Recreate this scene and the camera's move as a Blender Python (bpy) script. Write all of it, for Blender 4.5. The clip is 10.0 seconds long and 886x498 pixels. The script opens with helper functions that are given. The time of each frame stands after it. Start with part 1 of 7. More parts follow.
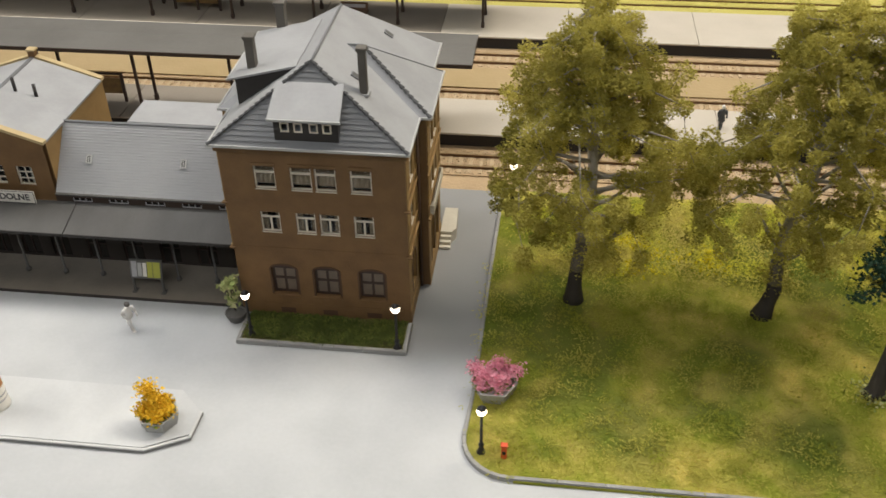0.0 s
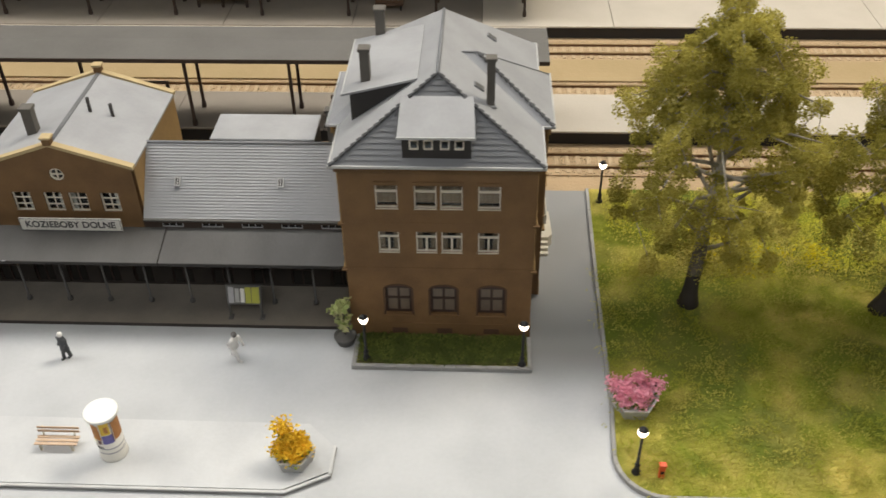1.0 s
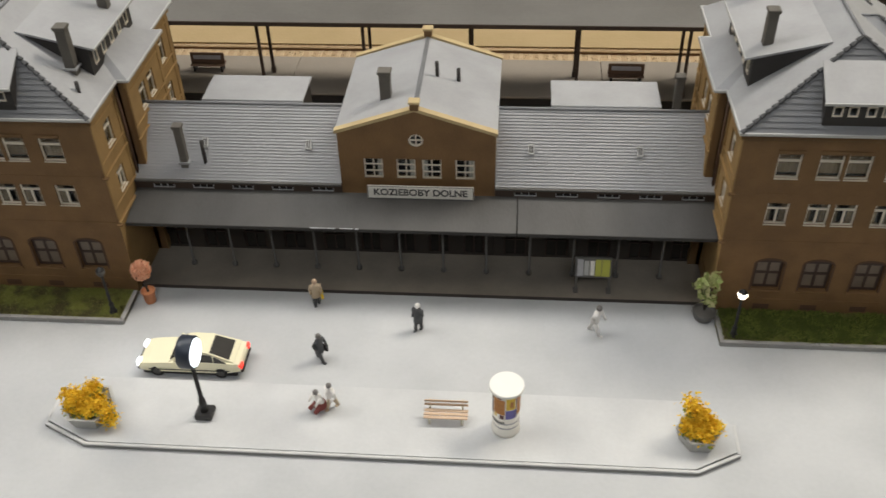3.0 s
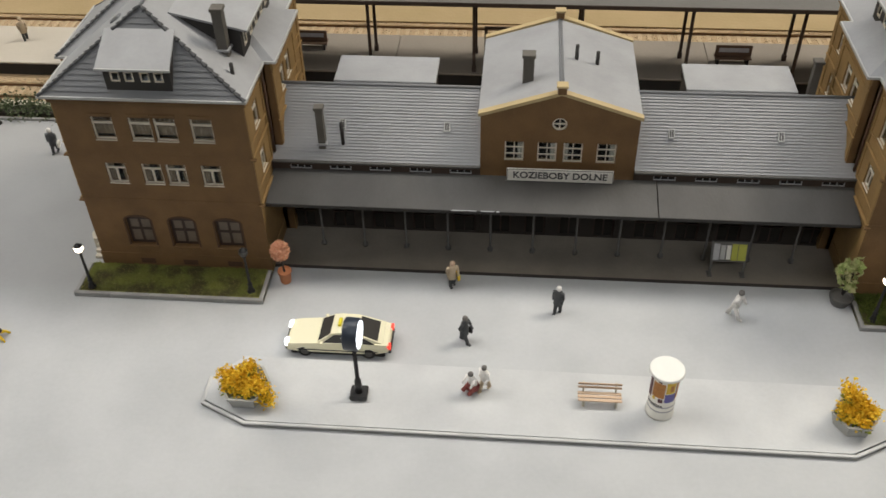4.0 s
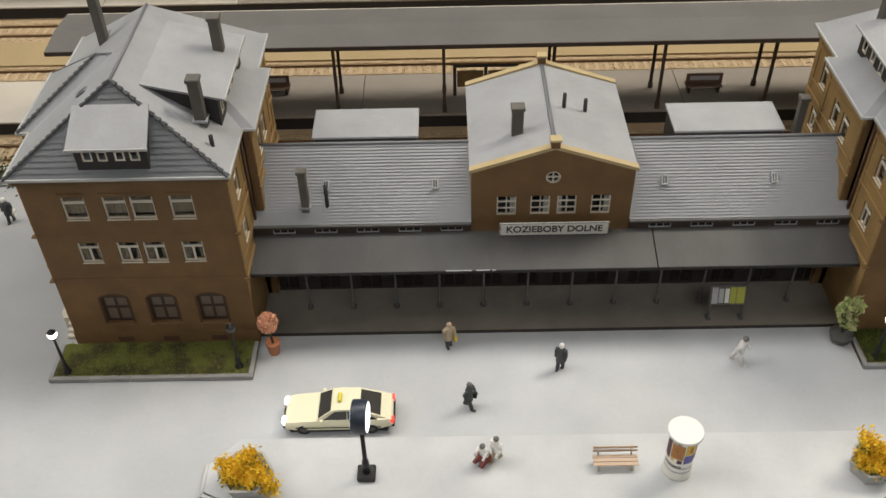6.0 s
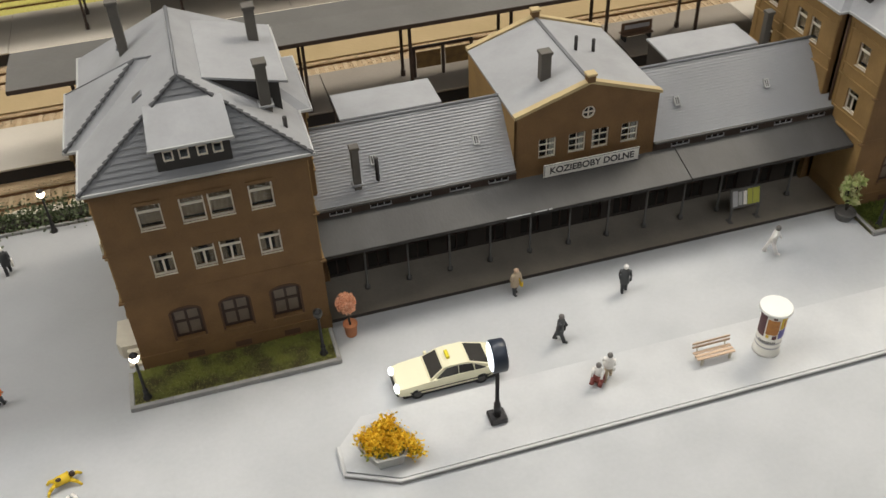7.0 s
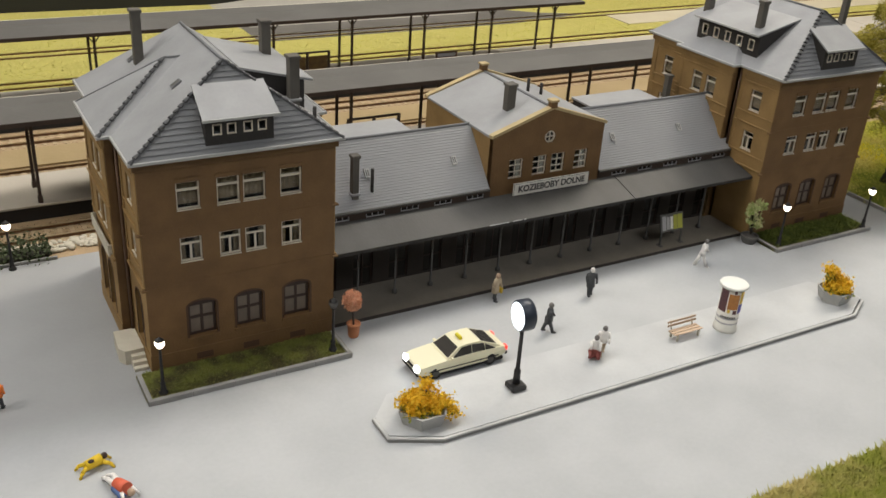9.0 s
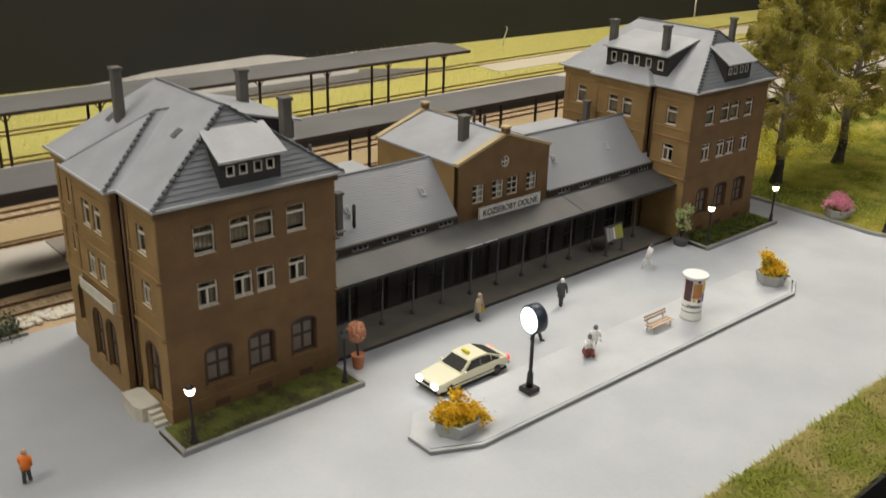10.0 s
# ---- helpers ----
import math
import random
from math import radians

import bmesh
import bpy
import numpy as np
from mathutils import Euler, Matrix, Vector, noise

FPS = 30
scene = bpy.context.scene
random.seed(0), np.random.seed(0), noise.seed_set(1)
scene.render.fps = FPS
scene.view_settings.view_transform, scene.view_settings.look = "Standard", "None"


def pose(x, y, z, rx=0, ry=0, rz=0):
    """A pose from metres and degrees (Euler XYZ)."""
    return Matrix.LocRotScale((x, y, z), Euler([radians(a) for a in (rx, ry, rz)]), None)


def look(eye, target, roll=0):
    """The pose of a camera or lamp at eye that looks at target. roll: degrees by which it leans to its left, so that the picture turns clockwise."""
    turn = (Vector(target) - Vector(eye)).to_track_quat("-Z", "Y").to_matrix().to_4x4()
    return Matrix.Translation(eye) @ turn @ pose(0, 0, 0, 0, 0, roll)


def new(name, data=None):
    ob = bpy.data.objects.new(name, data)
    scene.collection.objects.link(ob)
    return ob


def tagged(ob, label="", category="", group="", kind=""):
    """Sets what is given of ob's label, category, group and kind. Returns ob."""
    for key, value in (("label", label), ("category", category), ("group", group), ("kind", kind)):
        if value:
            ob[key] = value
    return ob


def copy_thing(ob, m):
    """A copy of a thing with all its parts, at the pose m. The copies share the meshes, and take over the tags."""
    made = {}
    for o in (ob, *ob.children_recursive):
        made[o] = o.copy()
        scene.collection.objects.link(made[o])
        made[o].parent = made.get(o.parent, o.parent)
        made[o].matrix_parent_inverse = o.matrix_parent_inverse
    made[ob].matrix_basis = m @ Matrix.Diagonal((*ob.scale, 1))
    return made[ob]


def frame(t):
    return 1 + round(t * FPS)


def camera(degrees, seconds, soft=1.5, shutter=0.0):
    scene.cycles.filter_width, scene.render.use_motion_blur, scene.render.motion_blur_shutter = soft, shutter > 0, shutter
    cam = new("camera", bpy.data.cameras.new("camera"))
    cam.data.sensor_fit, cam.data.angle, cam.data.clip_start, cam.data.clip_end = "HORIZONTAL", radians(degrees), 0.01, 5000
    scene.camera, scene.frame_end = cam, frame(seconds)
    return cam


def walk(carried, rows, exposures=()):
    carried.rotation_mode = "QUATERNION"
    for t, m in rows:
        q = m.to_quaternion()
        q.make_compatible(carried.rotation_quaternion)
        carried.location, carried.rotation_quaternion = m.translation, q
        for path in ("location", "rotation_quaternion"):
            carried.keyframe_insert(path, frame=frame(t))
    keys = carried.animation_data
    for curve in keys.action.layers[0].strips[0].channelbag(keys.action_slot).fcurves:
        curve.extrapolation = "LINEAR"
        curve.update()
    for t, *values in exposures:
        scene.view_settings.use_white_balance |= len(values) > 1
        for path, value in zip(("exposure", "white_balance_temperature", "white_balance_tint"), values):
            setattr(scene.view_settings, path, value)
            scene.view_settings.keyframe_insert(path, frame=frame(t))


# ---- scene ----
cam = camera(50.43, 10.0, soft=1.5, shutter=0.3)
CM = 0.01  # the place is a scale model: everything below is written in centimetres
PATH = [
    (0, (34.645, -45.835, 37.808), (28.503, 1.976, 2.082), -0.83),
    (0.5, (30.424, -44.582, 38.184), (25.261, 2.991, 1.988), -1.07),
    (1, (24.323, -43.525, 38.525), (21.830, 3.530, 1.383), -0.98),
    (1.5, (18.844, -42.526, 38.121), (17.652, 3.779, -0.017), 0.10),
    (2, (13.951, -42.373, 38.240), (10.715, 4.015, 0.323), -1.92),
    (2.5, (8.951, -43.293, 37.410), (5.208, 2.768, -0.856), -1.49),
    (3, (5.483, -43.356, 37.377), (1.096, 2.717, -0.808), -1.78),
    (3.2, (4.180, -43.542, 37.265), (-0.698, 2.423, -0.989), -2.25),
    (4.3, (-3.317, -44.117, 39.207), (-7.627, 0.610, -0.553), -1.26),
    (4.5, (-3.336, -44.366, 40.020), (-8.242, 1.124, 1.205), -2.42),
    (5, (-4.042, -43.718, 40.903), (-7.411, 1.280, 1.358), -2.38),
    (5.2, (-3.906, -42.700, 40.595), (-6.476, 2.473, 1.190), -0.70),
    (6.3, (-8.662, -40.061, 38.479), (-6.533, 4.792, -1.316), -2.57),
    (6.5, (-12.542, -41.256, 37.485), (-7.148, 3.812, -1.755), -2.54),
    (7, (-20.479, -42.069, 37.544), (-8.385, 2.521, -0.738), -2.48),
    (7.5, (-25.928, -42.542, 36.005), (-7.847, 1.194, -0.877), 1.22),
    (8, (-28.112, -45.981, 34.233), (-9.399, 0.731, 1.555), 1.55),
    (8.5, (-30.985, -49.327, 33.170), (-7.763, -2.014, 4.495), 4.19),
    (9, (-35.429, -46.352, 29.783), (-7.967, -0.462, 2.581), 4.02),
    (9.5, (-40.639, -44.686, 28.061), (-6.633, -2.681, 1.999), 4.44),
    (10, (-44.599, -43.977, 27.808), (-7.836, -2.321, 5.154), 1.57),
]
EXPOSURES = [(0.0, 0.13), (1.0, 0.13), (2.2, -0.02), (3.6, -0.08), (4.5, -0.18), (5.1, -0.14), (6.4, -0.05), (10.0, -0.1)]
walk(cam, [(t, look(Vector(eye) * CM, Vector(target) * CM, roll)) for t, eye, target, roll in PATH], EXPOSURES)

# ---- light ----
world = bpy.data.worlds.new("room_air")
scene.world = world
world.use_nodes = True
world.node_tree.nodes["Background"].inputs["Color"].default_value = (1.0, 0.93, 0.84, 1)
world.node_tree.nodes["Background"].inputs["Strength"].default_value = 0.08


def ceiling_lamp(name, x, y, z, sx, sy, watts, colour, tx, ty):
    data = bpy.data.lights.new(name, "AREA")
    data.shape, data.size, data.size_y, data.energy, data.color = "RECTANGLE", sx * CM, sy * CM, watts, colour
    ob = new(name, data)
    ob.matrix_world = look(Vector((x, y, z)) * CM, Vector((tx, ty, 0)) * CM)
    return ob


ceiling_lamp("lamp_over_tracks", 92, 68, 150, 90, 40, 34, (1.0, 0.91, 0.765), 6, 5)
ceiling_lamp("lamp_over_square", -8, 37, 166, 180, 60, 23, (1.0, 0.985, 0.965), 0, -6)
ceiling_lamp("lamp_over_street", -150, 4, 158, 110, 50, 20, (1.0, 0.95, 0.86), -15, 5)
ceiling_lamp("lamp_over_aisle", 20, -140, 164, 220, 60, 19.5, (0.97, 0.98, 1.0), 8, 0)

# ---- materials ----


def mat(name, base, other=None, big=3.0, fine=0.15, mix=0.6, rough=0.7, bump=0.3, metal=0.0, per_object=0.0, stretch=(1, 1, 1), sheen=0.0, spec=0.5):
    """A painted or moulded surface: two colours blended by coarse and fine noise (sizes in centimetres), with fine relief."""
    m = bpy.data.materials.new(name)
    m.use_nodes = True
    n, l = m.node_tree.nodes, m.node_tree.links
    bsdf = n["Principled BSDF"]
    bsdf.inputs["Roughness"].default_value = rough
    bsdf.inputs["Metallic"].default_value = metal
    bsdf.inputs["Specular IOR Level"].default_value = spec
    other = other or tuple(c * 0.75 for c in base)
    coords = n.new("ShaderNodeTexCoord")
    mapping = n.new("ShaderNodeMapping")
    mapping.inputs["Scale"].default_value = stretch
    l.new(coords.outputs["Object"], mapping.inputs["Vector"])
    coarse, grain = n.new("ShaderNodeTexNoise"), n.new("ShaderNodeTexNoise")
    coarse.inputs["Scale"].default_value, coarse.inputs["Detail"].default_value = 1 / (big * CM), 5
    grain.inputs["Scale"].default_value, grain.inputs["Detail"].default_value = 1 / (fine * CM), 2
    l.new(mapping.outputs[0], coarse.inputs["Vector"])
    l.new(mapping.outputs[0], grain.inputs["Vector"])
    ramp = n.new("ShaderNodeMapRange")
    ramp.inputs["From Min"].default_value, ramp.inputs["From Max"].default_value = 0.36, 0.64
    l.new(coarse.outputs["Fac"], ramp.inputs["Value"])
    both = n.new("ShaderNodeMath")
    both.operation = "MULTIPLY_ADD"
    both.inputs[1].default_value = 0.45
    l.new(grain.outputs["Fac"], both.inputs[0])
    scaled = n.new("ShaderNodeMath")
    scaled.operation = "MULTIPLY"
    scaled.inputs[1].default_value = 0.6
    l.new(ramp.outputs[0], scaled.inputs[0])
    l.new(scaled.outputs[0], both.inputs[2])
    amount = n.new("ShaderNodeMath")
    amount.operation = "MULTIPLY"
    amount.inputs[1].default_value = mix
    l.new(both.outputs[0], amount.inputs[0])
    blend = n.new("ShaderNodeMix")
    blend.data_type = "RGBA"
    blend.inputs["A"].default_value, blend.inputs["B"].default_value = (*base, 1), (*other, 1)
    l.new(amount.outputs[0], blend.inputs["Factor"])
    colour = blend.outputs["Result"]
    if per_object:
        info, hue = n.new("ShaderNodeObjectInfo"), n.new("ShaderNodeHueSaturation")
        span = n.new("ShaderNodeMapRange")
        span.inputs["To Min"].default_value, span.inputs["To Max"].default_value = 1 - per_object, 1 + per_object
        l.new(info.outputs["Random"], span.inputs["Value"])
        l.new(span.outputs[0], hue.inputs["Value"])
        l.new(colour, hue.inputs["Color"])
        colour = hue.outputs["Color"]
    l.new(colour, bsdf.inputs["Base Color"])
    if bump:
        relief = n.new("ShaderNodeBump")
        relief.inputs["Strength"].default_value, relief.inputs["Distance"].default_value = bump, 0.0004
        l.new(grain.outputs["Fac"], relief.inputs["Height"])
        l.new(relief.outputs[0], bsdf.inputs["Normal"])
    return m


def island_mat(name, base, other, rough=0.8, third=None, patch=6.0, thin=0.0, fourth=None):
    """For loose stuff (leaves, blades, stones): the colour varies from piece to piece and in broad patches."""
    m = bpy.data.materials.new(name)
    m.use_nodes = True
    n, l = m.node_tree.nodes, m.node_tree.links
    bsdf = n["Principled BSDF"]
    bsdf.inputs["Roughness"].default_value = rough
    bsdf.inputs["Specular IOR Level"].default_value = 0.2
    geo, blend = n.new("ShaderNodeNewGeometry"), n.new("ShaderNodeMix")
    blend.data_type = "RGBA"
    blend.inputs["A"].default_value, blend.inputs["B"].default_value = (*base, 1), (*other, 1)
    l.new(geo.outputs["Random Per Island"], blend.inputs["Factor"])
    colour = blend.outputs["Result"]
    if third:
        coords, field, ramp, again = n.new("ShaderNodeTexCoord"), n.new("ShaderNodeTexNoise"), n.new("ShaderNodeMapRange"), n.new("ShaderNodeMix")
        field.inputs["Scale"].default_value, field.inputs["Detail"].default_value = 1 / (patch * CM), 6
        l.new(coords.outputs["Object"], field.inputs["Vector"])
        ramp.inputs["From Min"].default_value, ramp.inputs["From Max"].default_value = 0.42, 0.62
        l.new(field.outputs["Fac"], ramp.inputs["Value"])
        again.data_type = "RGBA"
        again.inputs["B"].default_value = (*third, 1)
        l.new(ramp.outputs[0], again.inputs["Factor"])
        l.new(colour, again.inputs["A"])
        colour = again.outputs["Result"]
    if fourth:
        field, ramp, again = n.new("ShaderNodeTexNoise"), n.new("ShaderNodeMapRange"), n.new("ShaderNodeMix")
        field.inputs["Scale"].default_value, field.inputs["Detail"].default_value = 1 / (patch * 2.8 * CM), 3
        move = n.new("ShaderNodeVectorMath")
        move.inputs[1].default_value = (0.07, 0.45, 0.0)
        l.new(coords.outputs["Object"], move.inputs[0])
        l.new(move.outputs[0], field.inputs["Vector"])
        ramp.inputs["From Min"].default_value, ramp.inputs["From Max"].default_value = 0.44, 0.58
        ramp.inputs["To Max"].default_value = 0.72
        l.new(field.outputs["Fac"], ramp.inputs["Value"])
        again.data_type = "RGBA"
        again.inputs["B"].default_value = (*fourth, 1)
        l.new(ramp.outputs[0], again.inputs["Factor"])
        l.new(colour, again.inputs["A"])
        colour = again.outputs["Result"]
    l.new(colour, bsdf.inputs["Base Color"])
    if thin:
        let, both = n.new("ShaderNodeBsdfTranslucent"), n.new("ShaderNodeMixShader")
        l.new(colour, let.inputs["Color"])
        both.inputs[0].default_value = thin
        l.new(bsdf.outputs[0], both.inputs[1])
        l.new(let.outputs[0], both.inputs[2])
        l.new(both.outputs[0], n["Material Output"].inputs["Surface"])
    return m


def glow_mat(name, colour, strength):
    m = bpy.data.materials.new(name)
    m.use_nodes = True
    bsdf = m.node_tree.nodes["Principled BSDF"]
    bsdf.inputs["Base Color"].default_value = (*colour, 1)
    bsdf.inputs["Emission Color"].default_value = (*colour, 1)
    bsdf.inputs["Emission Strength"].default_value = strength
    return m


def glass_mat(name):
    m = bpy.data.materials.new(name)
    m.use_nodes = True
    bsdf = m.node_tree.nodes["Principled BSDF"]
    bsdf.inputs["Base Color"].default_value = (0.8, 0.85, 0.85, 1)
    bsdf.inputs["Roughness"].default_value = 0.08
    bsdf.inputs["Transmission Weight"].default_value = 1.0
    bsdf.inputs["IOR"].default_value = 1.18
    return m


# Brighter sides and darker fronts: the fall of light is put into the brick.
OCHRE = mat("lit_ochre_brick", (0.315, 0.195, 0.072), (0.19, 0.115, 0.042), 1.6, 0.12, 0.75, 0.75, 0.5)
BRICK = mat("shaded_brown_brick", (0.188, 0.104, 0.039), (0.11, 0.058, 0.021), 1.6, 0.12, 0.8, 0.75, 0.5)
BRICK_RED = mat("red_brown_brick", (0.09, 0.046, 0.024), (0.06, 0.03, 0.016), 2.0, 0.1, 0.6, 0.75, 0.5)
STONE = mat("cream_stone_trim", (0.48, 0.375, 0.20), (0.37, 0.275, 0.14), 1.5, 0.1, 0.6, 0.7, 0.2)
PALE_STONE = mat("pale_stone_steps", (0.6, 0.56, 0.46), (0.45, 0.41, 0.33), 0.8, 0.08, 0.6, 0.8, 0.3)
# Darker slate, used on the towers' front slopes to colour in their shade.
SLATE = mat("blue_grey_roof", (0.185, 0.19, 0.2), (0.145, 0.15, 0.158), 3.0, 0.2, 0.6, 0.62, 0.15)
RIBBED = mat("ribbed_grey_roof", (0.33, 0.335, 0.345), (0.265, 0.268, 0.275), 4.0, 0.2, 0.6, 0.6, 0.12)
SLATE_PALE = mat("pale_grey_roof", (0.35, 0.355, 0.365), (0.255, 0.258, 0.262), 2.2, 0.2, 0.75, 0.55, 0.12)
CHIMNEY = mat("taupe_chimney_plaster", (0.125, 0.115, 0.10), (0.08, 0.072, 0.062), 1.0, 0.1, 0.7, 0.75, 0.3)
RIDGE = mat("dark_slate_ridge", (0.06, 0.062, 0.066), (0.035, 0.036, 0.038), 1.0, 0.1, 0.6, 0.7, 0.3, per_object=0.2)
AWNING = mat("weathered_dark_felt", (0.072, 0.07, 0.067), (0.042, 0.04, 0.038), 3.0, 0.2, 0.8, 0.6, 0.3, stretch=(1.5, 0.6, 1))
CANOPY = mat("grey_felt_canopy", (0.13, 0.125, 0.115), (0.085, 0.08, 0.073), 5.0, 0.3, 0.7, 0.75, 0.3)
DARK_WOOD = mat("dark_brown_timber", (0.055, 0.035, 0.025), (0.03, 0.02, 0.015), 1.0, 0.1, 0.6, 0.7, 0.3)
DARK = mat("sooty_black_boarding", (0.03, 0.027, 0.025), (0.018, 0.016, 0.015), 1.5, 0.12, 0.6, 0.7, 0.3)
WHITE = mat("white_window_paint", (0.66, 0.60, 0.50), (0.48, 0.42, 0.34), 0.6, 0.06, 0.5, 0.5, 0.1)
GUTTER = mat("pale_grey_gutter", (0.46, 0.46, 0.45), (0.33, 0.33, 0.32), 1.2, 0.1, 0.6, 0.45, 0.15)
# Awning shade put into the timber colour of the ground floor fronts.
SHADE_BROWN = mat("shade_brown_timber", (0.04, 0.032, 0.026), (0.024, 0.019, 0.016), 1.2, 0.1, 0.7, 0.7, 0.3)
BROWN_FRAME = mat("brown_window_frame", (0.04, 0.02, 0.014), (0.025, 0.013, 0.01), 0.6, 0.06, 0.5, 0.55, 0.2)
CURTAIN = mat("grey_net_curtain", (0.25, 0.185, 0.12), (0.13, 0.095, 0.062), 0.4, 0.08, 0.7, 0.9, 0.2, stretch=(3, 3, 0.6))
PALE_CURTAIN = mat("white_lace_curtain", (0.52, 0.49, 0.43), (0.36, 0.33, 0.28), 0.3, 0.06, 0.7, 0.9, 0.2, stretch=(3, 3, 0.6))
PANE = glass_mat("window_glass")
POSTGREY = mat("grey_post_paint", (0.10, 0.097, 0.09), (0.065, 0.062, 0.058), 0.5, 0.06, 0.6, 0.6, 0.2)
IRON = mat("black_cast_iron", (0.022, 0.022, 0.024), (0.04, 0.036, 0.033), 0.5, 0.06, 0.5, 0.45, 0.2, metal=0.3)
RUST = mat("rusty_rail_side", (0.20, 0.11, 0.055), (0.12, 0.065, 0.035), 0.8, 0.06, 0.6, 0.6, 0.3, metal=0.4)
RAILTOP = mat("polished_rail_head", (0.75, 0.66, 0.5), (0.55, 0.46, 0.33), 0.8, 0.06, 0.4, 0.28, 0.1, metal=1.0)
SLEEPER = mat("brown_sleeper_wood", (0.47, 0.355, 0.22), (0.35, 0.26, 0.155), 0.8, 0.06, 0.6, 0.8, 0.3)
STREET = mat("pale_grey_street_plaster", (0.485, 0.497, 0.507), (0.375, 0.386, 0.396), 5.0, 0.25, 0.8, 0.75, 0.12)


def shade_side_streets(m):
    """Paints dark grey shade onto both side streets, fading out into the pale square."""
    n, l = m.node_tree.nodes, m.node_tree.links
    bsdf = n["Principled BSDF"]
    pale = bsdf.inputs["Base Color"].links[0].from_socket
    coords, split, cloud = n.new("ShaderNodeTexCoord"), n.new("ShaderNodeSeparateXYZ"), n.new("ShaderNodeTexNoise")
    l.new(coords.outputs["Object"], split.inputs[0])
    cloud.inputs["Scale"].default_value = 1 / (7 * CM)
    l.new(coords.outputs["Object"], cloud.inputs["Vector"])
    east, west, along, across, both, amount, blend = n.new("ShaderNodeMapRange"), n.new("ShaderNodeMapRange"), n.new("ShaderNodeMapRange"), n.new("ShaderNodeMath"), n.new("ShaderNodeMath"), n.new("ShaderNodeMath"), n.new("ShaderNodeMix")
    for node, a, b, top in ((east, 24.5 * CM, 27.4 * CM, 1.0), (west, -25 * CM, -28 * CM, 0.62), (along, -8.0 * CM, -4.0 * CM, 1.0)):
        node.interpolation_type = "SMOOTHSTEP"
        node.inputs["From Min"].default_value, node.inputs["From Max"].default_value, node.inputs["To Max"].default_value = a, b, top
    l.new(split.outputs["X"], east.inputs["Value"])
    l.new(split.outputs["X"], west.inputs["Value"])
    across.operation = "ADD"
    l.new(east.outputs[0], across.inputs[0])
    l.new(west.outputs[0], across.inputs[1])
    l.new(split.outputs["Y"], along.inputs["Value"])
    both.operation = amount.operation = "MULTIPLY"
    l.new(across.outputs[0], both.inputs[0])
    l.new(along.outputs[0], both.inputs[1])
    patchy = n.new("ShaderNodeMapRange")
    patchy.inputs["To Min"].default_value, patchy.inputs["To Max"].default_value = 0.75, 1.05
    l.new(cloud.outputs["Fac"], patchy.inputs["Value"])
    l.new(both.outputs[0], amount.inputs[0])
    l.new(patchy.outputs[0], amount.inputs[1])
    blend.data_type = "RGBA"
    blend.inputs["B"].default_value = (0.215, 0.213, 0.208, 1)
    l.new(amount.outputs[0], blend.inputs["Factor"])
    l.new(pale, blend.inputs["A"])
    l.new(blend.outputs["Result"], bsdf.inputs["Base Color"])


shade_side_streets(STREET)
ISLAND = mat("pale_island_paving", (0.55, 0.56, 0.565), (0.38, 0.39, 0.40), 3.0, 0.2, 0.6, 0.78, 0.15)
KERB = mat("grey_kerb_stone", (0.33, 0.325, 0.31), (0.23, 0.225, 0.215), 1.0, 0.08, 0.8, 0.8, 0.3, per_object=0.06)
PALE_KERB = mat("pale_kerb_cap", (0.55, 0.555, 0.55), (0.44, 0.445, 0.44), 1.0, 0.08, 0.7, 0.8, 0.2)
# Weathered kerb face, with its shadow put into the dark grey.
SHADED_KERB = mat("shaded_kerb_face", (0.27, 0.266, 0.255), (0.18, 0.177, 0.168), 1.0, 0.08, 0.8, 0.85, 0.3)
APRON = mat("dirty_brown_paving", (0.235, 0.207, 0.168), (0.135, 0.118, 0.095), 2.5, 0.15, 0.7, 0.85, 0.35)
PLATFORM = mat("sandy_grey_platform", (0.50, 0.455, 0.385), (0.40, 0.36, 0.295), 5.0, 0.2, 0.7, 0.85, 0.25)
# Slabs beneath the station canopy, with its shade put into their colour.
SHADED_PLATFORM = mat("shaded_brown_grey_platform", (0.27, 0.235, 0.195), (0.19, 0.165, 0.135), 5.0, 0.2, 0.7, 0.88, 0.25)
BALLAST = mat("tan_ballast_bed", (0.43, 0.31, 0.18), (0.33, 0.235, 0.135), 2.5, 0.22, 0.8, 0.9, 0.9)
STONES = island_mat("ballast_stones", (0.52, 0.43, 0.29), (0.25, 0.195, 0.125), 0.9)
SAND = mat("ochre_sand", (0.385, 0.285, 0.155), (0.30, 0.225, 0.11), 5.0, 0.3, 0.7, 0.95, 0.5)
PALE_SAND = mat("pale_sandy_concrete", (0.55, 0.49, 0.36), (0.45, 0.39, 0.27), 6.0, 0.3, 0.6, 0.9, 0.3)
GREY_SAND = mat("grey_bare_ground", (0.40, 0.375, 0.33), (0.30, 0.28, 0.24), 4.0, 0.3, 0.7, 0.9, 0.4)
DARK_STRIP = mat("dark_grey_ground", (0.15, 0.138, 0.12), (0.105, 0.097, 0.085), 5.0, 0.25, 0.8, 0.85, 0.3)
MEADOW = mat("yellow_green_meadow", (0.52, 0.465, 0.14), (0.39, 0.355, 0.08), 8.0, 0.25, 0.9, 0.95, 0.8)
SOIL = mat("mossy_lawn_ground", (0.22, 0.23, 0.05), (0.32, 0.28, 0.10), 4.0, 0.2, 0.9, 0.95, 0.8)
GRASS = island_mat("lawn_fibres", (0.245, 0.29, 0.032), (0.35, 0.38, 0.048), 0.9, (0.60, 0.50, 0.125), 2.8, 0.5, (0.09, 0.13, 0.018))
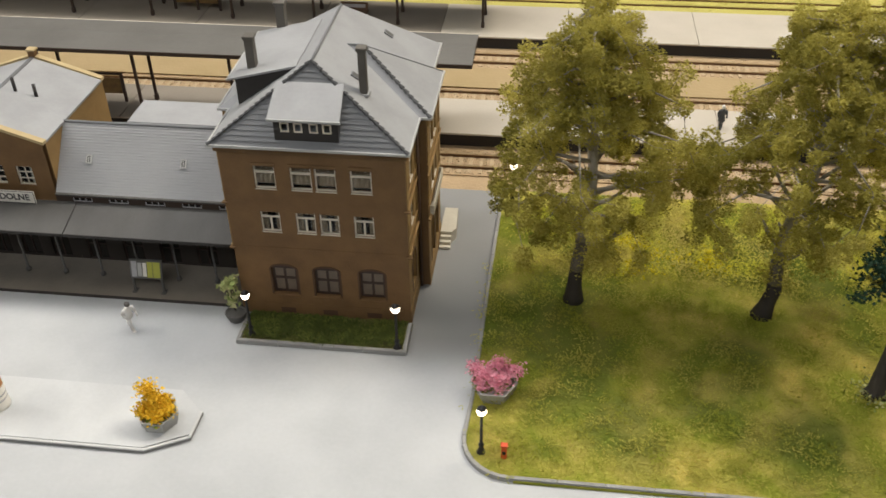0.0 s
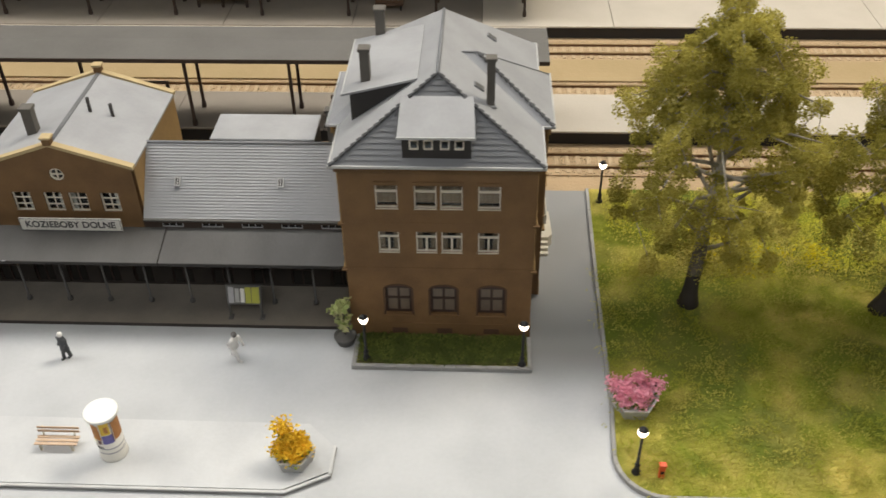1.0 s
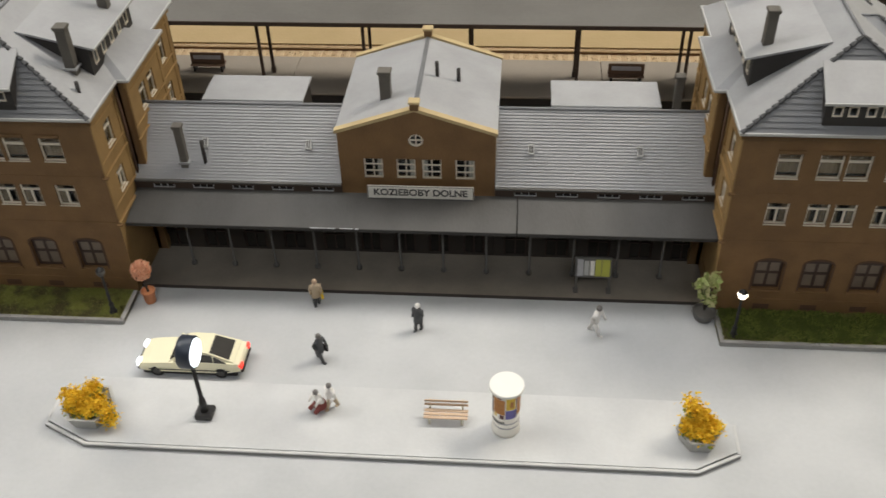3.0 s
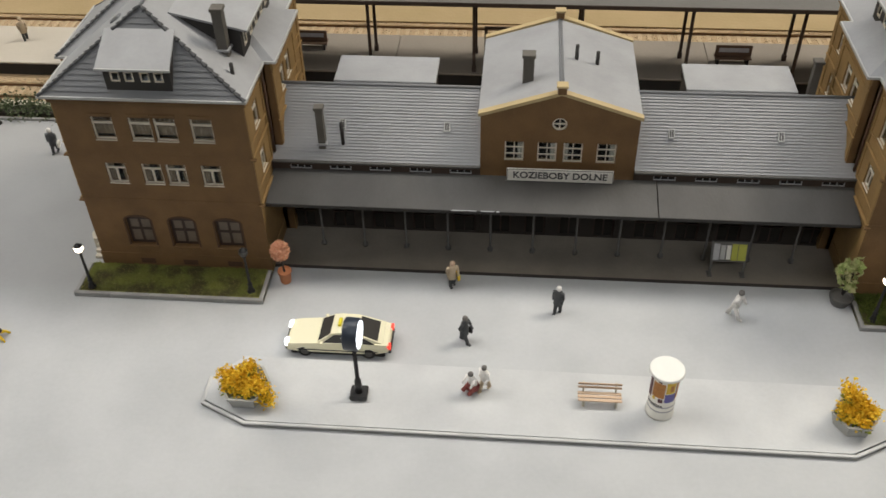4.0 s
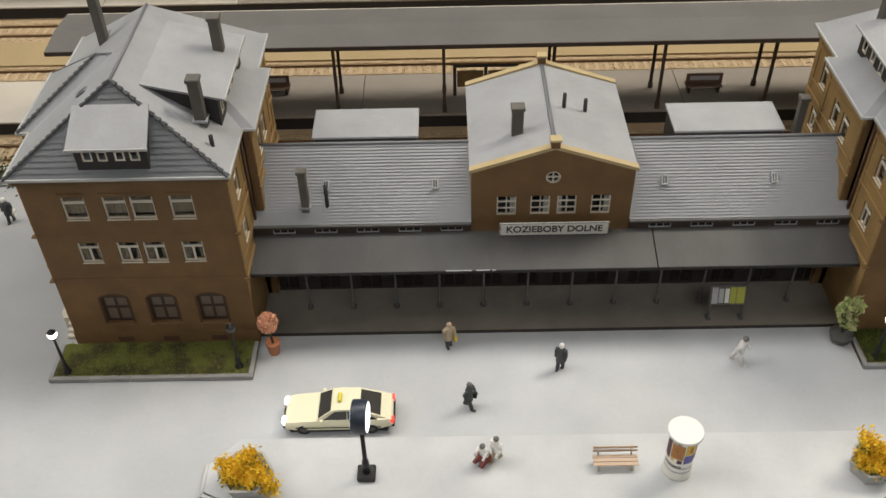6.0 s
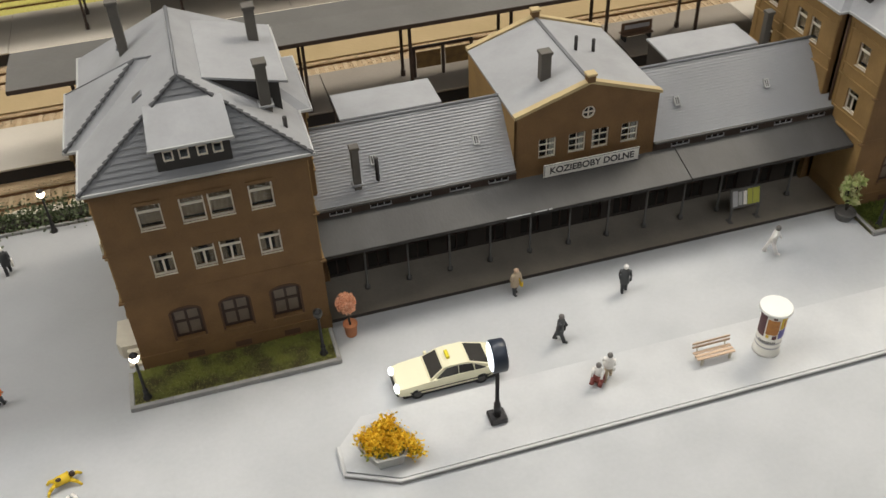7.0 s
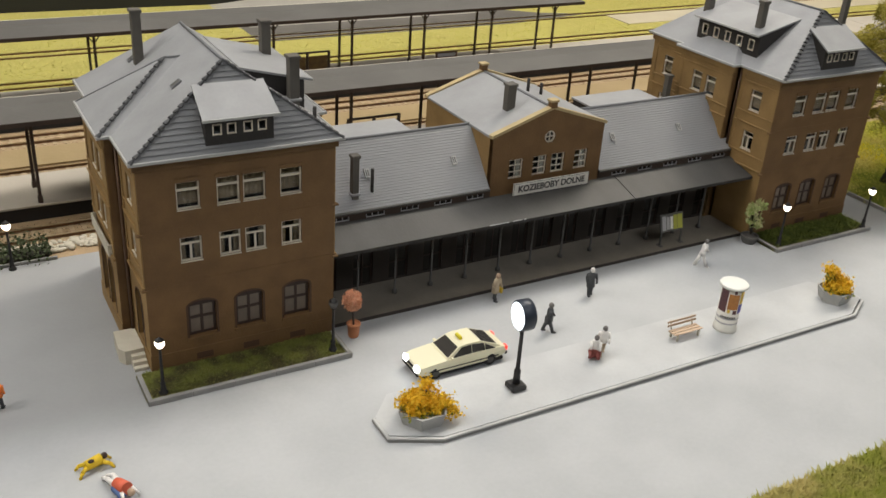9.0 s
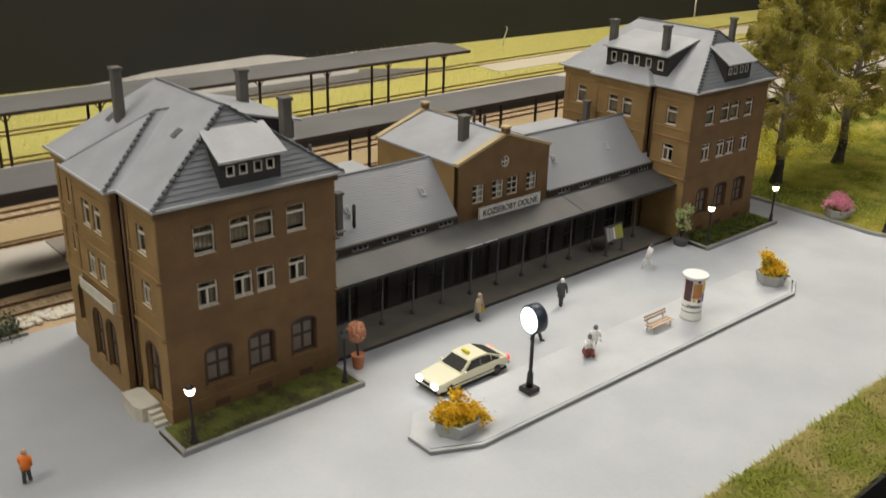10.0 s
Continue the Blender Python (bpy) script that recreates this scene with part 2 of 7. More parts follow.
TUFT = island_mat("straw_tufts", (0.42, 0.40, 0.075), (0.54, 0.48, 0.12), 0.9, (0.32, 0.34, 0.045), 2.0, 0.5)
LAWN_SOIL = island_mat("lawn_moss", (0.26, 0.275, 0.036), (0.26, 0.275, 0.036), 0.95, (0.47, 0.395, 0.10), 2.8, 0.0, (0.085, 0.12, 0.018))
VERGE = island_mat("verge_fibres", (0.29, 0.32, 0.055), (0.36, 0.375, 0.07), 0.9, (0.54, 0.46, 0.18), 3.0, 0.45)
GARDEN = island_mat("garden_fibres", (0.19, 0.21, 0.052), (0.245, 0.255, 0.068), 0.9, (0.11, 0.10, 0.045), 1.2, 0.3)
GARDEN_TUFT = island_mat("garden_tuft_fibres", (0.06, 0.085, 0.02), (0.24, 0.27, 0.06), 0.9, (0.10, 0.13, 0.03), 1.0, 0.35)
LEAF = island_mat("birch_leaves", (0.47, 0.415, 0.09), (0.63, 0.565, 0.16), 0.8, (0.36, 0.325, 0.07), 3.0, 0.55)
CONIFER = island_mat("conifer_needles", (0.015, 0.04, 0.025), (0.03, 0.065, 0.035), 0.8)
BARK = mat("grey_birch_bark", (0.44, 0.40, 0.33), (0.15, 0.13, 0.10), 1.0, 0.12, 0.7, 0.85, 0.7, stretch=(1, 1, 0.5))
BARK_MID = mat("grey_brown_bark", (0.27, 0.24, 0.19), (0.08, 0.068, 0.054), 0.9, 0.1, 0.9, 0.88, 0.8, stretch=(1, 1, 0.5))
BARK_DARK = mat("dark_brown_bark", (0.05, 0.042, 0.034), (0.025, 0.02, 0.017), 0.8, 0.1, 0.7, 0.9, 0.8)
FELT = mat("black_backdrop_cloth", (0.03, 0.029, 0.023), (0.02, 0.0195, 0.016), 20.0, 0.5, 0.6, 0.95, 0.2)
BOARD = mat("black_table_edge", (0.012, 0.012, 0.012), (0.02, 0.019, 0.018), 8.0, 0.3, 0.5, 0.6, 0.1)
ROOM = mat("room_plaster", (0.36, 0.34, 0.31), (0.31, 0.295, 0.27), 40.0, 1.0, 0.5, 0.9, 0.1)
CEILING = mat("white_ceiling_paint", (0.5, 0.49, 0.47), (0.45, 0.44, 0.42), 40.0, 1.0, 0.5, 0.9, 0.1)
CARPET = mat("room_floor_covering", (0.06, 0.055, 0.05), (0.04, 0.037, 0.034), 30.0, 0.5, 0.5, 0.95, 0.3)
YELLOW_FLOWER = island_mat("yellow_flowers", (0.92, 0.66, 0.06), (0.72, 0.42, 0.02), 0.7, None, 6.0, 0.3)
PINK_FLOWER = island_mat("pink_flowers", (0.78, 0.30, 0.40), (0.86, 0.46, 0.55), 0.7, None, 6.0, 0.3)
PEACH_FLOWER = island_mat("peach_blossom", (0.72, 0.34, 0.20), (0.80, 0.48, 0.32), 0.7)
CREAM_LEAF = island_mat("cream_green_leaves", (0.62, 0.60, 0.33), (0.26, 0.34, 0.10), 0.7, None, 6.0, 0.3)
WHITE_BLOOM = island_mat("white_hedge_bloom", (0.13, 0.15, 0.085), (0.025, 0.042, 0.014), 0.8)
GREEN_LEAF = island_mat("planter_leaves", (0.16, 0.2, 0.03), (0.30, 0.30, 0.05), 0.7)
CONCRETE = mat("planter_concrete", (0.42, 0.42, 0.40), (0.32, 0.315, 0.3), 0.7, 0.06, 0.6, 0.85, 0.3)
TERRACOTTA = mat("terracotta_pot", (0.50, 0.20, 0.09), (0.38, 0.15, 0.07), 0.5, 0.05, 0.6, 0.8, 0.2)
CREAM_PAINT = mat("cream_taxi_paint", (0.83, 0.79, 0.58), (0.80, 0.75, 0.54), 1.5, 0.1, 0.4, 0.22, 0.0)
LOW_GLASS = mat("brown_tinted_glass", (0.155, 0.118, 0.085), (0.085, 0.064, 0.046), 0.7, 0.1, 0.6, 0.3, 0.0)
# Dark opaque panes; at the doors they carry the awning's shade.
DARK_GLASS = mat("dark_opaque_glass", (0.03, 0.028, 0.025), (0.02, 0.018, 0.016), 0.6, 0.1, 0.5, 0.25, 0.0)
CAR_GLASS = mat("tinted_car_glass", (0.055, 0.052, 0.048), (0.04, 0.038, 0.036), 0.6, 0.1, 0.4, 0.12, 0.0)
TYRE = mat("black_tyre_rubber", (0.015, 0.015, 0.015), (0.022, 0.021, 0.02), 0.3, 0.04, 0.5, 0.8, 0.1)
LAMP_GLOW = glow_mat("lit_lamp_globe", (1.0, 0.84, 0.66), 7.0)
HEAD_GLOW = glow_mat("lit_headlight", (0.95, 0.98, 1.0), 5.0)
TAIL_GLOW = glow_mat("lit_tail_light", (1.0, 0.05, 0.03), 1.2)
CLOCK_GLOW = glow_mat("lit_clock_face", (0.86, 0.93, 1.0), 2.6)
CLOCK_CASE = mat("blue_black_clock_case", (0.03, 0.04, 0.06), (0.02, 0.025, 0.04), 0.5, 0.05, 0.5, 0.4, 0.1)
SIGN_WHITE = mat("white_sign_board", (0.74, 0.72, 0.66), (0.64, 0.61, 0.55), 1.0, 0.08, 0.5, 0.55, 0.05)
CAP_WHITE = mat("white_column_cap", (0.80, 0.80, 0.76), (0.72, 0.72, 0.68), 1.0, 0.08, 0.5, 0.6, 0.05)
SIGN_INK = mat("dark_sign_ink", (0.05, 0.045, 0.045), (0.03, 0.028, 0.028), 0.5, 0.05, 0.5, 0.6, 0.0)
BROWN_BENCH = mat("brown_bench_timber", (0.13, 0.075, 0.045), (0.08, 0.045, 0.028), 0.8, 0.08, 0.6, 0.65, 0.3)
BENCH_WOOD = mat("tan_bench_slats", (0.56, 0.41, 0.29), (0.45, 0.32, 0.21), 0.5, 0.05, 0.6, 0.6, 0.2)
POSTER_ORANGE = mat("orange_brown_poster", (0.50, 0.22, 0.05), (0.30, 0.12, 0.04), 0.25, 0.05, 0.8, 0.6, 0.0)
POSTER_YELLOW = mat("yellow_poster", (0.72, 0.52, 0.06), (0.60, 0.36, 0.04), 0.25, 0.05, 0.7, 0.6, 0.0)
POSTER_BROWN = mat("brown_yellow_timetables", (0.20, 0.12, 0.035), (0.09, 0.05, 0.02), 0.5, 0.08, 0.9, 0.7, 0.0)
POSTER_BLUE = mat("violet_blue_poster", (0.16, 0.15, 0.42), (0.10, 0.08, 0.24), 0.25, 0.05, 0.7, 0.6, 0.0)
POSTER_DARK = mat("dark_purple_poster", (0.08, 0.035, 0.05), (0.14, 0.06, 0.05), 0.25, 0.05, 0.7, 0.6, 0.0)
LIME = mat("lime_yellow_panel", (0.40, 0.40, 0.06), (0.32, 0.33, 0.05), 0.3, 0.05, 0.5, 0.6, 0.0)
PIPE_BROWN = mat("brown_drainpipe_paint", (0.11, 0.058, 0.033), (0.075, 0.04, 0.024), 0.6, 0.06, 0.5, 0.55, 0.2)
GREY_PANEL = mat("pale_grey_panel", (0.42, 0.41, 0.42), (0.3, 0.3, 0.31), 0.3, 0.05, 0.7, 0.6, 0.0)
HYDRANT_RED = mat("orange_red_enamel", (0.68, 0.09, 0.02), (0.55, 0.07, 0.02), 0.4, 0.05, 0.5, 0.45, 0.05)
TAXI_YELLOW = mat("yellow_taxi_sign", (0.72, 0.62, 0.02), (0.6, 0.5, 0.02), 0.3, 0.05, 0.5, 0.5, 0.0)

# ---- mesh tools (centimetres) ----


class Shape:
    """Collects faces of one mesh; coordinates in centimetres."""

    def __init__(self):
        self.v, self.f, self.slot, self.soft, self.at = [], [], [], [], Matrix.Identity(4)

    def add(self, verts, faces, slot=0, soft=False):
        k = len(self.v)
        self.v += [tuple(self.at @ Vector(p)) for p in verts]
        for face in faces:
            self.f.append([k + i for i in face])
            self.slot.append(slot)
            self.soft.append(soft)
        return self

    def box(self, x0, y0, z0, x1, y1, z1, bevel=0.0, slot=0):
        if not bevel:
            v = [(x, y, z) for z in (z0, z1) for y in (y0, y1) for x in (x0, x1)]
            return self.add(v, [(0, 2, 3, 1), (4, 5, 7, 6), (0, 1, 5, 4), (2, 6, 7, 3), (0, 4, 6, 2), (1, 3, 7, 5)], slot)
        c = Vector(((x0 + x1) / 2, (y0 + y1) / 2, (z0 + z1) / 2))
        h = Vector(((x1 - x0) / 2, (y1 - y0) / 2, (z1 - z0) / 2))
        b = min(bevel, *(0.45 * a for a in h))
        signs = [(a, d, e) for a in (-1, 1) for d in (-1, 1) for e in (-1, 1)]
        v, at = [], {}
        for s in signs:
            for axis in range(3):
                p = [c[i] + s[i] * (h[i] - (0 if i == axis else b)) for i in range(3)]
                at[s, axis] = len(v)
                v.append(p)
        faces = []
        for axis in range(3):
            u, w = (axis + 1) % 3, (axis + 2) % 3
            for sign in (-1, 1):
                ring = []
                for su, sw in ((-1, -1), (1, -1), (1, 1), (-1, 1)):
                    s = [0, 0, 0]
                    s[axis], s[u], s[w] = sign, su, sw
                    ring.append(at[tuple(s), axis])
                faces.append(ring if sign > 0 else ring[::-1])
            for su in (-1, 1):
                for sw in (-1, 1):
                    s, t = [0, 0, 0], [0, 0, 0]
                    s[axis], s[u], s[w] = -1, su, sw
                    t[axis], t[u], t[w] = 1, su, sw
                    ring = [at[tuple(s), u], at[tuple(t), u], at[tuple(t), w], at[tuple(s), w]]
                    faces.append(ring[::-1] if su * sw > 0 else ring)
        for s in signs:
            ring = [at[s, 0], at[s, 1], at[s, 2]]
            faces.append(ring if s[0] * s[1] * s[2] > 0 else ring[::-1])
        return self.add(v, faces, slot)

    def tube(self, rings, sides=12, slot=0, soft=True, caps=True):
        """Rings of (x, y, z, radius), or (x, y, z, rx, ry), lying flat, joined upwards."""
        v, faces = [], []
        for x, y, z, *r in rings:
            rx, ry = r[0], r[-1]
            v += [(x + rx * math.cos(math.tau * i / sides), y + ry * math.sin(math.tau * i / sides), z) for i in range(sides)]
        for k in range(len(rings) - 1):
            for i in range(sides):
                j = (i + 1) % sides
                faces.append((k * sides + i, k * sides + j, (k + 1) * sides + j, (k + 1) * sides + i))
        self.add(v, faces, slot, soft)
        if caps:
            n = len(self.v) - len(v)
            top = (len(rings) - 1) * sides
            self.f += [[n + i for i in range(sides)][::-1], [n + top + i for i in range(sides)]]
            self.slot += [slot, slot]
            self.soft += [False, False]
        return self

    def limb(self, a, b, ra, rb, sides=6, slot=0):
        """A tapered round bar from a to b."""
        a, b = Vector(a), Vector(b)
        turn = (b - a).to_track_quat("Z", "Y").to_matrix()
        v = []
        for p, r in ((a, ra), (b, rb)):
            v += [p + turn @ Vector((r * math.cos(math.tau * i / sides), r * math.sin(math.tau * i / sides), 0)) for i in range(sides)]
        faces = [(i, (i + 1) % sides, sides + (i + 1) % sides, sides + i) for i in range(sides)]
        self.add(v, faces, slot, True)
        return self.add(v, [tuple(range(sides))[::-1], tuple(range(sides, 2 * sides))], slot)

    def slab(self, corners, thick, slot=0):
        """A plate: its top face's corners (counter-clockwise from above), and its thickness downwards."""
        n = len(corners)
        v = [tuple(p) for p in corners] + [(p[0], p[1], p[2] - thick) for p in corners]
        faces = [tuple(range(n)), tuple(range(2 * n - 1, n - 1, -1))]
        faces += [(i, n + i, n + (i + 1) % n, (i + 1) % n) for i in range(n)]
        return self.add(v, faces, slot)

    def prism(self, outline, y0, y1, slot=0):
        """An outline of (x, z), seen from the front, from y0 to y1."""
        n = len(outline)
        v = [(x, y0, z) for x, z in outline] + [(x, y1, z) for x, z in outline]
        faces = [tuple(range(n)), tuple(range(2 * n - 1, n - 1, -1))]
        faces += [(i, n + i, n + (i + 1) % n, (i + 1) % n) for i in range(n)]
        return self.add(v, faces, slot)

    def ball(self, x, y, z, rx, ry, rz, slot=0, sides=10, rows=6):
        v, faces = [(x, y, z - rz)], []
        for k in range(1, rows):
            a = math.pi * k / rows
            v += [(x + rx * math.sin(a) * math.cos(math.tau * i / sides), y + ry * math.sin(a) * math.sin(math.tau * i / sides), z - rz * math.cos(a)) for i in range(sides)]
        v.append((x, y, z + rz))
        top = len(v) - 1
        for i in range(sides):
            j = (i + 1) % sides
            faces += [(0, 1 + j, 1 + i), (top, top - sides + i, top - sides + j)]
            for k in range(rows - 2):
                faces.append((1 + k * sides + i, 1 + k * sides + j, 1 + (k + 1) * sides + j, 1 + (k + 1) * sides + i))
        return self.add(v, faces, slot, True)

    def mesh(self, name, materials):
        me = bpy.data.meshes.new(name)
        me.from_pydata([(x * CM, y * CM, z * CM) for x, y, z in self.v], [], self.f)
        for m in materials if isinstance(materials, (list, tuple)) else [materials]:
            me.materials.append(m)
        me.polygons.foreach_set("material_index", self.slot)
        me.polygons.foreach_set("use_smooth", self.soft)
        me.validate()
        me.update()
        bm = bmesh.new()
        bm.from_mesh(me)
        bmesh.ops.remove_doubles(bm, verts=bm.verts, dist=2e-7)
        bmesh.ops.recalc_face_normals(bm, faces=bm.faces)
        bm.to_mesh(me)
        bm.free()
        return me


def part(name, shape, material, parent, label="", at=None):
    """One mesh under a thing or a part, in the thing's own centimetres."""
    ob = new(name, shape.mesh(name, material) if isinstance(shape, Shape) else shape)
    ob.parent = parent
    if at is not None:
        ob.matrix_basis = Matrix.Translation(Vector(at) * CM)
    return tagged(ob, label)


def thing(name, x, y, z, label, category, group="", turn=0.0):
    ob = new(name)
    ob.empty_display_size = 0.01
    ob.matrix_basis = pose(x * CM, y * CM, z * CM, 0, 0, turn)
    return tagged(ob, label, category, group)


def solid(name, shape, material, label, category, group="", kind="", at=(0, 0, 0)):
    """A thing or a piece of the setting that is a single mesh."""
    ob = new(name, shape.mesh(name, material))
    ob.location = Vector(at) * CM
    return tagged(ob, label, category, group, kind)


def put(ob, x, y, z, turn=0.0):
    return copy_thing(ob, pose(x * CM, y * CM, z * CM, 0, 0, turn))


def loose(name, points, sizes, material, parent=None, label="", category="", kind="stuff", blades=False, rng=None, quad=True):
    """Many small leaves (or upright blades) at the points (n x 3, centimetres) as one mesh."""
    rng = rng or np.random.default_rng(5)
    p, n = np.asarray(points, float), len(points)
    s = np.broadcast_to(np.asarray(sizes, float), (n,))[:, None]
    if blades:
        a, tilt = rng.uniform(0, math.tau, n), np.abs(rng.normal(0.75, 0.35, n))
        side = np.stack([np.cos(a), np.sin(a), 0 * a], 1)
        lean = np.stack([np.cos(a + 1.57) * tilt, np.sin(a + 1.57) * tilt, np.full(n, 0.6)], 1)
        wide = 0.16 * s + 0.012
        verts = np.stack([p - side * wide, p + side * wide, p + lean * s], 1)
    else:
        u = rng.normal(size=(n, 3))
        u /= np.linalg.norm(u, axis=1)[:, None]
        w = np.cross(u, rng.normal(size=(n, 3)))
        w /= np.linalg.norm(w, axis=1)[:, None]
        verts = np.stack([p - u * s * 0.5, p + w * s * 0.32, p + u * s * 0.5, p - w * s * 0.32], 1) if quad else np.stack([p - u * s * 0.5, p + u * s * 0.5, p + w * s * 0.6], 1)
    k = verts.shape[1]
    me = bpy.data.meshes.new(name)
    me.vertices.add(n * k)
    me.vertices.foreach_set("co", (verts * CM).ravel())
    me.loops.add(n * k)
    me.loops.foreach_set("vertex_index", np.arange(n * k))
    me.polygons.add(n)
    me.polygons.foreach_set("loop_start", np.arange(0, n * k, k))
    me.materials.append(material)
    me.update(calc_edges=True)
    if blades:
        # felt-like nap: the fibres share soft, mostly upright normals
        nap = np.repeat(rng.normal(0, 0.28, (n, 3)), k, 0) + [0, 0, 1]
        nap /= np.linalg.norm(nap, axis=1)[:, None]
        me.polygons.foreach_set("use_smooth", np.ones(n, bool))
        me.normals_split_custom_set_from_vertices(nap.tolist())
    ob = new(name, me)
    if parent:
        ob.parent = parent
        return tagged(ob, label, kind=kind if kind == "stuff" else "")
    return tagged(ob, label, category, kind=kind)


def wall(shape, width, z0, z1, holes, thick, place, slot=0):
    """An upright wall of this width whose outer face lies in local y = 0, with openings (x0, z0, x1, z1) through it; place turns it into position."""
    xs = sorted({0.0, width, *(h[0] for h in holes), *(h[2] for h in holes)})
    zs = sorted({z0, z1, *(h[1] for h in holes), *(h[3] for h in holes)})
    old, shape.at = shape.at, place
    inside = lambda x, z: any(h[0] < x < h[2] and h[1] < z < h[3] for h in holes)  # noqa: E731
    for a, b in zip(xs, xs[1:]):
        for c, d in zip(zs, zs[1:]):
            if not inside((a + b) / 2, (c + d) / 2):
                shape.add([(a, 0, c), (b, 0, c), (b, 0, d), (a, 0, d)], [(0, 1, 2, 3)], slot)
                shape.add([(a, thick, c), (b, thick, c), (b, thick, d), (a, thick, d)], [(3, 2, 1, 0)], slot)
    for a, c, b, d in holes:
        for p, q in (((a, c), (b, c)), ((b, c), (b, d)), ((b, d), (a, d)), ((a, d), (a, c))):
            shape.add([(p[0], 0, p[1]), (q[0], 0, q[1]), (q[0], thick, q[1]), (p[0], thick, p[1])], [(0, 1, 2, 3)], slot)
    shape.at = old
    return shape


def spandrel(shape, x0, x1, top, rise, thick, place, side, slot=0, steps=6):
    """Fills one corner of an opening above a round arch."""
    old, shape.at = shape.at, place
    mid, half = (x0 + x1) / 2, (x1 - x0) / 2
    if side:
        arc = [(mid + side * half * math.cos(math.pi / 2 * k / steps), top - rise + rise * math.sin(math.pi / 2 * k / steps)) for k in range(steps + 1)]
        outline = [(mid + side * half, top + 0.002)] + arc
        shape.prism(outline if side > 0 else outline[::-1], 0.0, thick, slot)
    shape.at = old


def arch_band(shape, hole, rise, place, width=0.14, proud=0.03, steps=10):
    """A flat brick band round the head of an arched opening."""
    old, shape.at = shape.at, place
    x0, _, x1, top = hole
    mid, half = (x0 + x1) / 2, (x1 - x0) / 2
    ring = [(mid + (half + e) * math.cos(math.pi * k / steps), top - rise + (rise + e) * math.sin(math.pi * k / steps)) for e in (0.0, width) for k in range(steps + 1)]
    n = steps + 1
    v = [(x, y, z) for y in (-proud, 0.01) for x, z in ring]
    m = 2 * n
    faces = []
    for k in range(steps):
        faces += [(k, k + 1, n + k + 1, n + k), (m + k, m + n + k, m + n + k + 1, m + k + 1), (n + k, n + k + 1, m + n + k + 1, m + n + k), (k, m + k, m + k + 1, k + 1)]
    faces += [(0, n, m + n, m), (n - 1, m + n - 1, m + 2 * n - 1, 2 * n - 1)]
    shape.add(v, faces)
    shape.at = old


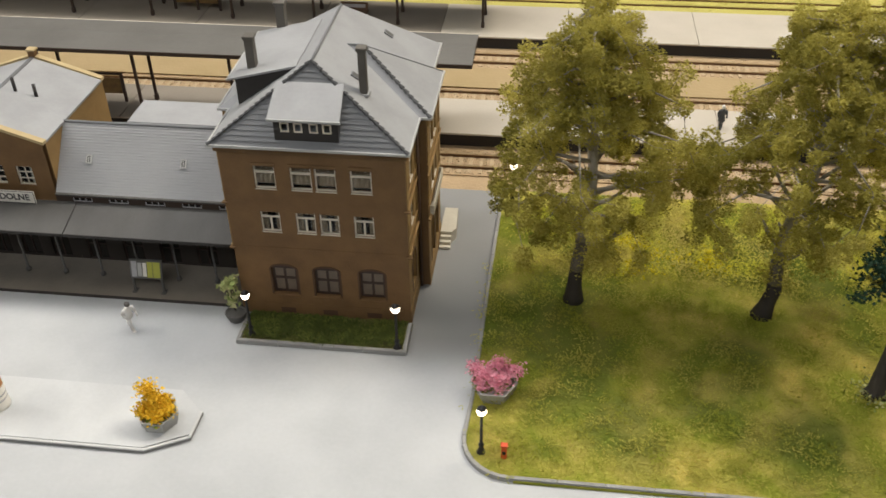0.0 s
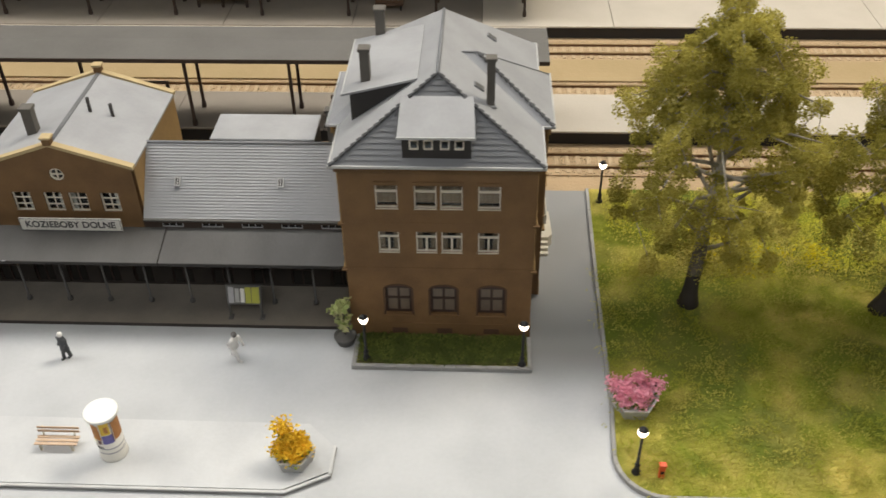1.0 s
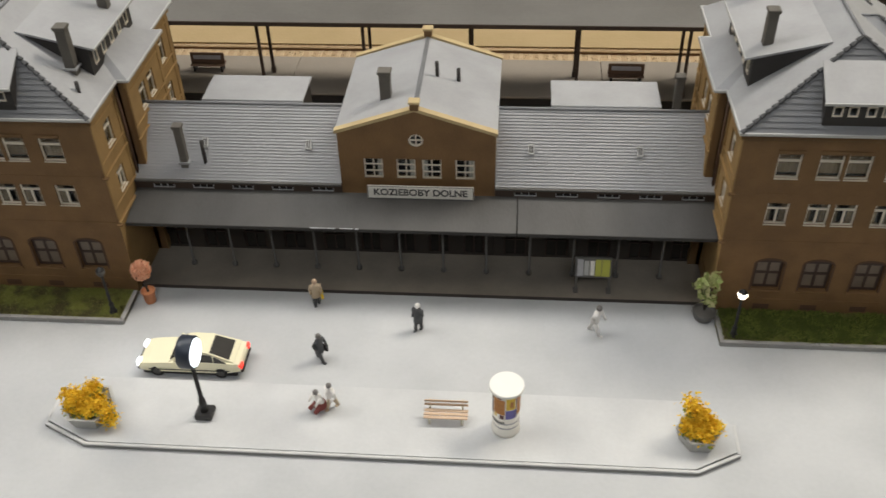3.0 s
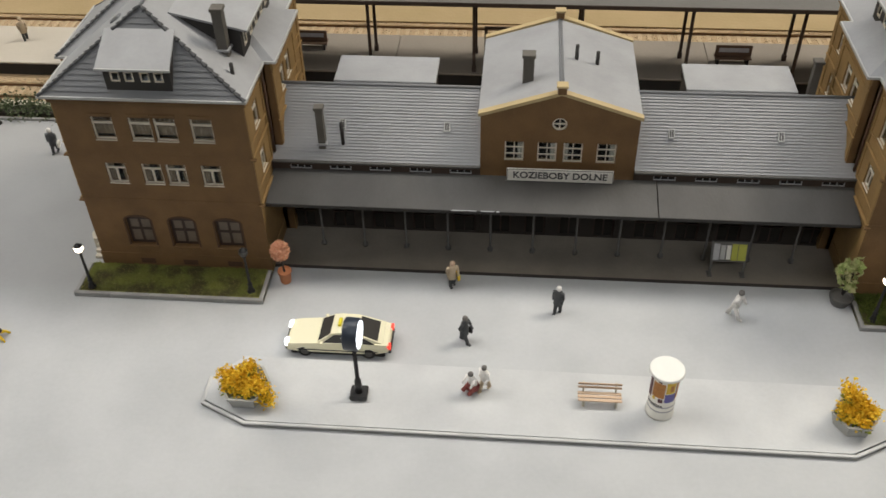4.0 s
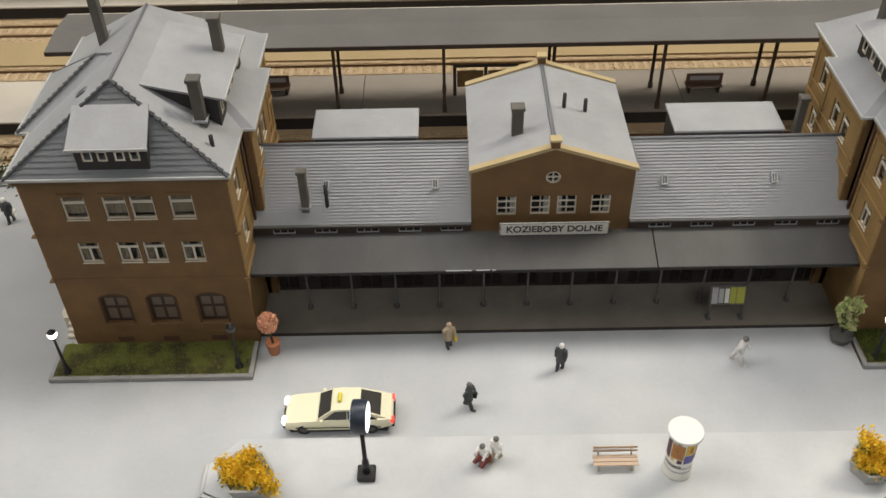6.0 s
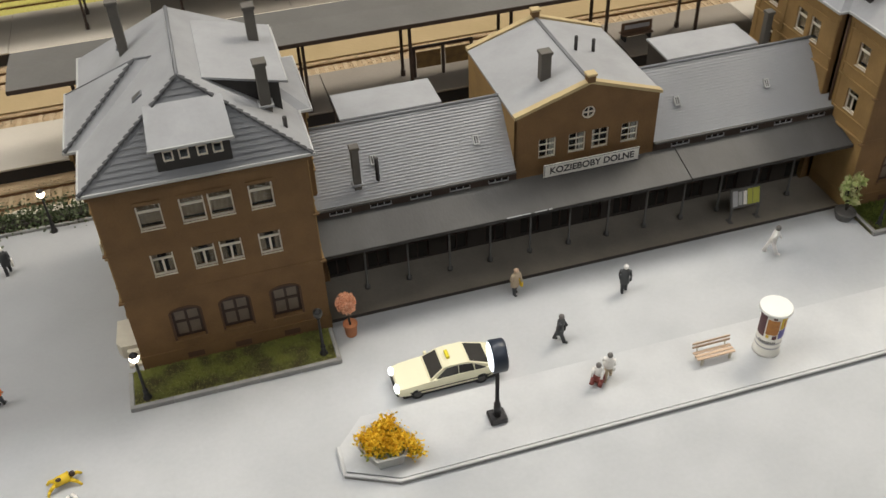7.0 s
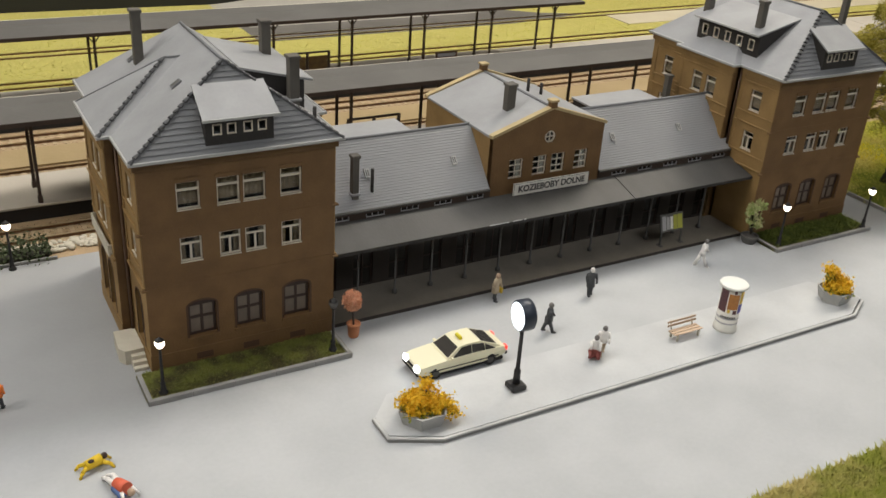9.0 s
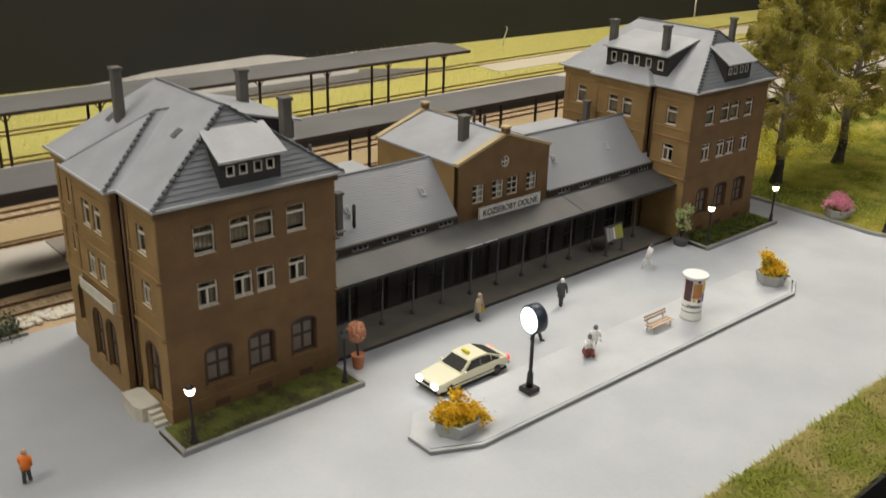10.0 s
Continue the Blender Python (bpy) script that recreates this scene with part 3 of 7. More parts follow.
def window(parent, place, x0, z0, x1, z1, style, name="window"):
    """A framed window set into an opening: a frame, its bars, the glass and what hangs behind it."""
    ob = new(name)
    ob.empty_display_size = 0.005
    ob.parent = parent
    ob.matrix_basis = Matrix.Translation((0, 0, 0))
    fr, pane = Shape(), Shape()
    fr.at = pane.at = place
    y0, y1, w = (0.1, 0.2, 0.075) if style != "arched" else (0.2, 0.28, 0.15)
    arched = style == "arched"
    fr.box(x0, y0, z0, x0 + w, y1, z1)
    fr.box(x1 - w, y0, z0, x1, y1, z1)
    fr.box(x0 + w, y0, z0, x1 - w, y1, z0 + w)
    fr.box(x0 + w, y0, z1 - w * (2.4 if arched else 1), x1 - w, y1, z1)
    mid, bar = (x0 + x1) / 2, 0.032 if not arched else 0.075
    if style == "sash":
        h = z0 + (z1 - z0) * 0.70
        fr.box(x0 + w, y0 - 0.01, h - 0.055, x1 - w, y1 - 0.01, h + 0.055)
    elif style == "tee":
        h = z0 + (z1 - z0) * 0.72
        fr.box(x0 + w, y0 - 0.01, h - 0.045, x1 - w, y1 - 0.01, h + 0.045)
        fr.box(mid - 0.055, y0 - 0.008, z0 + w, mid + 0.055, y1 - 0.02, h - 0.045)
    elif style == "grid":
        for k in (1, 2):
            h = z0 + (z1 - z0) * k / 3
            fr.box(x0 + w, y0 + 0.01, h - bar, x1 - w, y1 - 0.01, h + bar)
        fr.box(mid - bar, y0 + 0.012, z0 + w, mid + bar, y1 - 0.02, z1 - w)
    elif arched:
        h = z0 + (z1 - z0) * 0.5
        fr.box(x0 + w, y0 - 0.01, h - bar, x1 - w, y1 - 0.01, h + bar)
        fr.box(mid - bar, y0 - 0.012, z0 + w, mid + bar, y1 - 0.02, z1 - w)
    if style in ("sash", "tee"):
        fr.box(x0 - 0.01, -0.03, z0 - 0.035, x1 + 0.01, 0.05, z0 + 0.005)
    pane.box(x0 + w * 0.6, y1 - 0.045, z0 + w * 0.6, x1 - w * 0.6, y1 - 0.03, z1 - w * 0.6)
    part("window_frame", fr, BROWN_FRAME if arched else WHITE, ob)
    glass = part("pane", pane, LOW_GLASS if arched else PANE, ob)
    glass.visible_shadow = False
    if style in ("sash", "tee"):
        net = Shape()
        net.at = place
        n, deep = 10, 0.34
        low, high = (z0 + 0.02, z1 - 0.1) if style != "sash" else (z0 + (z1 - z0) * 0.12, z0 + (z1 - z0) * 0.9)
        if style == "tee":
            for a, b in ((x0, x0 + (x1 - x0) * 0.3), (x1 - (x1 - x0) * 0.3, x1)):
                pts = [(a + (b - a) * i / 5, deep + 0.03 * (i % 2)) for i in range(6)]
                net.add([(x, y, z) for z in (z0 - 0.05, z1 + 0.05) for x, y in pts], [(i, i + 1, i + 7, i + 6) for i in range(5)])
        else:
            pts = [(x0 + (x1 - x0) * i / n, deep + 0.03 * (i % 2)) for i in range(n + 1)]
            net.add([(x, y, z) for z in (low, high) for x, y in pts], [(i, i + 1, i + n + 2, i + n + 1) for i in range(n)])
        part("curtain", net, CURTAIN, ob)
    if style == "grid":
        net = Shape()
        net.at = place
        a, b = (x0 + 0.04, x0 + 0.3) if round(x0 * 10) % 2 else (x1 - 0.34, x1 - 0.04)
        pts = [(a + (b - a) * i / 6, 0.3 + 0.03 * (i % 2)) for i in range(7)]
        net.add([(x, y, z) for z in (z0, z1) for x, y in pts], [(i, i + 1, i + 8, i + 7) for i in range(6)])
        part("curtain", net, PALE_CURTAIN, ob)
    return ob


def face_to(x, y, z, direction):
    """The pose of a wall whose outer face looks towards -y, +y, -x or +x; its local x runs to the right as seen from outside."""
    turn = {"-y": 0, "+x": 90, "+y": 180, "-x": -90}[direction]
    return Matrix.Translation((x, y, z)) @ Matrix.Rotation(radians(turn), 4, "Z")

# ---- the setting ----
LAWN_TOP, PLAT = 0.22, 1.2
BACK = lambda x: 78.4 - 0.05 * x  # the backdrop stands slightly aslant  # noqa: E731


def setting():
    def ground(name, x0, y0, x1, y1, z, material, label, thick=0.6, category="ground"):
        s = Shape()
        s.slab([(x0, y0, z), (x1, y0, z), (x1, y1, z), (x0, y1, z)], thick)
        return solid(name, s, material, label, category, kind="structure")

    ground("ground", -150, -24.6, 34.0, 12.25, 0.0, STREET, "pale grey airbrushed street and square, with shade painted on the side streets", 2.0, "street")
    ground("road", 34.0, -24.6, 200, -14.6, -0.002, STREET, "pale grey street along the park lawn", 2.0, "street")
    ground("trackbed", -150, 12.25, 200, 44.9, -0.05, BALLAST, "tan ballast bed under the railway tracks", 2.0, "ballast")
    ground("sand_strip", -150, 28.5, 200, 32.4, 0.12, SAND, "smooth ochre sand strip between two tracks", 0.3, "sand")
    s = Shape()
    s.slab([(-150, 44.9, -0.02), (200, 44.9, -0.02), (200, BACK(200) - 0.05, -0.02), (-150, BACK(-150) - 0.05, -0.02)], 2.0)
    solid("meadow", s, MEADOW, "yellow-green static grass meadow behind the tracks", "meadow", kind="structure")
    ground("lawn_ground", 34.01, -14.59, 200, 12.24, 0.16, LAWN_SOIL, "mossy ground of the park lawn", 0.4, "lawn")
    ground("verge_ground", -60, -28.95, 150, -24.6, 0.10, SOIL, "narrow grass verge along the layout's front edge", 0.6, "verge")
    s = Shape()
    s.box(-150, -29.2, -89.9, 200, -28.95, 0.06, 0.02)
    s.box(-150, -28.94, -89.9, 200, 68, -2.05)
    solid("layout_board", s, BOARD, "black wooden table board and fascia carrying the layout", "table", kind="structure")
    # pale paths and concrete pads in the distance
    for x0, y0, x1, y1 in ((52, 54, 200, 59.5),):
        ground("concrete_pad", x0, y0, x1, y1, 0.06, PALE_SAND, "pale sandy concrete pad in the meadow", 0.2, "pavement")
    # a low pale heap of bare ground at the back edge
    rng = random.Random(41)
    cols, rows_ = 26, 9
    bumps = [(rng.uniform(0, 1), rng.uniform(0.2, 0.9), rng.uniform(0.08, 0.2), rng.uniform(0.3, 0.9)) for _ in range(14)]

    def rise(u, v):
        rim = min(1.0, 4 * u, 4 * (1 - u), 3 * v)
        return max(0.0, rim) * (0.6 + 1.15 * u + sum(h * math.exp(-((u - a) ** 2 + (v - b) ** 2) / (2 * w * w)) for a, b, w, h in bumps) * 0.35)

    s = Shape()
    s.add([(0 + 36 * i / cols, 65 + (BACK(36 * i / cols) - 65.1) * j / rows_, -0.04 + rise(i / cols, j / rows_)) for j in range(rows_ + 1) for i in range(cols + 1)],
          [(j * (cols + 1) + i, j * (cols + 1) + i + 1, (j + 1) * (cols + 1) + i + 1, (j + 1) * (cols + 1) + i) for j in range(rows_) for i in range(cols)], soft=True)
    solid("bare_mound", s, GREY_SAND, "low pale heap of bare ground behind the far track", "mound", kind="structure")
    # a dark grey strip before the heap, tapering off along the far track
    s = Shape()
    s.slab([(0.5, 58.7, 0.02), (36.0, 58.7, 0.02), (49.5, 60.8, 0.02), (43.0, 63.2, 0.02), (37.0, 67.0, 0.02), (0.5, 67.0, 0.02)], 0.3)
    solid("dark_strip", s, DARK_STRIP, "dark grey strip of ground behind the far track", "pavement", kind="structure")
    # platforms
    for name, x0, y0, x1, y1 in (("platform_1", -120, 18.4, 160, 24.2), ("platform_2", -120, 36.8, 160, 44.5)):
        s = Shape()
        s.box(x0, y0 + 0.25, -0.1, x1, y1 - 0.25, PLAT - 0.19)
        base = solid(name, s, DARK, "sandy grey railway platform with dark edge wall", "platform", kind="structure")
        x = x0
        rng = random.Random(7)
        while x < x1:
            step = 12.0
            # The slabs under the canopy take the colour darkened for its shade.
            part("platform_slab", Shape().box(x + 0.02, y0, PLAT - 0.18, min(x + step, x1) - 0.02, y1, PLAT + rng.uniform(-0.012, 0.012), 0.04), SHADED_PLATFORM if -26 <= x < 24 else PLATFORM, base)
            x += step
    # the room round the layout
    s = Shape()
    s.slab([(-350, BACK(-350), 170), (400, BACK(400), 170), (400, BACK(400) + 4, 170), (-350, BACK(-350) + 4, 170)], 260)
    solid("wall_north", s, FELT, "black cloth backdrop behind the layout", "wall", kind="structure")
    s = Shape()
    s.box(-350, -330, -90, 400, -326, 170)
    solid("wall_south", s, ROOM, "plain wall of the exhibition room", "wall", kind="structure")
    s = Shape()
    s.box(-354, -330, -90, -350, 102, 170)
    solid("wall_west", s, ROOM, "plain wall of the exhibition room", "wall", kind="structure")
    s = Shape()
    s.box(400, -330, -90, 404, 102, 170)
    solid("wall_east", s, ROOM, "plain wall of the exhibition room", "wall", kind="structure")
    s = Shape()
    s.box(-354, -330, -94, 404, 102, -90)
    solid("floor", s, CARPET, "dark floor covering of the exhibition room", "floor", kind="structure")
    s = Shape()
    s.box(-354, -330, 170, 404, 102, 174)
    solid("ceiling", s, CEILING, "plain ceiling of the exhibition room", "ceiling", kind="structure")


def kerb_run(owner, points, width, top, piece=2.4, closed=False, inward=1, capped=False):
    """Kerb stones along a line of points, each a stone of its own, under the owner."""
    cache = {}
    pairs = list(zip(points, points[1:] + (points[:1] if closed else [])))[: None if closed else len(points) - 1]
    for a, b in pairs:
        a, b = Vector((*a, 0)), Vector((*b, 0))
        length = (b - a).length
        n = max(1, round(length / piece))
        key = round(length / n, 3)
        if key not in cache:
            if capped:
                cache[key] = Shape().box(0.003, 0.015, -0.1, key - 0.003, width * inward, top - 0.102, 0.0, 1).box(0.003, 0, top - 0.1, key - 0.003, width * inward, top, 0.025).mesh("kerb_stone", [PALE_KERB, SHADED_KERB])
            else:
                cache[key] = Shape().box(0.006, 0, -0.1, key - 0.006, width * inward, top, 0.03).mesh("kerb_stone", KERB)
        turn = math.degrees(math.atan2(b.y - a.y, b.x - a.x))
        for k in range(n):
            p = a + (b - a) * (k / n)
            ob = new("kerb_stone", cache[key])
            ob.parent = owner
            ob.matrix_basis = pose(p.x * CM, p.y * CM, 0, 0, 0, turn)


def rail_track(y, x0, x1, z, rng, near):
    """One track: two rails on sleepers in stony ballast."""
    ob = thing("railway_track", 0, y, z, "rusty model rails with bright heads on brown sleepers", "railway track", "tracks")
    for side in (-0.85, 0.85):
        s = Shape()
        s.prism([(-0.07, 0.16), (0.07, 0.16), (0.07, 0.2), (0.025, 0.21), (0.025, 0.33), (0.045, 0.35), (-0.045, 0.35), (-0.025, 0.33), (-0.025, 0.21), (-0.07, 0.2)], 0, x1 - x0)
        s.v = [(x0 + y, side + x, z) for x, y, z in s.v]
        rail = part("rail", s, RUST, ob)
        part("rail_head", Shape().box(x0, side - 0.045, 0.351, x1, side + 0.045, 0.41), RAILTOP, rail, "bright polished rail head")
    part("ballast_bed", Shape().slab([(x0, -1.75, 0.12), (x1, -1.75, 0.12), (x1, 1.75, 0.12), (x0, 1.75, 0.12)], 0.14), BALLAST, ob)
    s, one = Shape(), Shape().box(0, -1.5, 0.02, 0.32, 1.5, 0.17, 0.02).mesh("sleeper", SLEEPER)
    x = x0
    while x < x1:
        if -52 < x < 72 and y < 40:
            part("sleeper", one, None, ob, at=(x, rng.uniform(-0.04, 0.04), rng.uniform(-0.01, 0.01)))
        else:
            s.box(x, -1.5, 0.02, x + 0.32, 1.5, 0.17 + rng.uniform(-0.01, 0.01))
        x += 0.8
    tagged(part("sleeper_row", s, SLEEPER, ob), kind="stuff")
    n = near
    if not n:
        return ob
    pts = np.stack([np.random.default_rng(int(y * 10)).uniform(max(x0, -75), min(x1, 110), n), np.random.default_rng(int(y * 10) + 1).uniform(-2.0, 2.0, n), np.full(n, 0.0 - z)], 1)
    pts[:, 2] += np.random.default_rng(3).uniform(0, 0.05, n) + np.where(np.abs(pts[:, 1]) < 1.75, 0.13 + z, 0.0)
    loose("ballast", pts, np.random.default_rng(4).uniform(0.06, 0.17, n), STONES, ob, rng=np.random.default_rng(int(y)))
    return ob


def tracks():
    rng = random.Random(3)
    rail_track(15.9, -140, 180, -0.06, rng, 34000)
    rail_track(26.6, -140, 180, -0.11, rng, 24000)
    rail_track(34.3, -140, 180, -0.11, rng, 12000)
    rail_track(49.5, -140, 180, -0.2, rng, 0)
    rail_track(60.0, -140, 180, -0.2, rng, 0)


# ---- station buildings ----


def stepped_plane(owner, material, a, b, c, d, rows, lap=0.035, thick=0.1):
    """A roof plane of lapped courses, each a piece under the owner: a, b along the eave, c, d along the top (above b and a)."""
    a, b, c, d = (Vector(p) for p in (a, b, c, d))
    normal = (b - a).cross(d - a if (d - a).length > 1e-6 else c - a).normalized()
    for k in range(rows):
        lo, hi = k / rows, (k + 1) / rows
        p, q = a.lerp(d, lo), b.lerp(c, lo)
        r, s = b.lerp(c, hi), a.lerp(d, hi)
        up = normal * lap
        v = [p + up, q + up, r, s, p - normal * thick, q - normal * thick, r - normal * thick, s - normal * thick]
        shape = Shape().add(v, [(0, 1, 2, 3), (0, 4, 5, 1), (4, 7, 6, 5), (1, 5, 6, 2), (0, 3, 7, 4), (3, 2, 6, 7)])
        part("roof_course", shape, material, owner)


def ridge_tiles(owner, a, b, step=0.38, size=0.11):
    """Half-round hip tiles laid one over the other from a up to b, each a piece of its own."""
    a, b = Vector(a), Vector(b)
    n = max(2, round((b - a).length / step))
    length = (b - a).length / n
    s = Shape()
    rings = []
    for x, r in ((0, size * 1.4), (length * 0.38, size * 1.25), (length * 1.1, size * 0.4)):
        rings.append([(x, r * math.cos(math.pi * i / 4), r * 0.85 * math.sin(math.pi * i / 4)) for i in range(5)])
    s.add(rings[0] + rings[1] + rings[2], [(5 * k + i, 5 * k + i + 1, 5 * k + i + 6, 5 * k + i + 5) for k in range(2) for i in range(4)] + [(4, 3, 2, 1, 0), (10, 11, 12, 13, 14), (0, 5, 9, 4), (5, 10, 14, 9)])
    me = s.mesh("ridge_tile", RIDGE)
    turn = (b - a).to_track_quat("X", "Z").to_matrix().to_4x4()
    for k in range(n):
        ob = new("ridge_tile", me)
        ob.parent = owner
        ob.matrix_basis = Matrix.Translation((a + (b - a) * k / n) * CM) @ turn


def chimney(parent, x, y, z0, z1, w, d, material):
    s = Shape()
    s.box(x - w / 2, y - d / 2, z0, x + w / 2, y + d / 2, z1 - 0.2, 0.02)
    s.box(x - w / 2 - 0.07, y - d / 2 - 0.07, z1 - 0.2, x + w / 2 + 0.07, y + d / 2 + 0.07, z1, 0.03)
    ob = part("chimney", s, material, parent, "slim slate-grey chimney with a flat cap")
    skirt = Shape().box(x - w / 2 - 0.1, y - d / 2 - 0.1, z0 + 0.55, x + w / 2 + 0.1, y + d / 2 + 0.1, z0 + 0.68, 0.02)
    part("flashing", skirt, SLATE_PALE, ob)
    return ob


def tower(cx, inner, label, chimneys, pipes):
    """A three-storey corner tower; inner is +1 where the middle of the station lies to its right."""
    top = thing("station_tower", cx, 0, 0, label, "building", "station buildings")
    X, Y0, Y1, H, T = 5.2, -3.1, 10.1, 12.15, 0.4
    BX, B0, B1 = 5.85, 0.75, 6.3
    sash = lambda c: (c - 0.6, 9.3, c + 0.6, 10.8)  # noqa: E731
    tee = lambda c: (c - 0.57, 6.36, c + 0.57, 7.75)  # noqa: E731
    arch = lambda c: (c - 0.76, 1.81, c + 0.76, 3.94)  # noqa: E731
    front = [-2.72, -0.66, 0.72, 2.72]
    low = [-2.36, 0.25, 2.98] if inner > 0 else [-2.37, 0.22, 2.96]

    def side_wall(name, place, width, spots, holes_material=BRICK):
        """spots: (opening, style, arch rise)."""
        s = Shape()
        wall(s, width, 0.1, H, [o for o, *_ in spots], T, place)
        ob = part(name, s, holes_material, top)
        for o, style, rise in spots:
            if rise:
                for side in (-1, 1):
                    s = Shape()
                    spandrel(s, o[0], o[2], o[3], rise, 0.3, place, side)
                    part("arch_shoulder", s, holes_material, ob)
                # Brick surround, darkened with the deep reveal's shade in its colour.
                s = Shape()
                arch_band(s, o, rise, place, 0.11)
                s.at = place
                for x in (o[0] - 0.11, o[2]):
                    s.box(x, -0.03, o[1] - 0.02, x + 0.11, 0.01, o[3] - rise)
                part("arch_surround", s, BRICK_RED, ob)
        for o, style, rise in spots:
            window(top, place, *o, style)
        return ob

    spots = [(sash(X + c), "sash", 0) for c in front] + [(tee(X + c), "tee", 0) for c in front] + [(arch(X + c), "arched", 0.3) for c in low]
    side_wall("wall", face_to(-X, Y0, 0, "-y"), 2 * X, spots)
    # sides, front and rear stretches, with the bay between them
    for side in (-1, 1):
        d = "+x" if side > 0 else "-x"
        outer = side != inner
        for y0, y1 in ((Y0, B0), (B1, Y1)):
            width = y1 - y0
            c = width / 2
            place = face_to(side * X, y0 if side > 0 else y1, 0, d)
            spots = [((c - 0.5, 9.3, c + 0.5, 10.8), "sash", 0), ((c - 0.5, 6.36, c + 0.5, 7.75), "tee", 0)]
            if outer:
                base = 1.05 if (y0 == Y0) == (inner > 0) else 1.7
                spots.append(((c - 0.72, base, c + 0.72, 4.2), "arched", 0.72))
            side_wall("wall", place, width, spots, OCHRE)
        width = B1 - B0
        place = face_to(side * BX, B0 if side > 0 else B1, 0, d)
        spots = []
        for c in (width / 2 - 0.72, width / 2 + 0.72):
            spots.append(((c - 0.5, 9.3, c + 0.5, 10.8), "sash", 0))
            if outer:
                spots.append(((c - 0.5, 6.36, c + 0.5, 7.75), "tee", 0))
            else:
                s = Shape()
                s.at = place
                for box in ((c - 0.62, 6.4, c - 0.52, 8.1), (c + 0.52, 6.4, c + 0.62, 8.1), (c - 0.52, 6.4, c + 0.52, 6.5), (c - 0.52, 8.0, c + 0.52, 8.1)):
                    s.box(box[0], -0.07, box[1], box[2], 0.0, box[3])
                part("blind_panel", s, OCHRE, top)
            if outer:
                spots.append(((c * 1.0 - 0.6 + (0.2 if c > width / 2 else -0.2), 1.2, c + 0.6 + (0.2 if c > width / 2 else -0.2), 4.2), "arched", 0.6))
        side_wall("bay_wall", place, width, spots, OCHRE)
        s = Shape()
        for y in (B0, B1 - 0.3):
            s.box(min(side * (X - 0.3), side * (BX - T + 0.002)), y, 0.1, max(side * (X - 0.3), side * (BX - T + 0.002)), y + 0.3, H)
            a, b = sorted((side * X, side * (BX - 0.002)))
            s.box(a, y + (0.002 if y > B0 else 0), 0.1, b, y + 0.3, H)
        # Returns get the darker brick, for the shade in the recess.
        part("bay_return", s, BRICK, top)
    s = Shape()
    wall(s, 2 * X, 0.1, H, [], T, face_to(X, Y1, 0, "+y"))
    part("wall", s, BRICK, top)
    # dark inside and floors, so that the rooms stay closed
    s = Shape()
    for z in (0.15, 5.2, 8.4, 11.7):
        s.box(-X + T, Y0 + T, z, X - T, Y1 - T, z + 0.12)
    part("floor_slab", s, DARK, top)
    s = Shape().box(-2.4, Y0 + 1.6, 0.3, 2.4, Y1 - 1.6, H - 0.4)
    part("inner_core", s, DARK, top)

    # string courses, plinth and corner strips
    def band(name, z0, z1, proud, material, ledge=None):
        p = ledge or proud

        class Pieces:
            def box(self, *a):
                part(name, Shape().box(*a), material if a[3] - a[0] > 3 else OCHRE, top)

        s = Pieces()
        if material:
            s.box(-X - proud, Y0 - proud, z0, X + proud, Y0, z1, 0.02)
            s.box(-X - proud, Y1, z0, X + proud, Y1 + proud, z1, 0.02)
        for side in (-1, 1):
            for y0, y1, x in ((Y0, B0 - p, X), (B0 - p, B1 + p, BX), (B1 + p, Y1, X)):
                a, b = sorted((side * x, side * (x + p)))
                s.box(a, y0 + 0.001, z0, b, y1 - 0.001, z1, 0.02)

    band("plinth", 0.1, 1.1, 0.05, BRICK)
    band("string_course", 5.15, 5.27, 0.03, BRICK, 0.16)
    band("string_course", 8.3, 8.38, 0.015, BRICK, 0.13)
    band("ledge", 9.02, 9.13, 0.09, None)
    band("ledge", 6.06, 6.17, 0.09, None)
    band("ledge", 11.2, 11.32, 0.07, None)
    band("cornice", 11.68, 12.15, 0.16, BRICK)
    for c in low:
        part("window_sill", Shape().box(c - 0.9, Y0 - 0.1, 1.6, c + 0.9, Y0 - 0.002, 1.77, 0.02), BRICK, top)
    for c in front:
        part("lintel", Shape().box(c - 0.66, Y0 - 0.05, 10.8, c + 0.66, Y0 - 0.002, 11.02, 0.02), BRICK, top)
    # Thin dark panels standing for the shade at the wall's foot.
    for c in (-2.36, 0.25, 2.98):
        grille = Shape().box(c - 0.45, Y0 - 0.09, 0.38, c + 0.45, Y0 - 0.072, 0.76, 0.005)
        part("foot_shade", grille, BRICK_RED, top)
    # small stone ticks at the corners
    for side in (-1, 1):
        for z in (5.05, 8.22):
            a, b = sorted((side * (X - 0.12), side * (X + 0.22)))
            part("corner_stone", Shape().box(a, Y0 - 0.14, z, b, Y0 + 0.1, z + 0.1, 0.02), BRICK, top)
    # flat corner pilasters on the sides
    for side in (-1, 1):
        a, b = sorted((side * (X + 0.001), side * (X + 0.06)))
        for y0, y1 in ((Y0 + 0.02, Y0 + 0.5), (B0 - 0.55, B0 - 0.15), (B1 + 0.15, B1 + 0.55), (Y1 - 0.5, Y1 - 0.02)):
            part("pilaster", Shape().box(a, y0, 5.3, b, y1, 11.67, 0.02), OCHRE, top)
        a, b = sorted((side * (BX + 0.001), side * (BX + 0.06)))
        for y0, y1 in ((B0 + 0.04, B0 + 0.45), (B1 - 0.45, B1 - 0.04)):
            part("pilaster", Shape().box(a, y0, 5.3, b, y1, 11.67, 0.02), OCHRE, top)
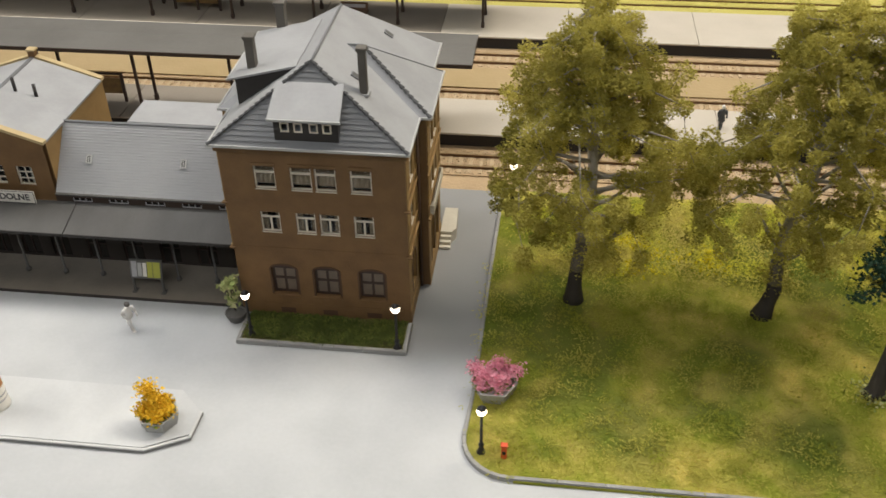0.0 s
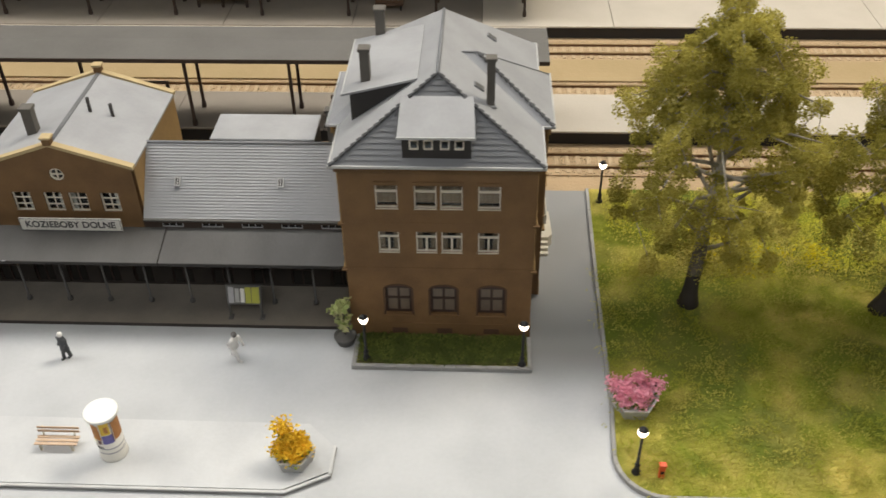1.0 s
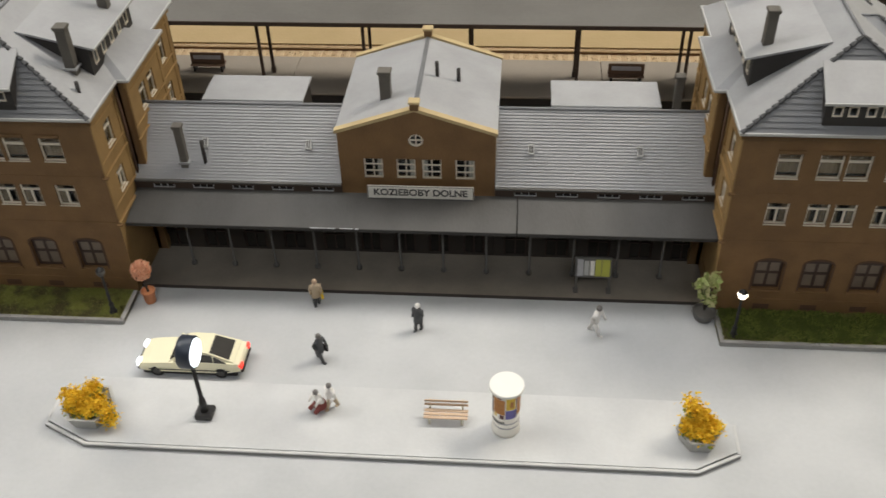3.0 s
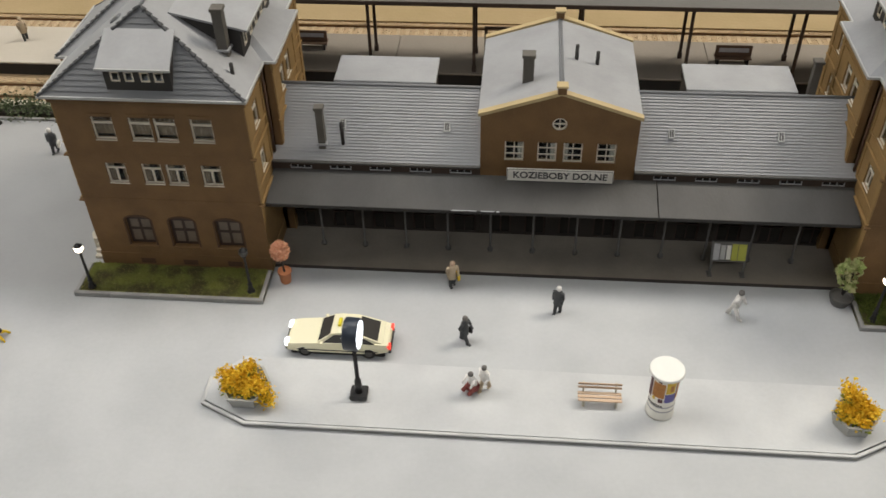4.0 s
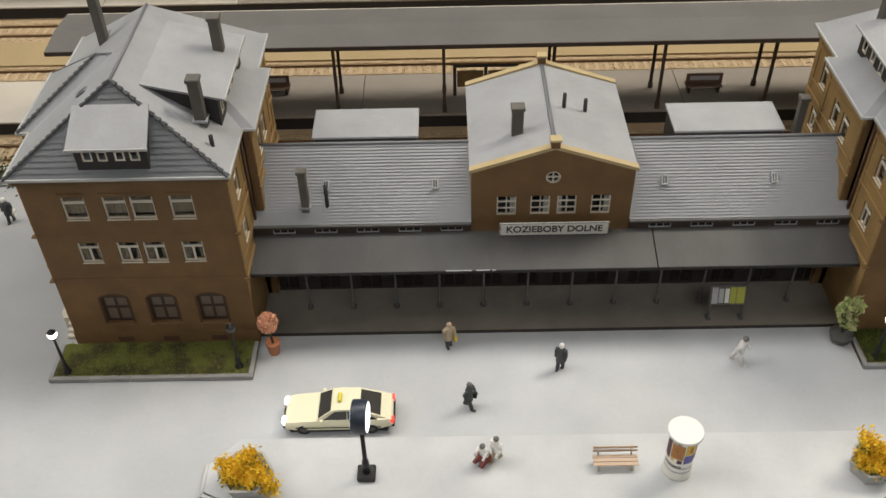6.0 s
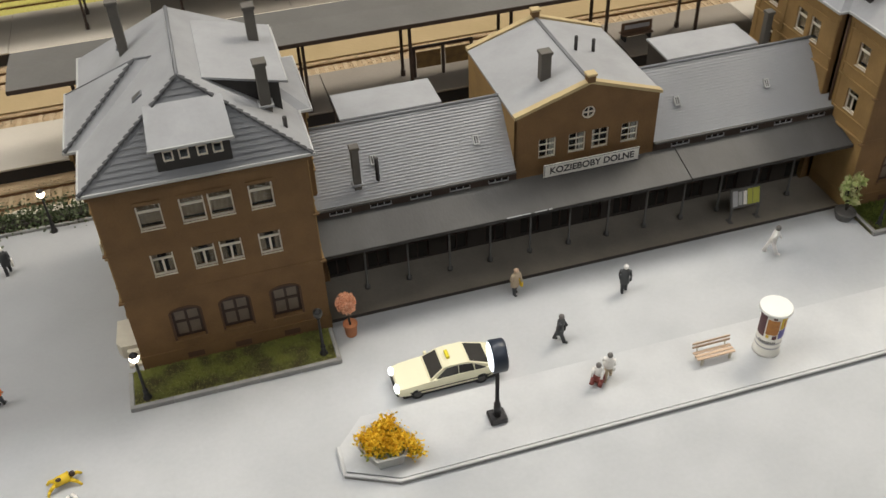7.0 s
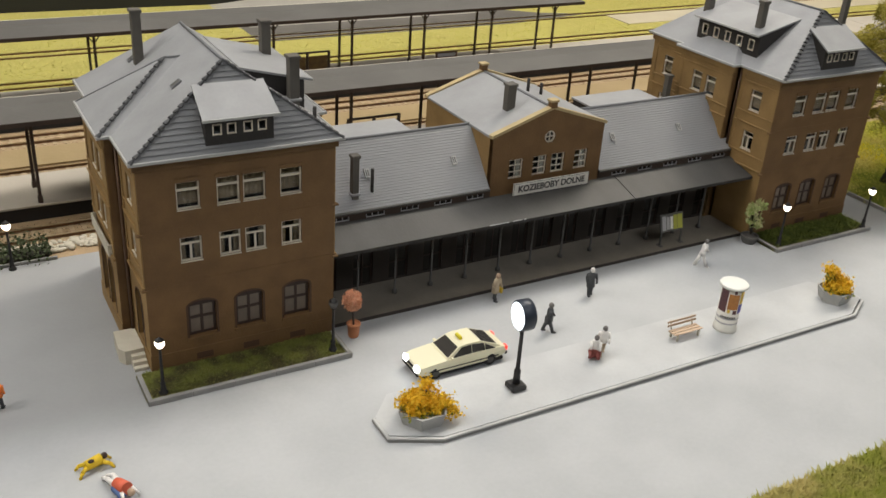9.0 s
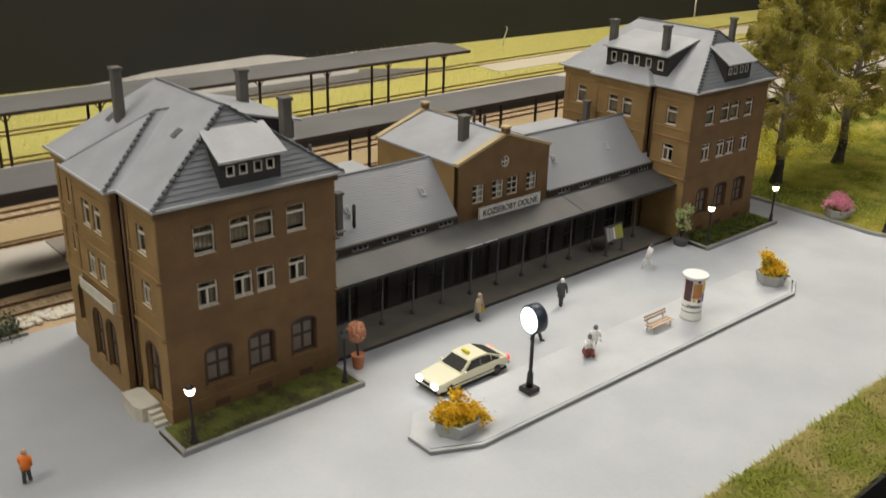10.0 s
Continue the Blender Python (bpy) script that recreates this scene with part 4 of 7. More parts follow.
    # drainpipes where the bay meets the wall
    for side in (-1, 1):
        for y in (B0 - 0.25,):
            s = Shape()
            s.limb((side * (X + 0.16), y, 0.2 if side != inner else 6.2), (side * (X + 0.16), y, 12.1), 0.09, 0.09)
            part("drainpipe", s, PIPE_BROWN, top, "brown drainpipe beside the bay")

    # roof: hipped, with eaves all round
    EX, E0, E1, EZ, RZ, R0, R1 = 5.5, -3.55, 10.5, 12.25, 16.15, -0.9, 6.9
    roof = part("roof", Shape().slab([(-EX, E0, EZ), (EX, E0, EZ), (EX, E1, EZ), (-EX, E1, EZ)], 0.12), DARK_WOOD, top, "blue-grey hipped roof with lapped courses")
    # The front slope takes the darker slate: its shade put into the colour.
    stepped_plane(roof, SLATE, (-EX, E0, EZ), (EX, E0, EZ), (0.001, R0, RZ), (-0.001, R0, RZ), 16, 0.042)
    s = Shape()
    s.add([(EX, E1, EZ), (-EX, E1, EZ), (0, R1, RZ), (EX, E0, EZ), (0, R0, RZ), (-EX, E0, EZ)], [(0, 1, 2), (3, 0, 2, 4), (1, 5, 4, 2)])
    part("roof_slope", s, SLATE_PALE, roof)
    part("ridge_cap", Shape().limb((0, R0, RZ), (0, R1, RZ), 0.09, 0.09), SLATE, roof)
    for side in (-1, 1):
        ridge_tiles(roof, (side * EX, E0, EZ), (0, R0, RZ + 0.03))
    g = 0.1

    def gutter(*box):
        part("gutter", Shape().box(*box, 0.03), GUTTER, roof, "pale grey gutter along the eaves")

    gutter(-EX - g, E0 - g, EZ - 0.12, EX + g, E0, EZ + 0.05)
    gutter(-EX - g, E1, EZ - 0.12, EX + g, E1 + g, EZ + 0.05)
    for side in (-1, 1):
        a, b = sorted((side * EX, side * (EX + g)))
        gutter(a, E0, EZ - 0.12, b, B0 - 0.2, EZ + 0.05)
        gutter(a, B1 + 0.2, EZ - 0.12, b, E1, EZ + 0.05)
    # bay roofs
    for side in (-1, 1):
        ex = BX + 0.3
        if side == inner:
            apex, inn = (side * 3.2, 3.3, 14.2), (side * 2.4, 3.3, 14.2)
        else:
            apex, inn = (side * 1.95, 3.1, 15.35), (side * 1.1, 3.1, 15.35)
        e1, e2 = (side * ex, B0 - 0.2, EZ), (side * ex, B1 + 0.2, EZ)
        m1, m2 = (side * 4.7, B0 - 0.2, EZ - 0.02), (side * 4.7, B1 + 0.2, EZ - 0.02)
        s = Shape()
        s.add([e1, e2, apex, inn, m1, m2], [(0, 1, 2), (0, 2, 3, 4), (1, 5, 3, 2), (0, 4, 5, 1), (4, 3, 5)])
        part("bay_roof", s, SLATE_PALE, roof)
        if side != inner:
            ridge_tiles(roof, e1, apex)
            s = Shape()
            s.limb(e2, apex, 0.05, 0.05)
            s.limb(apex, inn, 0.06, 0.06)
            part("bay_ridge", s, SLATE, roof)
        a, b = sorted((side * ex, side * (ex + g)))
        gutter(a, B0 - 0.3, EZ - 0.12, b, B1 + 0.3, EZ + 0.05)
        for y in (B0 - 0.3, B1 + 0.2):
            a, b = sorted((side * (EX + 0.0), side * ex))
            gutter(a, y, EZ - 0.12, b, y + g, EZ + 0.05)
        # soffit under the bay eave
        a, b = sorted((side * (EX - 0.4), side * ex))
        part("soffit", Shape().box(a, B0 - 0.2, EZ - 0.1, b, B1 + 0.2, EZ - 0.03), DARK_WOOD, roof)

    # front dormer
    D, F = 1.75, -3.32
    dormer = part("dormer", Shape(), DARK, top, "dark boarded shed dormer with a pale roof")
    s = Shape()
    holes = [(c + D - 0.24, 13.13, c + D + 0.24, 13.7) for c in (-1.15, -0.42, 0.42, 1.15)]
    wall(s, 2 * D, 12.5, 14.12, holes, 0.12, face_to(-D, F, 0, "-y"))
    for side in (-1, 1):
        a, b = sorted((side * D, side * (D - 0.1)))
        s.add([(x, y, z) for x in (a, b) for y, z in ((F + 0.002, 12.5), (-1.68, 15.02), (F + 0.002, 14.12))], [(0, 1, 2), (5, 4, 3), (0, 2, 5, 3), (2, 1, 4, 5), (1, 0, 3, 4)])
    part("dormer_wall", s, DARK, dormer)
    for h in holes:
        fr = Shape()
        fr.at = face_to(-D, F - 0.01, 0, "-y")
        for box in ((h[0], h[1], h[0] + 0.07, h[3]), (h[2] - 0.07, h[1], h[2], h[3]), (h[0] + 0.07, h[1], h[2] - 0.07, h[1] + 0.07), (h[0] + 0.07, h[3] - 0.07, h[2] - 0.07, h[3])):
            fr.box(box[0], 0, box[1], box[2], 0.08, box[3])
        part("dormer_window", fr, WHITE, dormer)
        gl = Shape()
        gl.at = fr.at
        gl.box(h[0] + 0.03, 0.04, h[1] + 0.03, h[2] - 0.03, 0.05, h[3] - 0.03)
        part("pane", gl, PANE, dormer).visible_shadow = False
    s = Shape()
    s.slab([(-D - 0.2, F - 0.35, 14.07), (D + 0.2, F - 0.35, 14.07), (D + 0.1, -1.6, 15.24), (-D - 0.1, -1.6, 15.24)], 0.1)
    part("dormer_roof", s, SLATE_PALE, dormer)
    part("dormer_gutter", Shape().box(-D - 0.24, F - 0.42, 13.94, D + 0.24, F - 0.34, 14.09, 0.03), GUTTER, dormer)

    # long dormer on the inner slope
    i = inner
    long_dormer = part("dormer", Shape(), DARK, top, "long dark dormer with a row of small white windows")
    xf, ya, yb = 4.7, 0.0, 6.2
    s = Shape()
    holes = [(c - 0.28, 13.2, c + 0.28, 14.0) for c in np.linspace(0.75, yb - ya - 0.75, 5)]
    place = face_to(i * xf, ya if i > 0 else yb, 0, "+x" if i > 0 else "-x")
    wall(s, yb - ya, 12.5, 14.45, holes, 0.12, place)
    for y0, y1 in ((ya, ya + 0.1), (yb - 0.1, yb)):
        tri = [(i * (xf - 0.002), 12.5), (i * (xf - 0.002), 14.45), (i * 1.25, 15.3)]
        s.prism(tri if i > 0 else tri[::-1], y0, y1)
    part("dormer_wall", s, DARK, long_dormer)
    for h in holes:
        fr = Shape()
        fr.at = place @ Matrix.Translation((0, -0.01, 0))
        for box in ((h[0], h[1], h[0] + 0.08, h[3]), (h[2] - 0.08, h[1], h[2], h[3]), (h[0] + 0.08, h[1], h[2] - 0.08, h[1] + 0.09), (h[0] + 0.08, h[3] - 0.09, h[2] - 0.08, h[3])):
            fr.box(box[0], 0, box[1], box[2], 0.08, box[3])
        part("dormer_window", fr, WHITE, long_dormer)
        gl = Shape()
        gl.at = place
        gl.box(h[0] + 0.03, 0.04, h[1] + 0.03, h[2] - 0.03, 0.05, h[3] - 0.03)
        part("pane", gl, PANE, long_dormer).visible_shadow = False
    a, b, c, d = (i * 5.1, ya - 0.15, 14.48), (i * 5.1, yb + 0.15, 14.48), (i * 1.1, yb + 0.15, 15.45), (i * 1.1, ya - 0.15, 15.45)
    s = Shape()
    s.slab([a, b, c, d] if i > 0 else [d, c, b, a], 0.12)
    part("dormer_roof", s, SLATE_PALE, long_dormer)
    a, b = sorted((i * 5.1, i * 5.17))
    part("dormer_gutter", Shape().box(a, ya - 0.17, 14.36, b, yb + 0.17, 14.5, 0.02), GUTTER, long_dormer)

    for x, y, z0, z1, w in chimneys:
        chimney(top, x - cx, y, z0, z1, w, w, CHIMNEY)
    for x, y, z0, z1 in pipes:
        part("vent_pipe", Shape().limb((x - cx, y, z0), (x - cx, y, z1), 0.11, 0.11, 8), DARK, top, "thin black vent pipe")
    # skylights on the outer slope
    for y, f in ((0.4, 0.62), (7.2, 0.5)):
        x = -i * (EX * (1 - f))
        z = EZ + (RZ - EZ) * f
        s = Shape()
        s.at = Matrix.Translation((x, y, z + 0.05)) @ Matrix.Rotation(-i * math.atan2(RZ - EZ, EX), 4, "Y")
        s.box(-0.32, -0.22, -0.05, 0.32, 0.22, 0.06, 0.02)
        s.box(-0.25, -0.15, 0.06, 0.25, 0.15, 0.07, slot=1)
        part("skylight", s, [SLATE, POSTGREY], top)
    # outer side: balcony, door steps
    o = -inner
    a, b = sorted((o * BX, o * (BX + 0.28)))
    balcony = part("balcony", Shape().box(a, B0 + 0.5, 5.15, b, B1 - 0.5, 5.35, 0.03), PALE_STONE, top, "shallow cream stone balcony on the bay")
    a, b = sorted((o * (BX + 0.2), o * (BX + 0.28)))
    s = Shape().box(a, B0 + 0.5, 5.352, b, B1 - 0.5, 5.85, 0.02)
    a, b = sorted((o * BX, o * (BX + 0.198)))
    for y in (B0 + 0.5, B1 - 0.58):
        s.box(a, y, 5.352, b, y + 0.08, 5.85, 0.02)
    part("parapet", s, PALE_STONE, balcony)
    # a stone landing at the side door, with a short flight down towards the front
    y, far, first = (-1.7, 1.35, X + 0.08) if inner > 0 else (5.6, 1.75, BX + 0.08)
    deep = 2.25 if inner > 0 else 2.9
    plan = [(first, y), (X + far - 0.25, y), (X + far, y + 0.45), (X + far - 0.12, y + deep), (first, y + deep)]
    s = Shape()
    s.slab([(o * px, py, 0.86) for px, py in (plan if o > 0 else plan[::-1])], 0.858)
    landing = part("landing", s, PALE_STONE, top, "pale stone landing at the side door")
    for k in range(3):
        a, b = sorted((o * first, o * (first + 0.75)))
        part("step", Shape().box(a, y - 0.3 * (3 - k), 0.002, b, y - 0.3 * (2 - k) - 0.003, 0.215 * (k + 1), 0.03), PALE_STONE, landing)
    return top


def hall():
    """The gabled middle building with the station's name on it."""
    top = thing("station_hall", 0, 0, 0, "brown brick station hall with cream coping, pale roof and name board", "building", "station buildings")
    X, Y0, Y1, EZ, RZ = 4.4, 0.25, 9.1, 9.31, 10.67
    grid = [(c - 0.54, 6.35, c + 0.54, 7.7) for c in (-2.48, -0.62, 0.84, 2.72)]
    s = Shape()
    place = face_to(-X, Y0, 0, "-y")
    holes = [(a + X, b, c + X, d) for a, b, c, d in grid] + [(X - 0.42, 8.51, X + 0.42, 9.35)]
    wall(s, 2 * X, 4.7, 9.4, holes, 0.4, place)
    s.prism([(-X, 9.4), (X, 9.4), (0, RZ + 0.26)], Y0, Y0 + 0.4)
    # the round window's corners
    for q in range(4):
        a0 = math.pi / 2 * q
        arc = [(0.42 * math.cos(a0 + math.pi / 2 * k / 5), 8.93 + 0.42 * math.sin(a0 + math.pi / 2 * k / 5)) for k in range(6)]
        corner = (0.421 * (1 if q in (0, 3) else -1), 8.93 + 0.421 * (1 if q < 2 else -1))
        s.prism([corner] + arc[::-1], Y0, Y0 + 0.3)
    part("front_wall", s, BRICK, top)
    # The hall's ground floor is coloured dark for the shade under the awning.
    s = Shape()
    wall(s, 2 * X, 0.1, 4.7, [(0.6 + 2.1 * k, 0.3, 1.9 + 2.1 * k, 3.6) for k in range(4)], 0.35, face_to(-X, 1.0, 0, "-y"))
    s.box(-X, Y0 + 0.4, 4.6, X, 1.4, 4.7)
    part("ground_floor_wall", s, SHADE_BROWN, top)
    for k in range(4):
        a, b = 0.6 + 2.1 * k - X, 1.9 + 2.1 * k - X
        d = Shape().box(a, 1.14, 0.3, a + 0.12, 1.24, 3.6).box(b - 0.12, 1.14, 0.3, b, 1.24, 3.6).box(a + 0.12, 1.14, 3.46, b - 0.12, 1.24, 3.6).box((a + b) / 2 - 0.05, 1.15, 0.3, (a + b) / 2 + 0.05, 1.24, 3.46)
        door = part("glazed_door", d, BROWN_FRAME, top)
        part("pane", Shape().box(a + 0.06, 1.19, 0.3, b - 0.06, 1.2, 3.55), DARK_GLASS, door)
    for h in holes[:4]:
        window(top, place, *h, "grid")
    rose = Shape()
    rose.at = Matrix.Translation((0, Y0 + 0.05, 8.93)) @ Matrix.Rotation(math.pi / 2, 4, "X")
    n = 20
    rose.add([(r * math.cos(math.tau * k / n), r * math.sin(math.tau * k / n), z) for z in (0, -0.1) for r in (0.41, 0.33) for k in range(n)],
             [f for k in range(n) for j in [(k + 1) % n] for f in ((k, j, n + j, n + k), (2 * n + k, 3 * n + k, 3 * n + j, 2 * n + j), (n + k, n + j, 3 * n + j, 3 * n + k))])
    rose.box(-0.33, -0.035, -0.09, 0.33, 0.035, 0.0)
    rose.box(-0.035, -0.33, -0.088, 0.035, 0.33, -0.002)
    round_window = part("round_window", rose, WHITE, top, "round white window with a cross bar")
    disc = Shape()
    disc.at = rose.at
    disc.tube([(0, 0, -0.08, 0.35), (0, 0, -0.07, 0.35)], n, soft=False)
    part("pane", disc, PANE, round_window).visible_shadow = False
    s = Shape()
    for side, d in ((-1, "-x"), (1, "+x")):
        wall(s, Y1 - Y0 - 0.4, 4.7, EZ + 0.1, [], 0.4, face_to(side * X, Y0 + 0.4 if side > 0 else Y1, 0, d))
        wall(s, Y1 - 1.4, 0.1, 4.7, [], 0.4, face_to(side * X, 1.4 if side > 0 else Y1, 0, d))
    s.prism([(-X + 0.4, 0.1), (X - 0.4, 0.1), (X - 0.4, EZ), (0, RZ), (-X + 0.4, EZ)], Y1 - 0.4, Y1)
    part("side_wall", s, OCHRE, top)
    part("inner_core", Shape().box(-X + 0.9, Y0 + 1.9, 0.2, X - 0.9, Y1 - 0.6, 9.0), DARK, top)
    s = Shape()
    s.slab([(-X - 0.12, Y0 + 0.3, EZ + 0.12), (0, Y0 + 0.3, RZ + 0.2), (0, Y1 - 0.1, RZ + 0.2), (-X - 0.12, Y1 - 0.1, EZ + 0.12)], 0.14)
    s.slab([(0, Y0 + 0.3, RZ + 0.2), (X + 0.12, Y0 + 0.3, EZ + 0.12), (X + 0.12, Y1 - 0.1, EZ + 0.12), (0, Y1 - 0.1, RZ + 0.2)], 0.14)
    roof = part("roof", s, SLATE_PALE, top, "smooth pale grey gable roof")
    s = Shape()
    s.limb((-0.05, Y0 + 0.4, RZ + 0.2), (-0.05, Y1 - 0.2, RZ + 0.2), 0.07, 0.07)
    s.limb((0.08, Y0 + 0.4, RZ + 0.19), (0.08, Y1 - 0.2, RZ + 0.19), 0.06, 0.06)
    part("ridge_cap", s, SLATE, roof)
    for y0, y1 in ((Y0 - 0.08, Y0 + 0.34), (Y1 - 0.3, Y1 + 0.1)):
        s = Shape()
        for side in (-1, 1):
            e, r = Vector((side * (X + 0.14), 0, EZ + 0.22)), Vector((0, 0, RZ + 0.36))
            outline = [(e.x, e.z), (r.x, r.z), (r.x, r.z - 0.2), (e.x, e.z - 0.2)]
            s.prism(outline if side < 0 else outline[::-1], y0, y1)
        coping = part("coping", s, STONE, top, "cream stone coping along the gable")
        s = Shape()
        s.box(-0.24, y0 - 0.02, RZ + 0.2, 0.24, y1 + 0.02, RZ + 0.62, 0.03)
        part("finial_block", s, BRICK, coping)
        s = Shape().box(-0.32, y0 - 0.08, RZ + 0.622, 0.32, y1 + 0.08, RZ + 0.78, 0.04)
        part("finial_cap", s, STONE, coping)
    chimney(top, -1.85, 2.65, 9.4, 12.0, 0.62, 0.55, CHIMNEY)
    for x, y in ((0.9, 4.58), (2.12, 4.73)):
        part("vent_pipe", Shape().limb((x, y, 9.9), (x, y, 11.85 - 0.4 * x), 0.11, 0.11, 8), DARK, top, "thin black vent pipe")
    # name board
    board = part("name_board", Shape().box(-2.85, -0.3, 5.33, 3.22, -0.2, 6.22, 0.02), SIGN_WHITE, top, "white station name board reading KOZIEBOBY DOLNE")
    rim = Shape()
    for box in ((-2.83, 5.35, 3.2, 5.38), (-2.83, 6.17, 3.2, 6.20), (-2.83, 5.38, -2.8, 6.17), (3.17, 5.38, 3.2, 6.17)):
        rim.box(box[0], -0.31, box[1], box[2], -0.298, box[3])
    part("rim", rim, SIGN_INK, board)
    text = bpy.data.curves.new("lettering", "FONT")
    text.body, text.align_x, text.align_y, text.size, text.extrude, text.offset = "KOZIEBOBY DOLNE", "CENTER", "CENTER", 0.62 * CM, 0.006 * CM, 0.016 * CM
    source = bpy.data.objects.new("lettering", text)
    scene.collection.objects.link(source)
    bpy.context.view_layer.update()
    me = bpy.data.meshes.new_from_object(source)
    bpy.data.objects.remove(source)
    me.materials.clear()
    me.materials.append(SIGN_INK)
    width = max(v.co.x for v in me.vertices) - min(v.co.x for v in me.vertices)
    letters = part("lettering", me, SIGN_INK, board, "dark capital letters KOZIEBOBY DOLNE")
    letters.matrix_basis = Matrix.Translation(Vector((0.185, -0.31, 5.775)) * CM) @ Matrix.Rotation(math.pi / 2, 4, "X") @ Matrix.Diagonal((5.35 * CM / width, 1, 1, 1))
    return top


def wing(side):
    """The low range between the hall and a tower."""
    top = thing("station_wing", 0, 0, 0, "low dark station range under a ribbed grey roof", "building", "station buildings")
    x0, x1 = (4.42, 16.74) if side > 0 else (-16.64, -4.42)
    s = Shape()
    doors = []
    for k in range(5):
        c = 1.25 + 2.5 * k
        doors.append((c - 0.7, 0.3, c + 0.7, 3.6))
    slits = [(1.1 + 2.35 * k, 5.46, 2.35 + 2.35 * k, 5.72) for k in range(5)]
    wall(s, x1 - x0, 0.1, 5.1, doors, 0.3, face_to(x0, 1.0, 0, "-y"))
    part("front_wall", s, SHADE_BROWN, top, "very dark timber front, painted as shaded by the awning")
    s = Shape()
    wall(s, x1 - x0, 5.0, 5.88, slits, 0.35, face_to(x0, 0.08, 0, "-y"))
    s.box(x0, 0.43, 4.9, x1, 3.49, 5.0)
    part("clerestory", s, DARK_WOOD, top, "dark timber band with low windows")
    for h in slits:
        s = Shape()
        for k in range(4):
            x = x0 + h[0] + (h[2] - h[0] - 0.05) * k / 3
            s.box(x, 0.08, h[1] + 0.045, x + 0.04, 0.14, h[3])
        s.box(x0 + h[0], 0.07, h[1], x0 + h[2], 0.14, h[1] + 0.045)
        light = part("slit_window", s, GREY_PANEL, top, "low pale clerestory window frame")
        part("pane", Shape().box(x0 + h[0], 0.2, h[1], x0 + h[2], 0.22, h[3]), DARK_GLASS, light)
    for h in doors:
        s = Shape()
        s.at = face_to(x0, 1.0, 0, "-y")
        for box in ((h[0], h[1], h[0] + 0.1, h[3]), (h[2] - 0.1, h[1], h[2], h[3]), (h[0] + 0.1, h[3] - 0.12, h[2] - 0.1, h[3]), ((h[0] + h[2]) / 2 - 0.04, h[1], (h[0] + h[2]) / 2 + 0.04, h[3] - 0.12), (h[0] + 0.1, 1.4, h[2] - 0.1, 1.5)):
            s.box(box[0], 0.1, box[1], box[2], 0.2, box[3])
        door = part("glazed_door", s, BROWN_FRAME, top)
        gl = Shape()
        gl.at = s.at
        gl.box(h[0] + 0.05, 0.16, h[1], h[2] - 0.05, 0.17, h[3] - 0.05)
        part("pane", gl, DARK_GLASS, door)
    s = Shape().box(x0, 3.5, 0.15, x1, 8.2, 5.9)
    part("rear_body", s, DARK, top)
    s = Shape()
    s.slab([(x0, 3.18, 9.35), (x1, 3.18, 9.35), (x1, 6.1, 5.98), (x0, 6.1, 5.98)], 0.15)
    roof = part("roof", s, RIBBED, top, "pale grey roof with horizontal ribs")
    stepped_plane(roof, RIBBED, (x0, 0.22, 5.96), (x1, 0.22, 5.96), (x1, 3.18, 9.35), (x0, 3.18, 9.35), 25, 0.06, 0.1)
    part("ridge_cap", Shape().limb((x0, 3.18, 9.37), (x1, 3.18, 9.37), 0.1, 0.1), SLATE, roof)
    part("gutter", Shape().box(x0, 0.02, 5.84, x1, 0.215, 5.97, 0.03), POSTGREY, roof, "dark grey gutter")
    for x in ((-6.4, -12.5) if side < 0 else (6.4, 12.5)):
        s = Shape()
        s.at = Matrix.Translation((x, 1.62, 7.62)) @ Matrix.Rotation(math.atan2(3.38, 3.15), 4, "X")
        for box in ((-0.17, -0.28, -0.11, 0.28), (0.11, -0.28, 0.17, 0.28), (-0.11, -0.28, 0.11, -0.21), (-0.11, 0.21, 0.11, 0.28), (-0.02, -0.21, 0.02, 0.21)):
            s.box(box[0], box[1], 0, box[2], box[3], 0.14)
        light = part("skylight", s, GUTTER, top, "small pale skylight frame")
        gl = Shape()
        gl.at = s.at
        gl.box(-0.11, -0.21, 0.06, 0.11, 0.21, 0.09)
        part("pane", gl, POSTGREY, light)
    if side < 0:
        chimney(top, -13.65, 0.85, 6.2, 9.3, 0.42, 0.42, CHIMNEY)
        part("vent_pipe", Shape().limb((-12.45, 0.9, 6.5), (-12.45, 0.9, 8.2), 0.11, 0.11, 8), DARK, top, "thin black vent pipe")
    else:
        chimney(top, 14.97, 6.0, 6.0, 10.1, 0.45, 0.45, CHIMNEY)
    return top


def annex(x0, x1):
    top = thing("flat_roof_annex", (x0 + x1) / 2, 6.7, 0, "raised flat-roofed annex behind the range", "building", "station buildings")
    w = (x1 - x0) / 2
    s = Shape().box(-w + 0.15, -1.4, 0.2, w - 0.15, 1.4, 8.24)
    part("wall", s, DARK, top)
    s = Shape().box(-w, -1.5, 8.242, w, 1.5, 8.4, 0.03)
    part("roof", s, SLATE_PALE, top, "flat pale grey roof plate")
    return top


